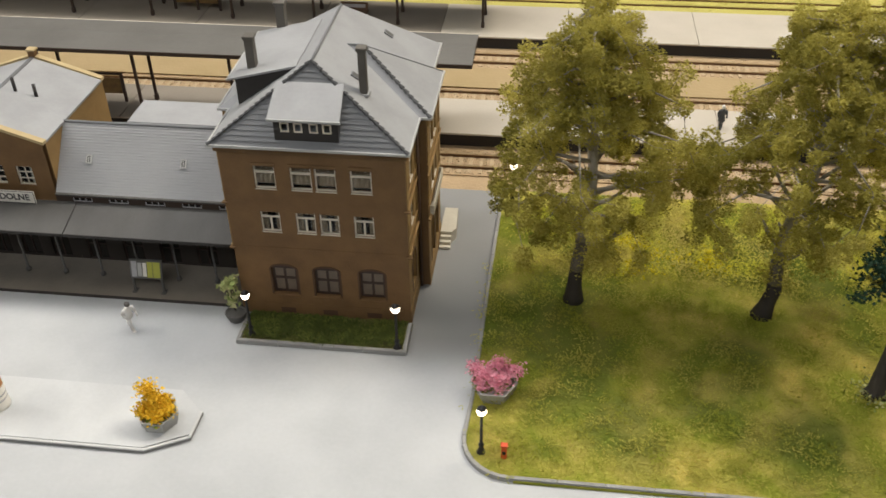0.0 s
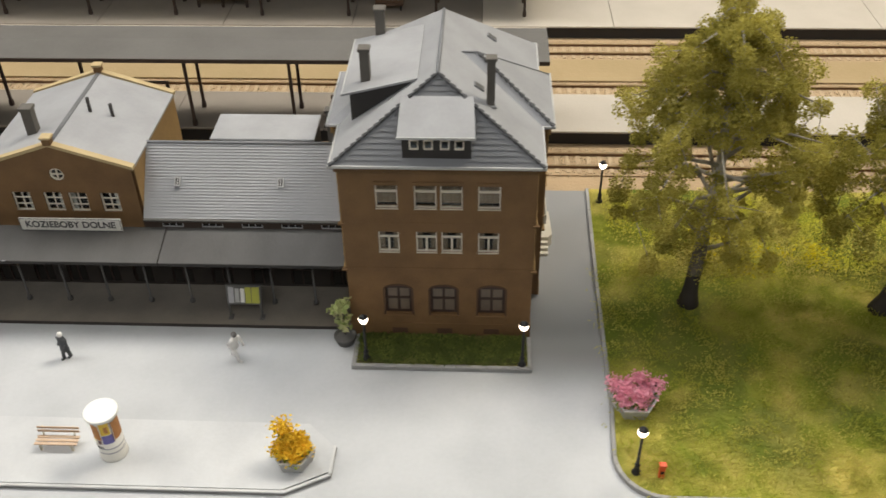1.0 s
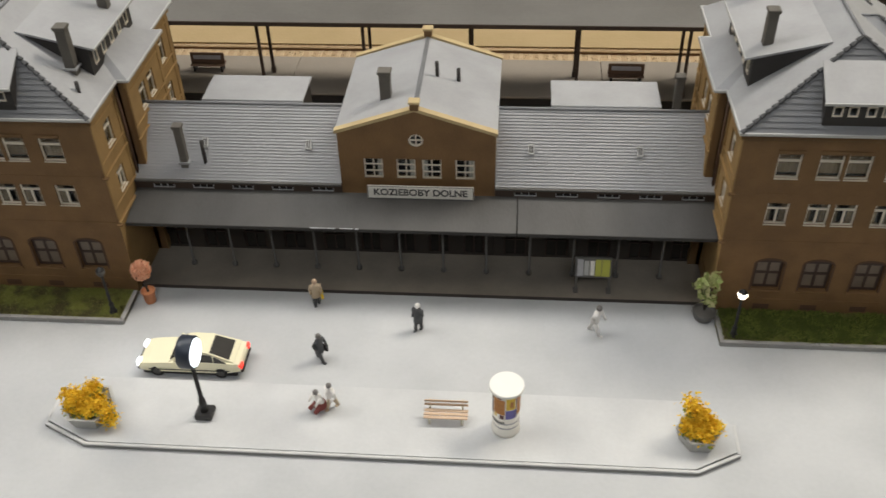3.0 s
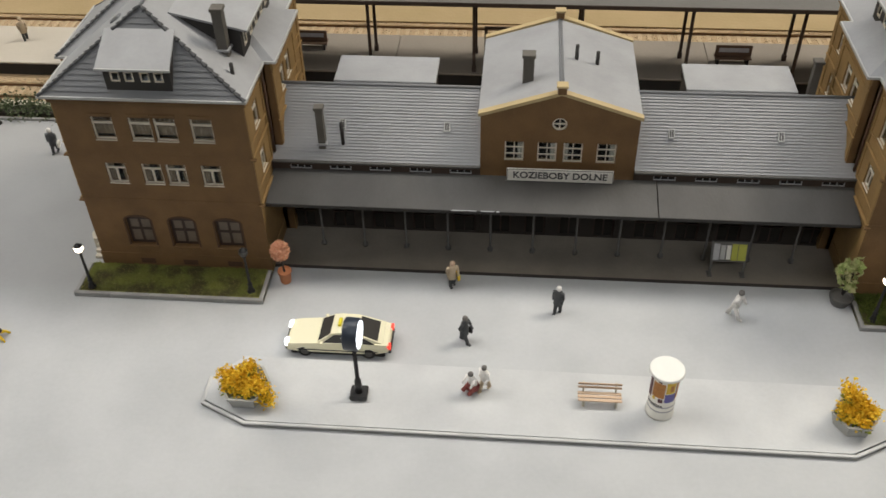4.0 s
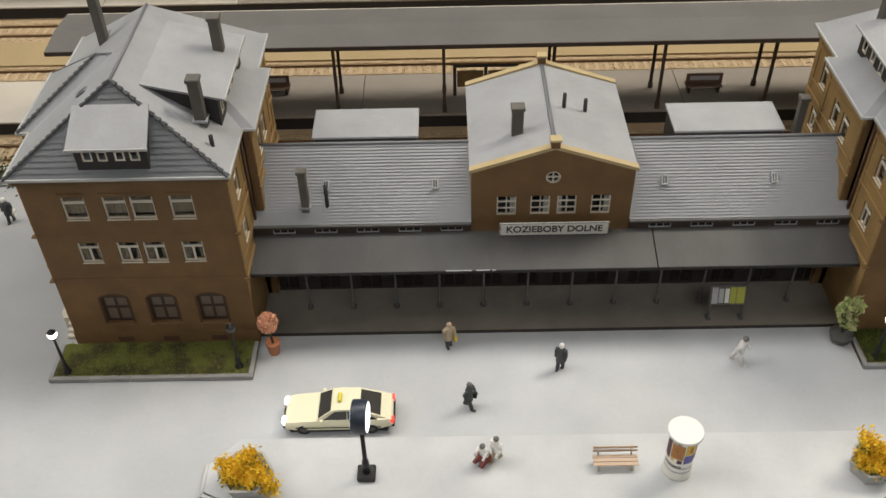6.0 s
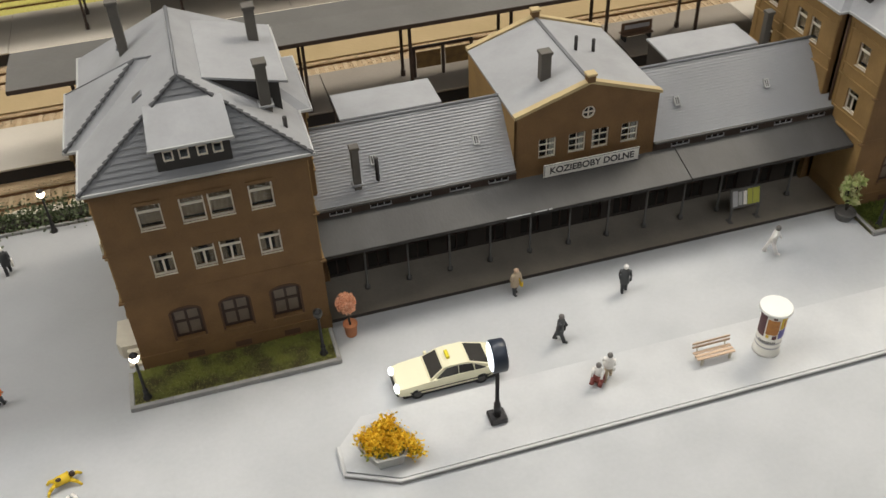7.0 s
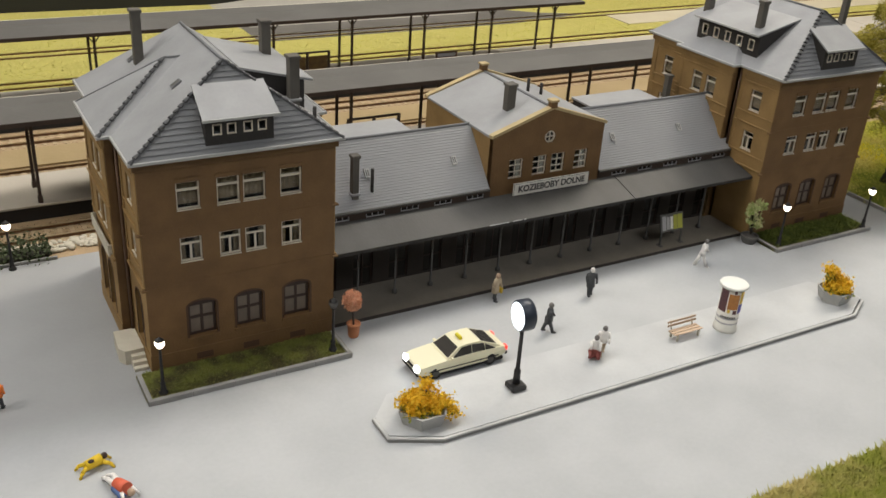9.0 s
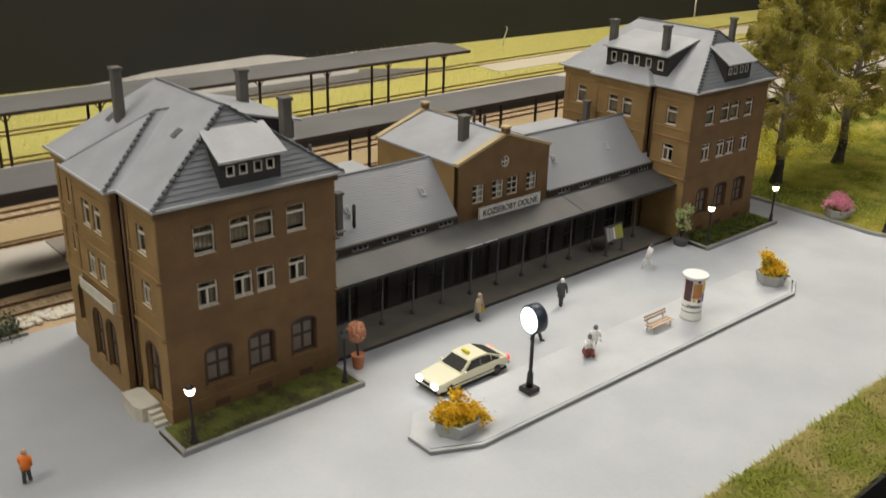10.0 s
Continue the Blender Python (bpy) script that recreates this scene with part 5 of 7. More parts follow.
def awning():
    """The long roof in front of the ranges, on thin posts."""
    for k, (x0, x1) in enumerate(((-16.6, 5.69), (5.76, 16.7))):
        top = thing("awning", 0, 0, 0, "long weathered dark grey awning roof before the station" if k == 0 else "shorter weathered dark grey awning roof before the station", "awning", "awnings")
        s = Shape()
        s.slab([(x0, -2.42, 4.73), (x1, -2.42, 4.73), (x1, 0.06, 5.42), (x0, 0.06, 5.42)], 0.1)
        part("awning_roof", s, AWNING, top)
        s = Shape().box(x0, -2.48, 4.53, x1, -2.424, 4.75, 0.02)
        part("fascia", s, DARK, top)
        s = Shape()
        for m in range(int((x1 - x0) / 1.275)):
            x = x0 + 0.6 + 1.275 * m
            s.add([(x, -2.4, 4.5), (x + 0.1, -2.4, 4.5), (x + 0.1, 0.05, 5.19), (x, 0.05, 5.19), (x, -2.4, 4.62), (x + 0.1, -2.4, 4.62), (x + 0.1, 0.05, 5.31), (x, 0.05, 5.31)],
                  [(0, 3, 2, 1), (4, 5, 6, 7), (0, 1, 5, 4), (1, 2, 6, 5), (2, 3, 7, 6), (3, 0, 4, 7)])
        part("rafter", s, DARK_WOOD, top)
        for x in [-13.95 + 2.56 * n for n in range(12)]:
            if x0 < x < x1:
                s = Shape()
                s.tube([(x, -0.6, 0.22, 0.17), (x, -0.6, 0.42, 0.17), (x, -0.6, 0.5, 0.075), (x, -0.6, 4.4, 0.065), (x, -0.6, 5.08, 0.06)], 8)
                s.limb((x, -0.6, 4.1), (x, -1.7, 4.76), 0.05, 0.05)
                part("post", s, POSTGREY, top)
    # a highlight painted as pale dashes on a stretch of the front edge
    rng = random.Random(17)
    s = Shape()
    for k in range(9):
        x = -5.9 + 0.32 * k + rng.uniform(-0.1, 0.1)
        s.box(x, -2.495, 4.74 - rng.uniform(0.0, 0.03), x + rng.uniform(0.15, 0.45), -2.42, 4.758 + rng.uniform(0, 0.005), 0.005)
    solid("edge_highlight", s, SLATE_PALE, "pale highlight painted along the awning's front edge", "wear", kind="stuff")
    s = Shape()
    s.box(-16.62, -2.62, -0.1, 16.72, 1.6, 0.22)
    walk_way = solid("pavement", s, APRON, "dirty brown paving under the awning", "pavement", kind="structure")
    # A thin dark strip draws the shadow line at the paving's edge.
    part("edge_strip", Shape().box(-16.62, -2.655, -0.05, 16.72, -2.622, 0.225, 0.005), SHADE_BROWN, walk_way, "dark strip painting the shade along the paving edge")


def platform_canopy(y0, y1, z, x0, x1, posts, rows, label, rise=0.25):
    top = thing("platform_canopy", 0, (y0 + y1) / 2, PLAT, label, "canopy", "platform canopies")
    h, w = z - PLAT, (y1 - y0) / 2
    s = Shape()
    s.slab([(x0, -w, h), (x1, -w, h), (x1, 0, h + rise), (x0, 0, h + rise)], 0.12)
    s.slab([(x0, 0, h + rise), (x1, 0, h + rise), (x1, w, h), (x0, w, h)], 0.12)
    part("canopy_roof", s, CANOPY, top)
    for y in (-w - 0.05, w - 0.03):
        part("fascia", Shape().box(x0, y, h - 0.3, x1, y + 0.08, h + 0.02, 0.02), DARK_WOOD if y < 0 else WHITE, top)
    part("end_board", Shape().prism([(-0.1, 0), (0.1, 0), (0.1, 0.3), (-0.1, 0.3)], -w, w), DARK_WOOD, top, at=(x1 - 0.1, 0, h - 0.3))
    for x in posts:
        for y in [r - (y0 + y1) / 2 for r in rows]:
            s = Shape()
            s.box(x - 0.16, y - 0.16, 0, x + 0.16, y + 0.16, 0.5, 0.03)
            s.box(x - 0.11, y - 0.11, 0.5, x + 0.11, y + 0.11, h, 0.02)
            s.limb((x, y, h - 1.1), (x + 0.8, y, h - 0.1), 0.06, 0.06)
            s.limb((x, y, h - 1.1), (x - 0.8, y, h - 0.1), 0.06, 0.06)
            part("post", s, DARK_WOOD, top)
    for y in [r - (y0 + y1) / 2 for r in rows]:
        part("beam", Shape().box(x0 + 0.3, y - 0.09, h - 0.28, x1 - 0.3, y + 0.09, h - 0.1), DARK_WOOD, top)
    return top

# ---- things in the square ----


def hexagon(r, z, cx=0, cy=0, turn=0.0):
    return [(cx + r * math.cos(math.tau * (k + turn) / 6), cy + r * math.sin(math.tau * (k + turn) / 6), z) for k in range(6)]


def planter(x, y, z, flower, leaf, label, seed, spread=1.55, height=1.5, tub=1.0, lumps=()):
    """A hexagonal concrete tub heaped with flowers."""
    ob = thing("flower_planter", x, y, z, label, "planter", "planters")
    s = Shape()
    lo, hi, li, lb = hexagon(1.05 * tub, 0), hexagon(1.32 * tub, 0.85), hexagon(1.18 * tub, 0.85), hexagon(1.05 * tub, 0.6)
    s.add(lo + hi + li + lb, [f for k in range(6) for j in [(k + 1) % 6] for f in ((k, j, 6 + j, 6 + k), (6 + k, 6 + j, 12 + j, 12 + k), (12 + k, 12 + j, 18 + j, 18 + k))] + [(5, 4, 3, 2, 1, 0), (18, 19, 20, 21, 22, 23)])
    part("tub", s, CONCRETE, ob, "grey hexagonal concrete tub")
    rng = np.random.default_rng(seed)
    cen, pts = [], []
    for k in range(13):
        r, a = spread * 0.85 * math.sqrt((k + 0.5) / 13) * rng.uniform(0.8, 1.1), k * 2.4 + rng.uniform(-0.4, 0.4)
        cen.append((np.array([r * math.cos(a), r * math.sin(a), 0.85 + height * rng.uniform(0.3, 1) * (1 - 0.5 * (r / spread) ** 2)]), 1.0))
    cen += [(np.array(c, float), 1.35) for c in lumps]
    for c, w in cen:
        pts.append(c + rng.normal(0, 1, (int(190 * w), 3)) * [0.17 * w, 0.17 * w, 0.13 * w])
    cen = [c for c, _ in cen]
    pts = np.concatenate(pts)
    loose("blossom", pts, rng.uniform(0.11, 0.25, len(pts)), flower, ob, rng=rng)
    green = np.concatenate([c * [1, 1, 0.75] + rng.normal(0, 1, (40, 3)) * [0.17, 0.17, 0.14] for c in cen])
    green[:, 2] = np.maximum(green[:, 2], 0.6)
    loose("leaves", green, rng.uniform(0.15, 0.3, len(green)), leaf, ob, rng=rng)
    s = Shape()
    for c in cen:
        s.limb((c[0] * 0.2, c[1] * 0.2, 0.55), tuple(c), 0.04, 0.025, 5)
    part("stems", s, BARK_DARK, ob)
    return ob


def street_lamp(lit=True):
    ob = thing("street_lamp", 0, 0, 0, "black cast-iron park lamp with a " + ("lit" if lit else "dark") + " round lantern", "lamp", "street lamps")
    s = Shape()
    s.tube([(0, 0, 0, 0.24), (0, 0, 0.1, 0.24), (0, 0, 0.16, 0.16), (0, 0, 0.55, 0.125), (0, 0, 0.62, 0.16), (0, 0, 0.7, 0.09), (0, 0, 2.7, 0.07), (0, 0, 2.76, 0.15), (0, 0, 2.82, 0.12)], 10)
    part("post", s, IRON, ob)
    s = Shape()
    s.tube([(0, 0, 2.78, 0.11), (0, 0, 2.86, 0.19), (0, 0, 3.0, 0.255), (0, 0, 3.14, 0.255), (0, 0, 3.2, 0.22)], 14)
    part("globe", s, LAMP_GLOW if lit else POSTGREY, ob, "glowing warm white lantern glass" if lit else "unlit grey lantern glass")
    s = Shape()
    s.tube([(0, 0, 3.2, 0.25), (0, 0, 3.25, 0.22), (0, 0, 3.35, 0.1), (0, 0, 3.43, 0.03)], 14)
    part("lantern_cap", s, IRON, ob)
    return ob


def taxi(x, y, turn):
    ob = thing("taxi_car", x, y, 0, "cream hatchback taxi with lit headlamps beside the island", "car", turn=turn)
    ob.matrix_basis = ob.matrix_basis @ Matrix.Scale(1.05, 4)
    # side outline of the lower body, nose towards -x
    rows = [(-2.72, 0.42, 0.62, 0.80), (-2.62, 0.30, 0.78, 0.92), (-2.2, 0.28, 0.86, 0.98), (-1.2, 0.28, 0.95, 1.0), (-0.4, 0.28, 1.0, 1.0), (1.2, 0.28, 1.0, 1.0), (2.1, 0.30, 0.97, 0.96), (2.6, 0.36, 0.90, 0.88), (2.7, 0.45, 0.78, 0.82)]
    s = Shape()
    v, n = [], 8
    for px, z0, z1, w in rows:
        mid = (z0 + z1) / 2
        for yy, zz in ((-w * 0.9, z0), (-w, z0 + 0.1), (-w, mid + 0.1), (-w * 0.93, z1), (w * 0.93, z1), (w, mid + 0.1), (w, z0 + 0.1), (w * 0.9, z0)):
            v.append((px, yy, zz))
    faces = [(k * n + i, k * n + (i + 1) % n, (k + 1) * n + (i + 1) % n, (k + 1) * n + i) for k in range(len(rows) - 1) for i in range(n)]
    faces += [tuple(range(n)), tuple(range(len(v) - n, len(v)))[::-1]]
    s.add(v, faces, soft=False)
    part("body", s, CREAM_PAINT, ob, "cream painted lower body")
    # cabin with a raked screen and a sloping tail
    s = Shape()
    rows = [(-1.05, 0.97, 0.88), (-0.25, 1.5, 0.72), (0.1, 1.56, 0.72), (1.0, 1.54, 0.72), (2.35, 0.98, 0.78)]
    v = []
    for px, z, w in rows:
        v += [(px, -0.9, 0.92), (px, -w, z), (px, w, z), (px, 0.9, 0.92)]
    faces = [(4 * k + i, 4 * k + i + 1, 4 * k + i + 5, 4 * k + i + 4) for k in range(4) for i in range(3)] + [(0, 1, 2, 3), (19, 18, 17, 16)]
    s.add(v, faces)
    cabin = part("cabin", s, CREAM_PAINT, ob, "cream roof and pillars")

    def glass(name, pts, label, out):
        pts = [Vector(p) for p in pts]
        nrm = (pts[1] - pts[0]).cross(pts[2] - pts[0]).normalized()
        if nrm.dot(Vector(out)) < 0:
            nrm = -nrm
        g = Shape()
        k = len(pts)
        g.add([p + nrm * 0.018 for p in pts] + [p - nrm * 0.05 for p in pts], [tuple(range(k)), tuple(range(2 * k - 1, k - 1, -1))] + [(i, k + i, k + (i + 1) % k, (i + 1) % k) for i in range(k)])
        part(name, g, CAR_GLASS, cabin, label)

    glass("windscreen", [(-0.96, -0.8, 1.03), (-0.96, 0.8, 1.03), (-0.32, 0.66, 1.455), (-0.32, -0.66, 1.455)], "dark tinted windscreen", (-1, 0, 1))
    glass("rear_window", [(1.12, -0.64, 1.49), (1.12, 0.64, 1.49), (2.1, 0.7, 1.085), (2.1, -0.7, 1.085)], "dark tinted hatch window", (1, 0, 1))
    for sy in (-1, 1):
        def side(px, f):
            # a point on the slanting cabin side at height fraction f
            zt = np.interp(px, [r[0] for r in rows], [r[1] for r in rows])
            wt = np.interp(px, [r[0] for r in rows], [r[2] for r in rows])
            return (px, sy * (0.9 + (wt - 0.9) * f), 0.92 + (zt - 0.92) * f)
        glass("side_window", [side(-0.74, 0.16), side(0.46, 0.16), side(0.46, 0.87), side(-0.12, 0.87)], "dark tinted side window", (0, sy, 0))
        glass("side_window", [side(0.5, 0.16), side(1.3, 0.16), side(1.22, 0.87), side(0.5, 0.87)], "dark tinted side window", (0, sy, 0))
        glass("quarter_window", [side(1.34, 0.16), side(1.98, 0.16), side(1.34, 0.82)], "small dark quarter window", (0, sy, 0))
    part("bumper", Shape().box(-2.76, -0.86, 0.32, -2.6, 0.86, 0.48, 0.04), TYRE, ob)
    part("bumper", Shape().box(2.62, -0.86, 0.36, 2.78, 0.86, 0.5, 0.04), TYRE, ob)
    part("underbody", Shape().box(-2.45, -0.97, 0.16, 2.45, 0.97, 0.37, 0.05), TYRE, ob)
    for sy in (-1, 1):
        part("side_moulding", Shape().box(-2.1, min(sy * 0.985, sy * 1.02), 0.52, 2.1, max(sy * 0.985, sy * 1.02), 0.57), TYRE, ob)
    for sy in (-1, 1):
        s = Shape()
        s.ball(-2.68, sy * 0.62, 0.68, 0.14, 0.28, 0.2)
        part("headlight", s, HEAD_GLOW, ob, "lit white headlamp")
        part("tail_light", Shape().box(2.56, sy * 0.7 - 0.16, 0.62, 2.76, sy * 0.7 + 0.16, 0.86, 0.02), TAIL_GLOW, ob, "glowing red tail lamp")
        part("mirror", Shape().box(-0.86, sy * 1.0 - 0.1, 1.0, -0.7, sy * 1.0 + 0.1, 1.12, 0.03), CREAM_PAINT, ob)
        for px in (-1.72, 1.62):
            s = Shape()
            s.at = Matrix.Translation((px, sy * 0.82, 0.36)) @ Matrix.Rotation(math.pi / 2, 4, "X")
            s.tube([(0, 0, -0.17, 0.33), (0, 0, -0.12, 0.37), (0, 0, 0.12, 0.37), (0, 0, 0.17, 0.33)], 18)
            wheel = part("wheel", s, TYRE, ob)
            r = Shape()
            r.at = s.at
            r.tube([(0, 0, -0.175, 0.2), (0, 0, 0.175, 0.2)], 14)
            part("rim", r, POSTGREY, wheel)
    s = Shape().box(0.02, -0.26, 1.56, 0.2, 0.26, 1.74, 0.03)
    part("roof_sign", s, TAXI_YELLOW, ob, "yellow taxi roof sign")
    part("grille", Shape().box(-2.735, -0.36, 0.56, -2.69, 0.36, 0.72, 0.01), TYRE, ob)
    return ob


def station_clock(x, y, z):
    ob = thing("station_clock", x, y, z, "black post clock with a glowing round face on the island", "clock")
    ob.matrix_basis = ob.matrix_basis @ Matrix.Diagonal((0.87, 0.87, 0.97, 1))
    part("base", Shape().box(-0.52, -0.52, 0, 0.52, 0.52, 0.36, 0.08), IRON, ob)
    s = Shape()
    s.tube([(0, 0, 0.36, 0.24), (0, 0, 1.25, 0.2), (0, 0, 1.3, 0.13), (0, 0, 3.95, 0.12)], 10)
    part("post", s, IRON, ob)
    axis = Matrix.Translation((0, 0, 4.75)) @ Matrix.Rotation(radians(CLOCK_TURN), 4, "Z") @ Matrix.Rotation(math.pi / 2, 4, "Y")
    s = Shape()
    s.at = axis
    s.tube([(0, 0, -0.42, 0.84), (0, 0, -0.36, 0.9), (0, 0, 0.36, 0.9), (0, 0, 0.42, 0.84)], 28)
    case = part("case", s, CLOCK_CASE, ob, "dark blue-black round clock case")
    for d in (-1, 1):
        s = Shape()
        s.at = axis
        s.tube([(0, 0, d * 0.425 - 0.01, 0.78), (0, 0, d * 0.425 + 0.01, 0.78)], 28, soft=False)
        part("clock_face", s, CLOCK_GLOW, case, "glowing white clock face")
    return ob


def advertising_column(x, y, z):
    ob = thing("advertising_column", x, y, z, "white advertising column with coloured posters and a flat cap", "advertising column")
    ob.matrix_basis = ob.matrix_basis @ Matrix.Diagonal((0.8, 0.8, 0.94, 1))
    s = Shape()
    s.tube([(0, 0, 0, 0.9), (0, 0, 0.2, 0.9), (0, 0, 0.26, 0.84), (0, 0, 3.2, 0.84)], 28)
    part("drum", s, SIGN_WHITE, ob, "white round drum")
    s = Shape()
    s.tube([(0, 0, 3.2, 0.98), (0, 0, 3.22, 1.08), (0, 0, 3.33, 1.08), (0, 0, 3.38, 1.04)], 28)
    part("cap", s, CAP_WHITE, ob, "flat white cap")

    def poster(a0, a1, z0, z1, material, proud):
        s = Shape()
        n = max(2, int((a1 - a0) / 8))
        pts = [(radians(a0 + (a1 - a0) * k / n)) for k in range(n + 1)]
        r0, r1 = 0.842, 0.85 + proud
        v = [(r * math.cos(a), r * math.sin(a), zz) for zz in (z0, z1) for r in (r0, r1) for a in pts]
        m = n + 1
        f = []
        for k in range(n):
            f += [(m + k, m + k + 1, 3 * m + k + 1, 3 * m + k), (k + 1, k, m + k, m + k + 1)[::-1], (2 * m + k, 2 * m + k + 1, 3 * m + k + 1, 3 * m + k)[::-1]]
        s.add(v, f)
        part("poster", s, material, ob)

    for a0, a1, z0, z1, material in ((-150, -95, 1.75, 2.85, POSTER_ORANGE), (-90, -50, 2.15, 3.0, POSTER_YELLOW), (-92, -45, 1.45, 2.1, POSTER_BLUE), (-205, -155, 1.5, 3.05, POSTER_DARK), (-40, 20, 1.6, 2.9, POSTER_ORANGE), (40, 110, 1.6, 2.9, POSTER_BLUE), (-128, -112, 2.9, 3.12, POSTER_DARK), (-146, -132, 1.5, 1.72, POSTER_YELLOW), (-118, -98, 1.42, 1.7, POSTER_DARK), (-74, -58, 2.3, 2.75, POSTER_ORANGE), (-46, -42, 1.5, 2.95, POSTER_DARK)):
        poster(a0, a1, z0, z1, material, 0.004 if a1 - a0 > 30 else 0.009)
    for zz in (0.62, 0.98):
        poster(-200, 160, zz, zz + 0.1, GREY_PANEL, 0.002)
    for k in range(9):
        poster(-175 + 9 * k, -169 + 9 * k, 1.06, 1.22, SIGN_INK, 0.006)
    return ob


def park_bench(x, y, z, turn=0):
    ob = thing("park_bench", x, y, z, "tan slatted park bench on the island", "bench", turn=turn)
    ob.matrix_basis = ob.matrix_basis @ Matrix.Diagonal((0.97, 0.9, 0.85, 1))
    for k, yy in enumerate((-0.32, -0.06, 0.2)):
        part("seat_slat", Shape().box(-1.15, yy, 0.5, 1.15, yy + 0.2, 0.57, 0.02), BENCH_WOOD, ob)
    for zz, yy in ((0.78, 0.44), (1.02, 0.5)):
        part("back_slat", Shape().box(-1.15, yy, zz, 1.15, yy + 0.06, zz + 0.17, 0.02), BENCH_WOOD, ob)
    for px in (-0.85, 0.85):
        s = Shape().box(px - 0.06, -0.34, 0.42, px + 0.06, 0.44, 0.5, 0.01).box(px - 0.06, -0.32, 0, px + 0.06, -0.22, 0.42).box(px - 0.06, 0.32, 0, px + 0.06, 0.42, 0.42)
        s.limb((px, 0.38, 0.45), (px, 0.6, 1.2), 0.05, 0.05)
        part("side_frame", s, PALE_STONE, ob)
    return ob


def platform_seat(x, y):
    ob = thing("platform_bench", x, y, PLAT, "dark brown back-to-back platform bench", "bench", "platform benches")
    part("seat", Shape().box(-1.35, -0.45, 0.5, 1.35, 0.45, 0.6, 0.03), BROWN_BENCH, ob)
    part("backrest", Shape().box(-1.35, -0.06, 0.62, 1.35, 0.06, 1.5, 0.03), BROWN_BENCH, ob)
    s = Shape().box(-1.1, -0.075, 0.95, 1.1, -0.062, 1.3, 0.005)
    part("name_panel", s, GREY_PANEL, ob)
    for px in (-1.1, 1.1):
        part("leg", Shape().box(px - 0.08, -0.4, 0, px + 0.08, 0.4, 0.5, 0.02), IRON, ob)
    return ob


def notice_frame(x, y):
    ob = thing("notice_frame", x, y, PLAT, "dark timber notice frame with yellow posters on the platform", "notice board", "notice frames")
    ob.matrix_basis = ob.matrix_basis @ Matrix.Diagonal((1.22, 1, 1.05, 1))
    for px in (-1.9, 0, 1.9):
        part("post", Shape().box(px - 0.1, -0.1, 0, px + 0.1, 0.1, 2.3, 0.02), DARK_WOOD, ob)
    for cx, m in ((-0.95, POSTER_BROWN), (0.95, POSTER_BROWN)):
        part("panel", Shape().box(cx - 0.8, -0.06, 0.7, cx + 0.8, 0.06, 2.0, 0.02), m, ob)
    part("rail", Shape().box(-2.0, -0.12, 2.3, 2.0, 0.12, 2.45, 0.03), DARK_WOOD, ob)
    return ob


def billboard(x, y):
    ob = thing("timetable_board", x, y, 0.22, "grey framed timetable board with white and lime panels", "notice board")
    ob.matrix_basis = ob.matrix_basis @ Matrix.Diagonal((0.95, 1, 0.86, 1))
    for px in (-1.0, 1.0):
        part("leg", Shape().box(px - 0.07, -0.07, 0, px + 0.07, 0.07, 1.3, 0.02).box(px - 0.15, -0.25, 0, px + 0.15, 0.25, 0.07, 0.02), POSTGREY, ob)
    s = Shape()
    s.at = Matrix.Translation((0, 0, 1.2)) @ Matrix.Rotation(radians(-14), 4, "X")
    s.box(-1.12, -0.08, 0, 1.12, 0.08, 1.5, 0.04)
    board = part("board", s, POSTGREY, ob)

    def sheet(x0, z0, x1, z1, m, name="panel"):
        p = Shape()
        p.at = s.at
        p.box(x0, -0.1, z0, x1, -0.079, z1, 0.004)
        part(name, p, m, board)

    sheet(-0.98, 0.15, -0.62, 1.35, GREY_PANEL)
    sheet(-0.56, 0.2, -0.28, 1.25, CONCRETE)
    sheet(-0.2, 0.2, 0.05, 1.25, SIGN_WHITE)
    sheet(0.1, 0.15, 0.46, 1.35, LIME)
    sheet(0.5, 0.15, 0.98, 1.35, LIME)
    return ob


def topiary(x, y):
    ob = thing("potted_tree", x, y, 0, "small ball-shaped peach blossom tree in a terracotta pot", "potted plant")
    ob.matrix_basis = ob.matrix_basis @ Matrix.Diagonal((0.8, 0.8, 0.9, 1))
    s = Shape()
    s.tube([(0, 0, 0, 0.36), (0, 0, 0.1, 0.4), (0, 0, 0.85, 0.46), (0, 0, 0.87, 0.52), (0, 0, 1.0, 0.52), (0, 0, 1.0, 0.44), (0, 0, 0.9, 0.42)], 14)
    part("pot", s, TERRACOTTA, ob, "round terracotta pot")
    part("stem", Shape().limb((0, 0, 0.88), (-0.12, 0.03, 2.1), 0.09, 0.07).limb((-0.12, 0.03, 2.1), (-0.3, 0.1, 2.7), 0.05, 0.03), BARK_DARK, ob)
    rng = np.random.default_rng(12)
    u = rng.normal(size=(1700, 3))
    u /= np.linalg.norm(u, axis=1)[:, None]
    r = 0.7 * rng.uniform(0.5, 1.06, (1700, 1))
    loose("blossom", np.array([-0.12, 0.05, 2.65]) + u * r, rng.uniform(0.12, 0.24, 1700), PEACH_FLOWER, ob, rng=rng)
    return ob


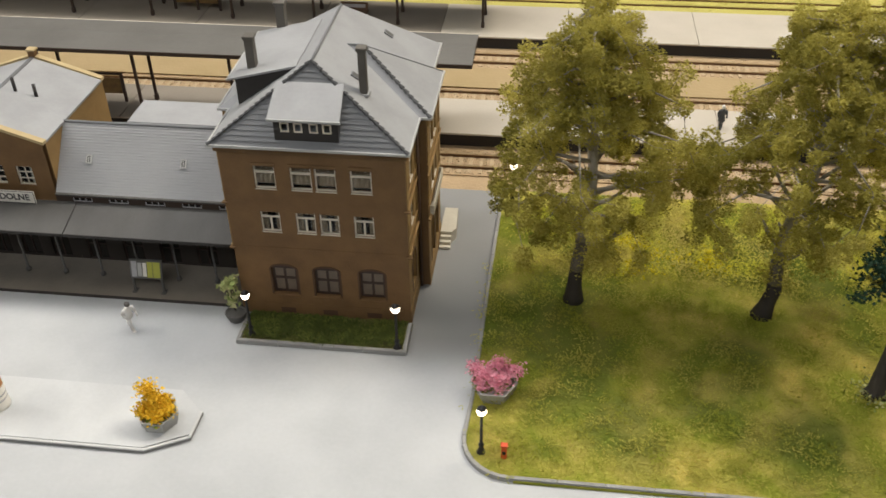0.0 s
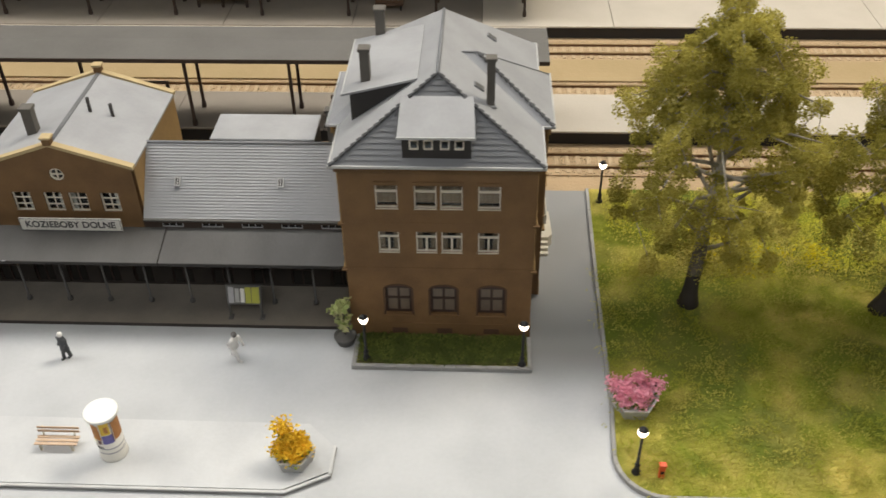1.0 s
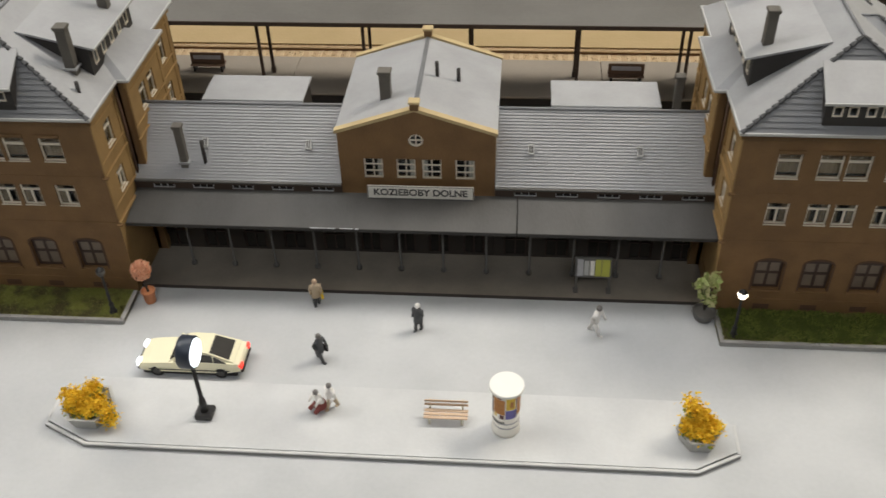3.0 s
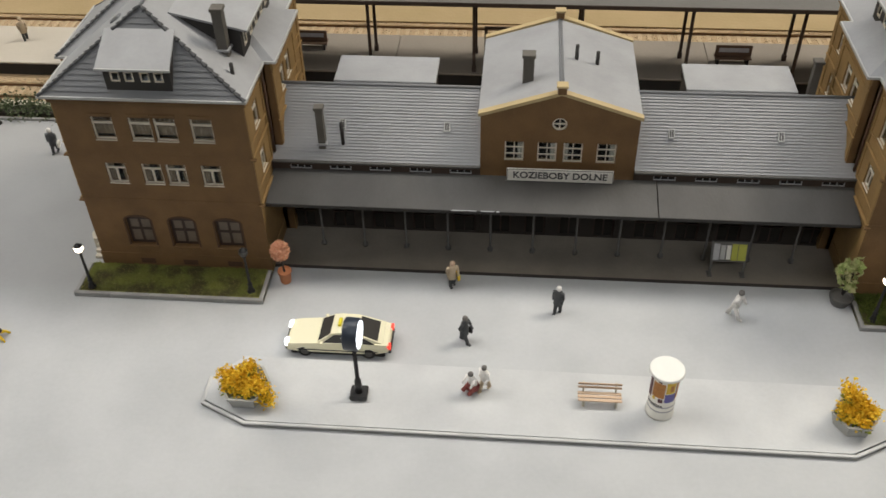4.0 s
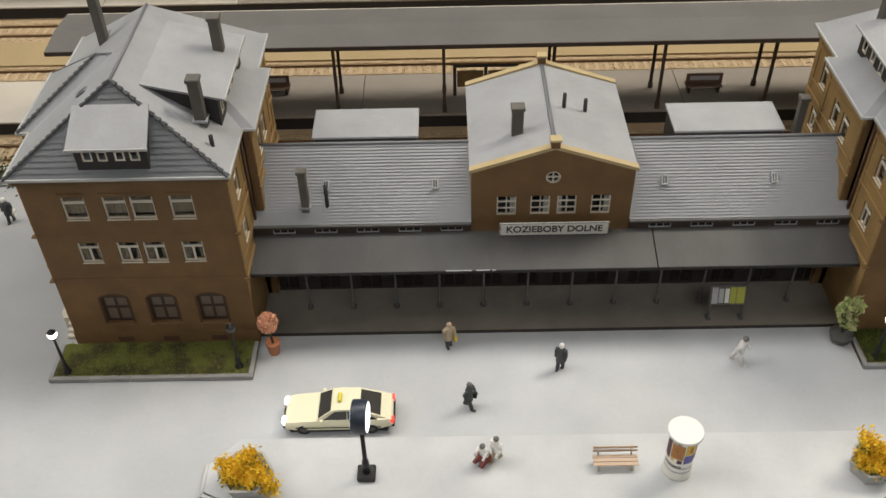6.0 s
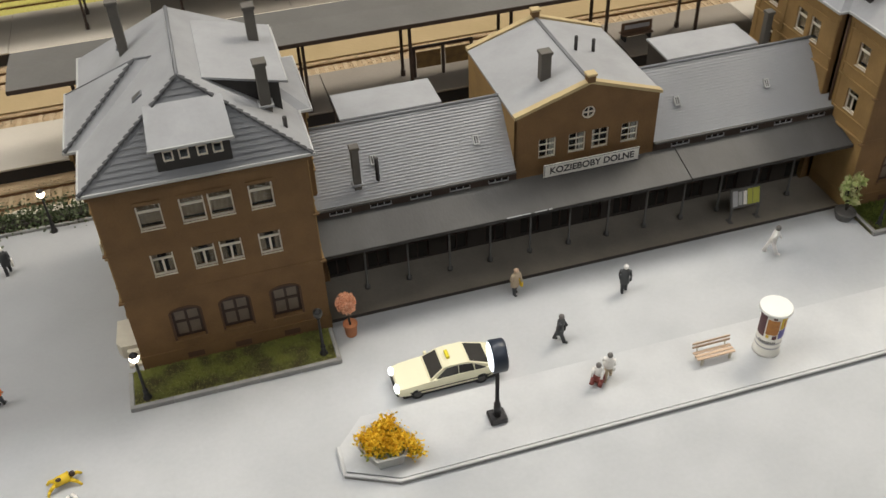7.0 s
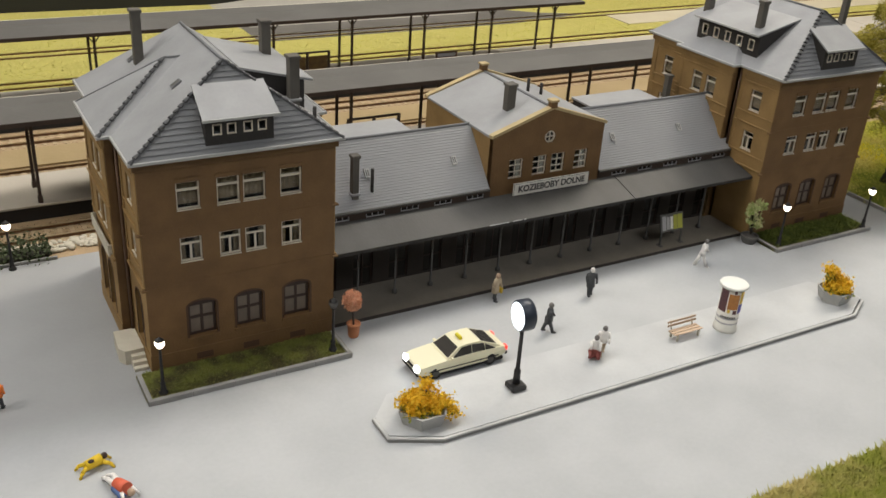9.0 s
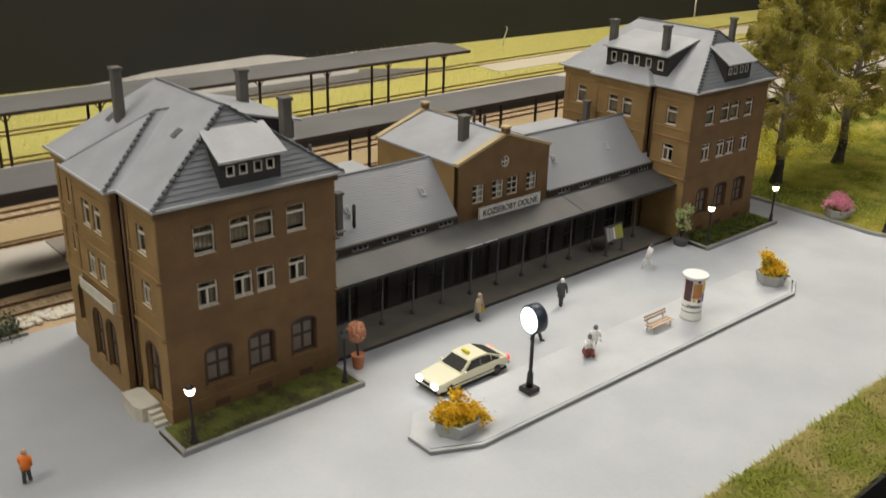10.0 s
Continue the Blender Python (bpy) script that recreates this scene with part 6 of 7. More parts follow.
def potted_bush(x, y):
    ob = thing("potted_shrub", x, y, 0, "cream and green leafy shrub in a low grey pot", "potted plant")
    ob.matrix_basis = ob.matrix_basis @ Matrix.Diagonal((0.8, 0.8, 0.9, 1))
    s = Shape()
    s.tube([(0, 0, 0, 0.6), (0, 0, 0.1, 0.66), (0, 0, 0.55, 0.84), (0, 0, 0.65, 0.84), (0, 0, 0.65, 0.72), (0, 0, 0.5, 0.68)], 16)
    part("pot", s, POSTGREY, ob, "round dark grey pot")
    rng = np.random.default_rng(21)
    s, pts = Shape(), []
    for k in range(12):
        a = rng.uniform(0, math.tau)
        tip = np.array([0.75 * math.cos(a) * rng.uniform(0.2, 1), 0.75 * math.sin(a) * rng.uniform(0.2, 1), rng.uniform(1.6, 3.9)])
        s.limb((0, 0, 0.7), tuple(tip), 0.05, 0.02, 5)
        pts.append(tip + rng.normal(0, 0.2, (22, 3)))
    part("stems", s, BARK_DARK, ob)
    pts = np.concatenate(pts)
    loose("leaves", pts, rng.uniform(0.35, 0.6, len(pts)), CREAM_LEAF, ob, rng=rng)
    return ob


def hydrant(x, y, z):
    ob = thing("hydrant_post", x, y, z, "small orange-red utility post on the lawn", "utility post")
    ob.matrix_basis = ob.matrix_basis @ Matrix.Scale(0.72, 4)
    part("post", Shape().box(-0.2, -0.16, 0, 0.2, 0.16, 1.25, 0.04), HYDRANT_RED, ob)
    part("cap", Shape().box(-0.26, -0.22, 1.252, 0.26, 0.22, 1.4, 0.05), HYDRANT_RED, ob)
    part("plate", Shape().box(-0.12, -0.175, 0.5, 0.12, -0.162, 0.8, 0.004), TYRE, ob)
    return ob


def figurine(x, y, turn, coat, legs, head, label, stoop=0.0, stride=0.25, skirt=False, bag=None, z=0.0, scale=1.0):
    """A tiny plain moulded figure, one mesh: legs, trunk, arms and a smooth head."""
    s = Shape()
    for side in (-1, 1):
        foot = (side * 0.12, side * stride, 0.05)
        s.limb((side * 0.1, 0, 0.95), foot, 0.14, 0.1, 6, 1)
        s.box(foot[0] - 0.08, foot[1] - 0.2, 0, foot[0] + 0.08, foot[1] + 0.09, 0.09, 0.02, 1)
    lean = -stoop
    s.tube([(0, 0, 0.62 if skirt else 0.85, 0.29, 0.24), (0, lean * 0.3, 1.15, 0.24, 0.19), (0, lean * 0.8, 1.5, 0.29, 0.2), (0, lean, 1.68, 0.13, 0.11)], 9)
    for side in (-1, 1):
        elbow = (side * 0.32, lean * 0.8 - side * stride * 0.5, 1.2)
        s.limb((side * 0.25, lean * 0.9, 1.56), elbow, 0.1, 0.085, 5)
        s.limb(elbow, (side * 0.28, elbow[1] - 0.18, 0.95), 0.08, 0.07, 5)
    s.ball(0, lean * 1.15, 1.84, 0.16, 0.17, 0.18, 2, 8, 6)
    if bag:
        s.box(0.28, -0.3, 0.5, 0.42, 0.2, 0.9, 0.04, 3)
    ob = solid("figurine", s, [coat, legs, head] + ([bag] if bag else []), label, "figurine", "figurines", at=(x, y, z))
    ob.rotation_euler.z = radians(turn)
    ob.scale = (scale,) * 3
    return ob


def kneeling(x, y, z, turn, top, legs, head, label):
    """A tiny squatting figure, one plain mesh."""
    s = Shape()
    s.ball(0, 0.05, 0.34, 0.4, 0.36, 0.32, 1, 10, 6)
    s.limb((-0.2, 0, 0.4), (-0.22, -0.5, 0.25), 0.15, 0.12, 6, 1)
    s.limb((0.2, 0, 0.4), (0.22, -0.5, 0.25), 0.15, 0.12, 6, 1)
    s.tube([(0, 0.08, 0.5, 0.27, 0.22), (0, 0.0, 0.85, 0.27, 0.2), (0, -0.06, 1.12, 0.26, 0.17), (0, -0.08, 1.24, 0.12, 0.1)], 9)
    for side in (-1, 1):
        s.limb((side * 0.26, -0.05, 1.08), (side * 0.26, -0.42, 0.72), 0.09, 0.07, 5)
    s.ball(0, -0.12, 1.4, 0.15, 0.16, 0.17, 2, 8, 6)
    ob = solid("figurine", s, [top, legs, head], label, "figurine", "figurines", at=(x, y, z))
    ob.rotation_euler.z = radians(turn)
    return ob


def sprawled(x, y, turn, label):
    """A low yellow moulded figure with its limbs spread, one plain mesh."""
    s = Shape()
    s.limb((-0.5, 0, 0.42), (0.45, 0.05, 0.5), 0.3, 0.34, 9, 0)
    for px, py in ((-1.05, -0.35), (-0.95, 0.4), (0.95, -0.42), (1.1, 0.3)):
        s.limb((px * 0.45, py * 0.4, 0.42), (px * 0.8, py, 0.3), 0.15, 0.11, 6, 0)
        s.limb((px * 0.8, py, 0.3), (px, py * 1.25, 0.0), 0.11, 0.08, 6, 0)
    s.ball(0.62, 0.02, 0.66, 0.2, 0.19, 0.2, 1, 8, 6)
    s.ball(-0.2, -0.1, 0.7, 0.2, 0.15, 0.1, 1, 8, 5)
    ob = solid("figurine", s, [YELLOW, BROWN_FRAME], label, "figurine", "figurines", at=(x, y, 0))
    ob.rotation_euler.z = radians(turn)
    ob.scale = (0.8,) * 3
    return ob


def reclining(x, y, turn, label):
    """A low moulded figure lying with stretched pale legs, one plain mesh; its head points along x."""
    s = Shape()
    s.limb((-0.35, 0, 0.34), (0.55, 0, 0.5), 0.32, 0.36, 9, 0)
    s.limb((-0.3, 0.2, 0.22), (0.6, 0.3, 0.2), 0.2, 0.2, 7, 1)
    s.limb((-0.3, -0.2, 0.22), (0.6, -0.3, 0.2), 0.2, 0.2, 7, 1)
    for side in (-1, 1):
        s.limb((-0.4, side * 0.12, 0.3), (-0.95, side * 0.2, 0.42), 0.16, 0.12, 7, 2)
        s.limb((-0.95, side * 0.2, 0.42), (-1.45, side * 0.12, 0.1), 0.12, 0.1, 7, 2)
        s.limb((0.5, side * 0.3, 0.45), (0.95, side * 0.45, 0.08), 0.1, 0.08, 6, 2)
    s.ball(0.9, 0, 0.5, 0.22, 0.2, 0.21, 3, 8, 6)
    ob = solid("figurine", s, [RED, BLUE, COAT_WHITE, SKIN], label, "figurine", "figurines", at=(x, y, 0))
    ob.rotation_euler.z = radians(turn)
    ob.scale = (0.88,) * 3
    return ob


# ---- plants ----


def birch(x, y, height, spread, seed, label, lean=(0, 0), leaves=60000, low=0.3):
    """A tall loose-crowned tree: tapered trunk, limbs and many small leaves in drooping clumps."""
    ob = thing("park_tree", x, y, LAWN_TOP - 0.1, label, "tree", "park trees")
    rng = np.random.default_rng(seed)
    s, middle, dark = Shape(), Shape(), Shape()
    pts = [np.array([0, 0, 0.0])]
    n = 9
    for k in range(1, n + 1):
        t = k / n
        pts.append(np.array([lean[0] * t + rng.normal(0, 0.12), lean[1] * t + rng.normal(0, 0.12), height * 0.9 * t]))
    rad = lambda t: 0.42 * (1 - t) ** 0.8 + 0.05  # noqa: E731
    fine = [np.array([np.interp(v, range(n + 1), [p[i] for p in pts]) for i in range(3)]) for v in np.linspace(0, n, 4 * n + 1)]
    ring = [(*p, rad(k / (4 * n)) * (1.0 + 0.45 * max(0.0, 1 - k / 2.5)) * rng.uniform(0.96, 1.04)) for k, p in enumerate(fine)]
    dark.tube(ring[:6], 11)
    middle.tube(ring[5:10], 11)
    s.tube(ring[9:], 11)
    tips = []
    # a few bare pale limbs forking off below the crown
    for k in range(6):
        base = np.array([np.interp(v, range(n + 1), [p[i] for p in pts]) for v in [n * (0.22 + 0.05 * k)] for i in range(3)])
        a, reach = 0.3 + k * 2.05 + rng.normal(0, 0.2), rng.uniform(2.0, 3.2)
        elbow = base + [0.45 * reach * math.cos(a), 0.3 * reach * math.sin(a), rng.uniform(0.25, 0.9)]
        tip = base + [reach * math.cos(a), 0.6 * reach * math.sin(a), rng.uniform(0.9, 2.2)]
        s.limb(base, elbow, 0.17, 0.12, 7)
        s.limb(elbow, tip, 0.12, 0.05, 6)
        s.limb(elbow, elbow + (tip - elbow) * 0.6 + [0, 0, rng.uniform(-0.7, 1.2)], 0.07, 0.025, 5)
        tips += [(tip + [0, 0, -0.5], 0.6), (tip + [0.5 * math.cos(a), 0, -1.2], 0.5)]
    outline = ([low, 0.45, 0.6, 0.75, 0.9, 1.0], [0.9, 1.06, 0.98, 0.76, 0.5, 0.34])
    for k in range(46):
        t = low + (0.98 - low) * ((k + rng.uniform(0, 1)) / 46) ** 0.9
        base = np.array([np.interp(t * n, range(n + 1), [p[i] for p in pts]) for i in range(3)])
        a = k * 2.4 + rng.normal(0, 0.3)
        reach = spread * np.interp(t, *outline) * rng.uniform(0.68, 1.06)
        if t < 0.5 and math.sin(a) < -0.4:
            reach *= 0.55
        rise = reach * rng.uniform(0.1, 0.55) * (0.35 + t)
        mid = base + [0.55 * reach * math.cos(a), 0.55 * reach * math.sin(a), rise * 0.9]
        tip = base + [reach * math.cos(a + 0.2), reach * math.sin(a + 0.2), rise * rng.uniform(0.1, 0.8)]
        s.limb(base, mid, 0.21 * (1.15 - t), 0.09, 6)
        s.limb(mid, tip, 0.08, 0.025, 5)
        tips += [(mid + [0, 0, 0.25], 0.8), (tip, 1.0), ((mid + tip) / 2 + rng.normal(0, 0.4, 3), 1.0)]
        if t > 0.55:
            tips.append(((base + mid) / 2 + [0, 0, 0.4], 0.8))
        for _ in range(2):
            twig = tip + rng.normal(0, 0.8, 3) + [0, 0, -0.7]
            s.limb(tip, twig, 0.035, 0.015, 4)
            tips += [(twig, 0.9), (twig + [*rng.normal(0, 0.25, 2), -0.9], 0.7)]
    part("trunk_foot", dark, BARK_DARK, ob, "dark rough trunk foot")
    part("trunk", middle, BARK_MID, ob, "grey-brown lower trunk")
    part("branchwork", s, BARK, ob, "pale grey birch limbs")
    each = leaves / sum(w for _, w in tips)
    cloud = []
    for c, w in tips:
        r = rng.uniform(0.45, 0.78)
        m = int(each * w * rng.uniform(0.7, 1.3))
        d = rng.normal(0, 1, (m, 3))
        d *= (rng.uniform(0.35, 1, m) ** 0.4 / np.linalg.norm(d, axis=1))[:, None] * rng.uniform(0.7, 1.15, (m, 1))
        cloud.append(c + d * [r, r, r * 0.8] - [0, 0, 1] * (rng.exponential(0.18, (m, 1)) * r))
    cloud = np.concatenate(cloud)
    out = np.hypot(cloud[:, 0] - 0.3 * lean[0], cloud[:, 1] - 0.3 * lean[1])
    cloud = cloud[(cloud[:, 2] > 9.5) | ((cloud[:, 2] > 3.8) & (out > 1.5))]
    sprout = rng.normal(0, 1, (900, 3)) * [0.5, 0.4, 0.55] + [0.25, 0.1, 3.3]
    cloud = np.concatenate([cloud, sprout])
    loose("crown", cloud, rng.uniform(0.09, 0.21, len(cloud)), LEAF, ob, "loose crown of olive-green leaves", rng=rng)
    return ob


def conifer(x, y, height, seed):
    ob = thing("conifer_tree", x, y, LAWN_TOP - 0.1, "dark blue-green conifer with a bare lower trunk on the lawn", "tree", "park trees")
    rng = np.random.default_rng(seed)
    s = Shape()
    s.tube([(0, 0, 0, 0.75), (0, 0, 0.4, 0.5), (0.1, 0, 3, 0.4), (0.2, 0, height * 0.6, 0.3), (0.2, 0, height, 0.05)], 9)
    cloud = []
    for k in range(70):
        t = rng.uniform(0.35, 1)
        a, reach = k * 2.4, 4.2 * (1.08 - t) * rng.uniform(0.7, 1.1) + 0.3
        z = height * t
        tip = np.array([0.2 + reach * math.cos(a), reach * math.sin(a), z - 0.25 * reach])
        s.limb((0.2, 0, z), tip, 0.07, 0.02, 4)
        u = rng.uniform(0.1, 1, (170, 1))
        cloud.append(np.array([0.2, 0, z]) * (1 - u) + tip * u + rng.normal(0, 0.24, (170, 3)))
    part("trunk", s, BARK_DARK, ob)
    loose("needles", np.concatenate(cloud), rng.uniform(0.15, 0.36, 170 * 70), CONIFER, ob, rng=rng)
    moss = rng.normal(0, 1, (260, 3)) * [0.6, 0.6, 0.12] + [0, 0, 0.25]
    loose("moss_ring", moss, rng.uniform(0.15, 0.3, 260), CREAM_LEAF, ob, rng=rng)
    return ob


def in_lawn(p):
    """Inside the lawn's rounded outline."""
    x, y = p[:, 0], p[:, 1]
    r, cx, cy = 2.5, 33.8, -11.9
    corner = (x < cx) & (y < cy) & ((x - cx) ** 2 + (y - cy) ** 2 > r * r)
    return (x > np.interp(y, [-11.9, -8.4, 1.3, 6.9, 12.2], [31.3, 31.5, 31.55, 31.65, 31.75])) & (y > -14.4) & (y < 12.1) & ~corner


def in_meadow(p):
    """On the meadow, clear of the backdrop, the dark strip, the bare heap and the concrete pad."""
    x, y = p[:, 0], p[:, 1]
    dark_strip = (x > 0.5) & (x < 36 + np.clip(y - 58.7, 0, 2) * 6.5) & (x < 50 - np.clip(y - 61, 0, 9) * 2) & (y > 58.7) & (y < 67)
    heap = (x > 1.5) & (x < 34.5) & (y > 66)
    pad = (x > 52) & (y > 54) & (y < 59.5)
    return (y < BACK(x) - 0.2) & ~dark_strip & ~heap & ~pad


def grass_field(name, x0, y0, x1, y1, count, z, low, high, material, label, test=None, seed=1):
    rng = np.random.default_rng(seed)
    p = np.stack([rng.uniform(x0, x1, count), rng.uniform(y0, y1, count), np.full(count, z)], 1)
    if test is not None:
        p = p[test(p)]
    ob = loose(name, p, rng.uniform(low, high, len(p)), material, None, label, "grass", blades=True, rng=rng)
    return ob


def weed_clumps(spots, material, label, name, seed, size=0.5, count=120, blades=False):
    rng = np.random.default_rng(seed)
    pts = np.concatenate([np.array([x, y, z]) + np.abs(rng.normal(0, 1, (count, 3))) * [0, 0, size * 0.6] + rng.normal(0, 1, (count, 3)) * [size, size, 0] for x, y, z in spots])
    return loose(name, pts, rng.uniform(0.1, 0.24, len(pts)), material, None, label, "plants", blades=blades, rng=rng)

# ---- put together ----
CLOCK_TURN = -4.0
setting()
tracks()
tower(21.95, -1, "three-storey brown brick station tower beside the park lawn", [(24.65, -0.6, 13.6, 16.95, 0.42), (18.03, 1.0, 13.7, 16.65, 0.5), (18.3, 6.5, 13.4, 16.4, 0.55)], [])
tower(-21.85, 1, "three-storey brown brick station tower beside the open street", [(-17.98, -0.5, 13.0, 16.0, 0.55), (-24.45, 6.3, 13.4, 17.2, 0.5), (-17.75, 4.5, 13.4, 16.65, 0.55)], [(-17.3, -1.85, 12.4, 13.5)])
hall()
wing(-1)
wing(1)
annex(-13.6, -7.35)
annex(7.55, 14.0)
awning()
platform_canopy(17.0, 22.5, 7.7, -33.1, 28.9, [-29.3 + 7.83 * k for k in range(8)], (18.75, 21.6), "long grey felt platform canopy on dark timber posts behind the station")
platform_canopy(38.0, 44.2, 7.7, -60.0, 31.2, [-54.1 + 8.2 * k for k in range(11)], (38.9, 42.0), "far grey felt platform canopy on dark timber posts")

# white marker post far off in the meadow
solid("marker_post", Shape().limb((0, 0, -0.05), (0, 0, 4.2), 0.17, 0.15, 8), WHITE, "thin white marker post in the far meadow", "post", at=(124, 71, 0))

# low dark fence with a few pale boards along the back edge
fence = thing("back_fence", 31.5, 73.6, 0, "low black paling fence with a few pale boards", "fence")
rng = random.Random(83)
post, paling, pale = Shape().box(-0.09, -0.09, -0.05, 0.09, 0.09, 1.7, 0.02).mesh("post", DARK_WOOD), Shape().box(-0.13, -0.05, 0.1, 0.13, 0.03, 1.35, 0.01).mesh("paling", DARK), Shape().box(-0.11, -0.05, 0.1, 0.11, 0.03, 1.15, 0.01).mesh("pale_board", WHITE)
for k in range(11):
    part("post", post, None, fence, at=(k * 1.8, 0, 0))
for k in range(60):
    x = 0.3 + 0.3 * k
    if abs(x / 1.8 - round(x / 1.8)) > 0.14 and (k > 14 or k % 3 == 0):
        light = k > 18 and rng.random() < 0.2
        part("pale_board" if light else "paling", pale if light else paling, None, fence, at=(x, -0.14, rng.uniform(-0.12, 0.1)))
for z in (0.45, 1.15):
    part("rail", Shape().box(-0.2, -0.108, z, 18.2, -0.092, z + 0.14), DARK, fence)
# white crooked post farther along the meadow
s = Shape()
s.tube([(0, 0, -0.05, 0.12), (0.1, 0, 1.2, 0.11), (0.5, 0, 2.0, 0.1), (0.75, 0, 2.6, 0.1), (0.6, 0, 3.0, 0.09), (0.3, 0, 3.1, 0.08)], 8)
solid("hooked_post", s, WHITE, "short crooked white post in the far meadow", "post", at=(68.3, 70, 0))

# traffic island with its kerb
isle = thing("traffic_island", 0, 0, 0, "pale paved traffic island with a grey kerb in the square", "traffic island")
outline = [(-18.0, -13.3), (-15.5, -14.5), (14.55, -14.55), (16.7, -13.4), (16.75, -11.7), (15.3, -10.25), (-16.6, -10.15), (-18.0, -11.7)]
s = Shape()
mid = Vector((0, -12.3))
s.slab([(x, y, 0.25) for x, y in outline], 0.3)
part("paving", s, ISLAND, isle)
loop = [(x * 1.01, y + (-0.21 if y < -12.3 else 0.02)) for x, y in outline]
kerb_run(isle, [loop[7]] + loop[:5], 0.17, 0.265, 5.0, capped=True)

# front gardens
for cx, name in ((21.95, "right"), (-21.85, "left")):
    garden = thing("front_garden", cx, 0, 0, "small kerbed grass bed before the station tower", "garden bed", "front gardens")
    x0, x1 = (-4.95, 5.3) if cx > 0 else (-6.1, 5.2)
    part("soil", Shape().box(x0, -5.68, -0.1, x1, -3.17, 0.2), SOIL, garden)
    kerb_run(garden, [(x0, -3.25), (x0, -5.92), (x1, -5.92), (x1, -3.25)], 0.25, 0.3, 2.4)
    grass_field("garden_grass", cx + x0 + 0.3, -5.62, cx + x1 - 0.3, -3.2, 14000, 0.18, 0.1, 0.26, GARDEN, "mossy dark green grass in the garden bed", seed=int(abs(cx)))

tuft_rng = np.random.default_rng(90)
spots = np.stack([tuft_rng.uniform(17.4, 26.8, 130), tuft_rng.uniform(-5.4, -3.3, 130), np.full(130, 0.18)], 1)
clump = np.concatenate([p + tuft_rng.normal(0, 1, (70, 3)) * [0.26, 0.2, 0] for p in spots])
clump = clump[(clump[:, 1] > -5.62) & (clump[:, 1] < -3.15) & (clump[:, 0] > 17.3) & (clump[:, 0] < 26.9)]
loose("garden_tufts", clump, tuft_rng.uniform(0.2, 0.5, len(clump)), GARDEN_TUFT, None, "uneven dark green tufts in the garden bed", "plants", blades=True, rng=tuft_rng)

# lawn edge and grass
edge = thing("lawn_kerb", 0, 0, 0, "thin grey kerb round the park lawn", "kerb")
arc = [(33.8 - 2.65 * math.cos(a), -11.9 - 2.65 * math.sin(a)) for a in [math.pi / 2 * k / 7 for k in range(8)]]
kerb_run(edge, [(31.6, 12.2), (31.5, 6.9), (31.4, 1.3), (31.35, -8.4), (31.15, -11.9)] + arc[1:] + [(70, -14.6)], 0.22, 0.3, 2.4)
s = Shape()
n = 10
fan = [(33.8 - 2.5 * math.cos(math.pi / 2 * k / n), -11.9 - 2.5 * math.sin(math.pi / 2 * k / n), 0.2) for k in range(n + 1)]
s.slab(fan + [(200, -14.4, 0.2), (200, 12.2, 0.2), (31.75, 12.2, 0.2), (31.65, 6.9, 0.2), (31.55, 1.3, 0.2), (31.5, -8.4, 0.2)], 0.3)
solid("lawn", s, LAWN_SOIL, "mossy olive-green park lawn", "lawn", kind="structure")
grass_field("lawn_grass", 30.9, -14.7, 64, 12.2, 330000, 0.17, 0.07, 0.18, GRASS, "short olive and straw-coloured static grass on the lawn", in_lawn, 11)
tuft_rng = np.random.default_rng(77)
spots = np.stack([tuft_rng.uniform(31.5, 62, 700), tuft_rng.uniform(-14.2, 3.5, 700), np.full(700, 0.17)], 1)
weed_clumps([tuple(p) for p in spots[in_lawn(spots)]], TUFT, "low straw-coloured tufts scattered over the lawn", "grass_tufts", 78, 0.36, 40, True)
grass_field("far_lawn_grass", 64, -14.5, 100, 11.3, 30000, 0.17, 0.2, 0.45, GRASS, "short olive static grass on the far lawn", None, 12)
grass_field("verge_grass", -40, -28.95, 75, -24.55, 130000, 0.08, 0.2, 0.45, VERGE, "rough olive grass verge along the layout's edge", None, 13)
grass_field("meadow_grass", -60, 45.1, 120, 79.5, 110000, -0.05, 0.12, 0.34, island_mat("meadow_fibres", (0.51, 0.47, 0.10), (0.40, 0.385, 0.07), 0.9, (0.64, 0.55, 0.22), 8.0), "long yellow-green meadow grass", in_meadow, 14)
rng = np.random.default_rng(30)
weed_clumps([(x, y, 0.25) for x, y in zip(rng.uniform(33, 62, 220), rng.uniform(2.5, 11, 220))], island_mat("bright_weeds", (0.60, 0.55, 0.06), (0.42, 0.43, 0.045), 0.8, (0.52, 0.44, 0.12), 3.0, 0.4), "soft yellow-green weeds along the back of the lawn", "weeds", 31, 0.6, 150, True)
weed_clumps([(x, y, 0.4) for x, y in zip(rng.uniform(38.5, 46.5, 16), rng.uniform(3.0, 6.5, 16))], island_mat("wild_flowers", (0.90, 0.74, 0.03), (0.70, 0.60, 0.04), 0.8, None, 6.0, 0.4), "bright yellow wild flowers between the trees", "wild_flowers", 32, 0.45, 70)

birch(36.9, 0.1, 20.5, 5.5, 101, "tall olive birch on the lawn beside the path", (0.6, 0.5), 125000, 0.34)
birch(48.24, -0.2, 21.0, 6.0, 202, "tall olive birch in the middle of the lawn", (1.6, 0.3), 130000, 0.35)
conifer(53.4, -6.5, 20.5, 404)

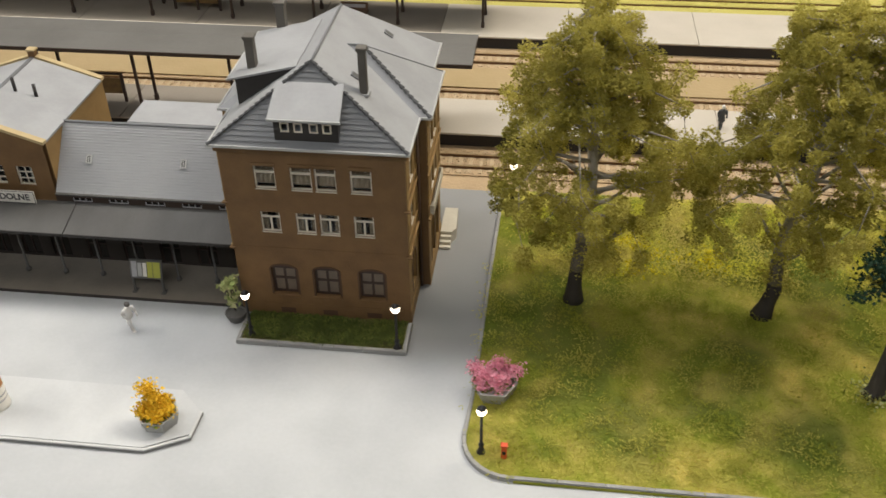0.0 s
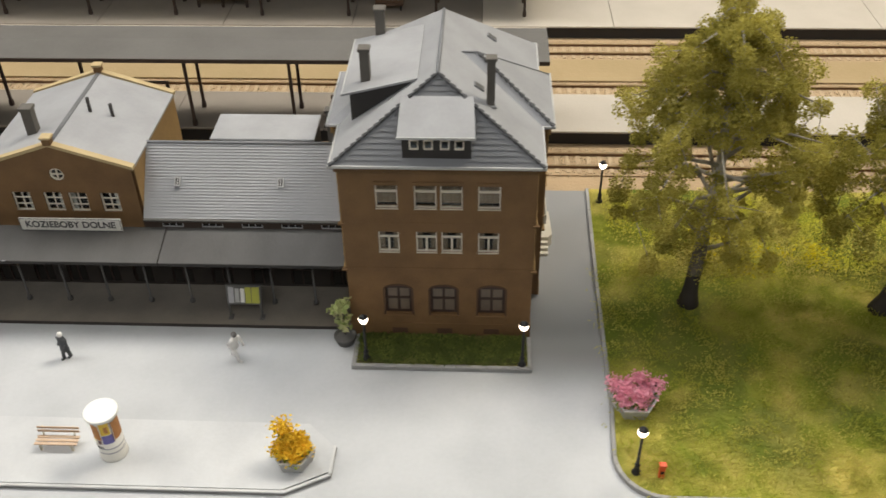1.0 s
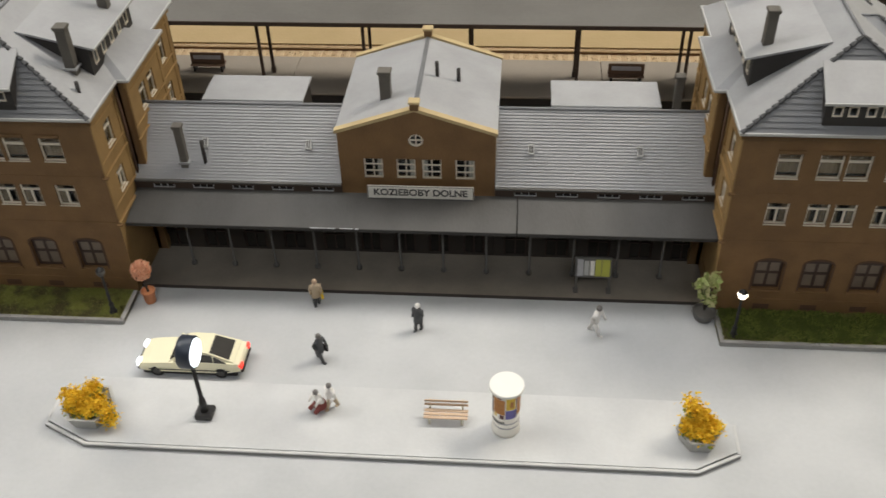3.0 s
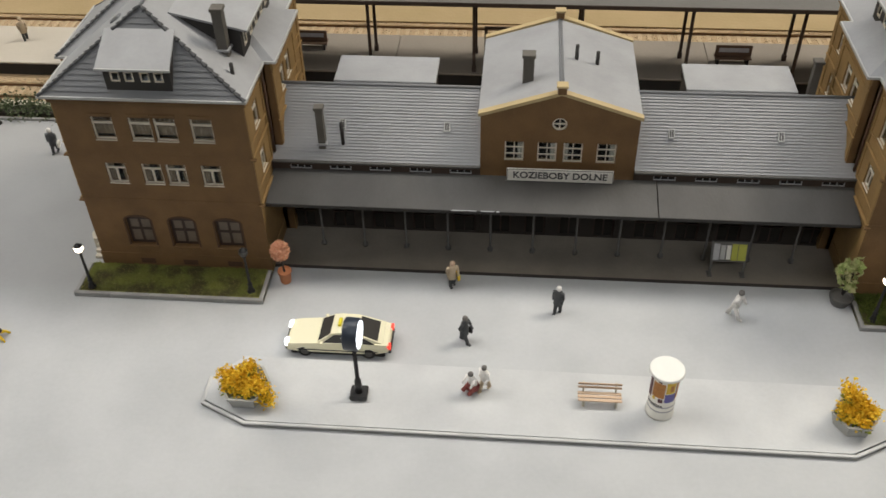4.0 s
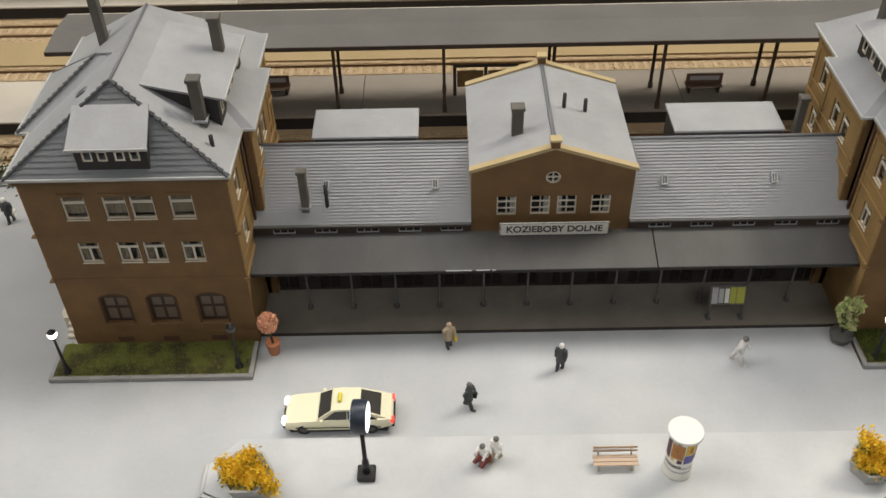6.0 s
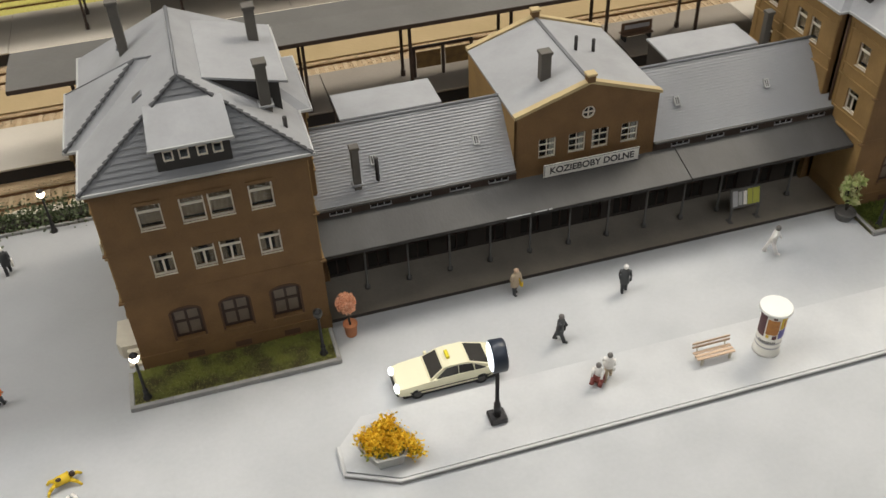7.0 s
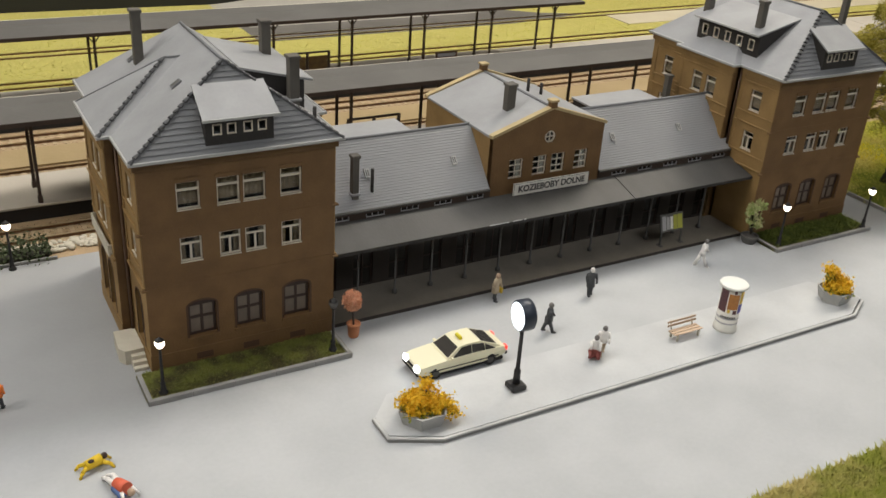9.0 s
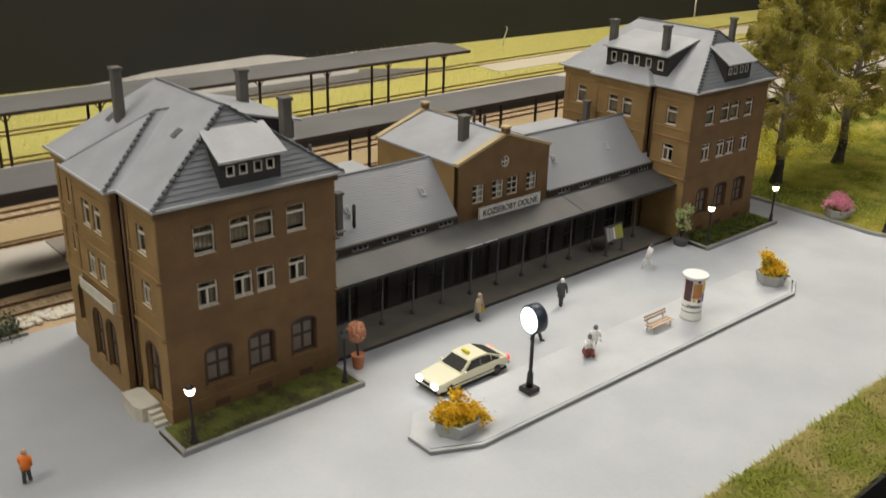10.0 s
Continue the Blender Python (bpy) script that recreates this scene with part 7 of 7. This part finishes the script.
# lamps
lamp = street_lamp()
lamp.matrix_basis = pose(17.8 * CM, -5.25 * CM, 0.2 * CM)
for x, y, z in ((26.68, -5.55, 0.2), (-27.04, -5.3, 0.2), (32.25, -12.9, 0.2), (32.45, 10.65, 0.2), (-32.15, 11.7, 0.0), (-40.5, 11.6, 0.0)):
    put(lamp, x, y, z)
dark_lamp = street_lamp(False)
dark_lamp.matrix_basis = pose(-17.5 * CM, -5.1 * CM, 0.2 * CM)
taxi(-11.6, -8.7, 0)
station_clock(-9.99, -12.49, 0.25)
advertising_column(5.43, -12.45, 0.25)
park_bench(2.4, -12.2, 0.25)
planter(-15.85, -12.75, 0.25, YELLOW_FLOWER, GREEN_LEAF, "hexagonal concrete planter heaped with yellow-orange flowers beside the clock", 51, 1.1, 0.4, 1.06, ((-1.0, 0.15, 1.3), (-0.45, -0.4, 1.5), (0.3, 0.2, 1.85), (0.65, -0.5, 1.35), (1.05, -0.6, 0.95), (1.3, -0.75, 0.55)))
planter(14.9, -12.7, 0.25, YELLOW_FLOWER, GREEN_LEAF, "hexagonal concrete planter with tall yellow flowers at the island's end", 52, 0.85, 0.5, 0.88, ((-0.55, 0.3, 2.2), (-0.25, 0.25, 1.85), (0.1, 0.0, 1.5), (0.6, -0.2, 1.25), (-0.6, -0.3, 1.3)))
planter(32.6, -8.5, 0.2, PINK_FLOWER, GREEN_LEAF, "hexagonal concrete planter heaped with pink flowers on the lawn's edge", 54, 1.25, 0.5, 1.0, ((-1.05, 0.35, 1.45), (0.2, 0.5, 1.75), (1.1, 0.3, 1.45), (0.3, -0.5, 1.4), (-0.5, -0.3, 1.5)))
topiary(-15.7, -3.9)
potted_bush(16.4, -3.7)
billboard(10.2, -1.95)
hydrant(33.45, -13.15, 0.2)
for x, y in ((-18.9, 21.8), (13.7, 21.0)):
    platform_seat(x, y)
notice_frame(-2.7, 21.0)
notice_frame(-0.8, 40.6)
platform_seat(15.2, 40.4)
# hedge at the end of the street
hedge = thing("flower_hedge", -36, 13.1, 0, "low dark green hedge with pale blossom beside the track", "hedge")
rng = np.random.default_rng(61)
p = np.stack([rng.uniform(-9, 6.3, 5200), rng.normal(0, 0.55, 5200), np.abs(rng.normal(0, 0.6, 5200))], 1)
loose("bloom", p, rng.uniform(0.14, 0.32, 5200), WHITE_BLOOM, hedge, rng=rng)
part("twig_bed", Shape().box(-9, -0.5, -0.05, 6.2, 0.5, 0.4, 0.2), BARK_DARK, hedge)
kerb_run(hedge, [(-9, -1.0), (6.6, -1.0)], 0.2, 0.2)
# pale rubble along the track's edge behind the hedge
rng = random.Random(77)
s = Shape()
for k in range(1100):
    r = rng.uniform(0.08, 0.3)
    s.ball(rng.uniform(-56, -24), 13.95 + rng.uniform(-0.75, 0.6), r * 0.35, r * rng.uniform(0.8, 1.5), r, r * 0.7, 0, 6, 4)
solid("edge_rubble", s, PALE_STONE, "pale rubble stones along the edge of the track", "stones", kind="stuff")
# round planting bed at the end of the square
s = Shape()
s.tube([(0, 0, -0.1, 3.2), (0, 0, 0.22, 3.2), (0, 0, 0.26, 3.14)], 40, soft=False)
solid("round_island", s, ISLAND, "round pale paved island with a low kerb", "traffic island", at=(-40.1, -0.3, 0))

COAT_BEIGE = mat("beige_coat", (0.50, 0.40, 0.28), (0.40, 0.31, 0.21), 0.3, 0.05, 0.5, 0.7, 0.1)
COAT_WHITE = mat("white_shirt", (0.80, 0.78, 0.75), (0.70, 0.67, 0.63), 0.3, 0.05, 0.5, 0.7, 0.1)
COAT_DARK = mat("charcoal_coat", (0.05, 0.055, 0.06), (0.08, 0.08, 0.08), 0.3, 0.05, 0.5, 0.7, 0.1)
ORANGE = mat("orange_vest", (0.80, 0.20, 0.02), (0.7, 0.16, 0.02), 0.3, 0.05, 0.5, 0.6, 0.1)
RED = mat("orange_red_coat", (0.72, 0.14, 0.07), (0.6, 0.1, 0.05), 0.3, 0.05, 0.5, 0.6, 0.1)
BLUE = mat("blue_trousers", (0.12, 0.2, 0.42), (0.08, 0.13, 0.3), 0.3, 0.05, 0.5, 0.7, 0.1)
YELLOW = mat("yellow_moulding", (0.80, 0.55, 0.02), (0.7, 0.45, 0.02), 0.3, 0.05, 0.5, 0.5, 0.1)
SKIN = mat("plain_moulded_head", (0.48, 0.34, 0.24), (0.40, 0.28, 0.19), 0.3, 0.05, 0.4, 0.7, 0.0)
GREY_HEAD = mat("grey_moulded_head", (0.16, 0.15, 0.14), (0.11, 0.1, 0.1), 0.3, 0.05, 0.4, 0.7, 0.0)
MAROON = mat("maroon_moulding", (0.22, 0.05, 0.04), (0.15, 0.035, 0.03), 0.3, 0.05, 0.5, 0.6, 0.1)
figurine(-5.8, -3.63, 20, COAT_BEIGE, COAT_DARK, SKIN, "tiny figurine in a beige coat with a yellow bag", 0.1, 0.12, True, YELLOW)
figurine(-4.8, -8.08, 60, COAT_DARK, COAT_DARK, GREY_HEAD, "tiny figurine in a dark coat walking with a bag", 0.05, 0.3, True, TYRE)
figurine(0.35, -5.44, -20, COAT_DARK, COAT_DARK, COAT_WHITE, "tiny figurine in a dark coat with pale hair", 0.02, 0.15, True)
figurine(10.2, -5.2, 60, COAT_WHITE, COAT_WHITE, GREY_HEAD, "tiny striding figurine in white clothes", 0.14, 0.36, False, None, 0.0, 1.05)
kneeling(-4.15, -11.8, 0.25, -40, COAT_WHITE, MAROON, GREY_HEAD, "tiny squatting figurine in a white shirt and maroon trousers")
figurine(-3.5, -11.65, -30, COAT_WHITE, COAT_BEIGE, GREY_HEAD, "tiny figurine in pale clothes beside another", 0.08, 0.3, False, None, 0.25, 0.95)
figurine(-34.6, -3.1, 150, ORANGE, COAT_DARK, SKIN, "tiny figurine in an orange vest", 0.1, 0.12, False, None, 0.0, 0.9)
figurine(-34.8, 8.3, 10, COAT_DARK, COAT_DARK, COAT_WHITE, "tiny figurine in dark clothes near the platform", 0.05, 0.2, True, SIGN_WHITE, 0.0, 1.02)
figurine(-42.5, 22.0, 30, COAT_BEIGE, COAT_DARK, COAT_BEIGE, "tiny figurine standing on the platform", 0.05, 0.15, True, None, PLAT)
figurine(48.1, 21.3, 15, COAT_DARK, COAT_DARK, COAT_WHITE, "tiny figurine in a dark coat with white hair on the platform", 0.03, 0.15, True, None, PLAT)
sprawled(-31.3, -9.55, 12, "low yellow figurine with spread limbs in the street")
reclining(-30.55, -11.6, -68, "low figurine in orange-red and blue with pale legs in the street")
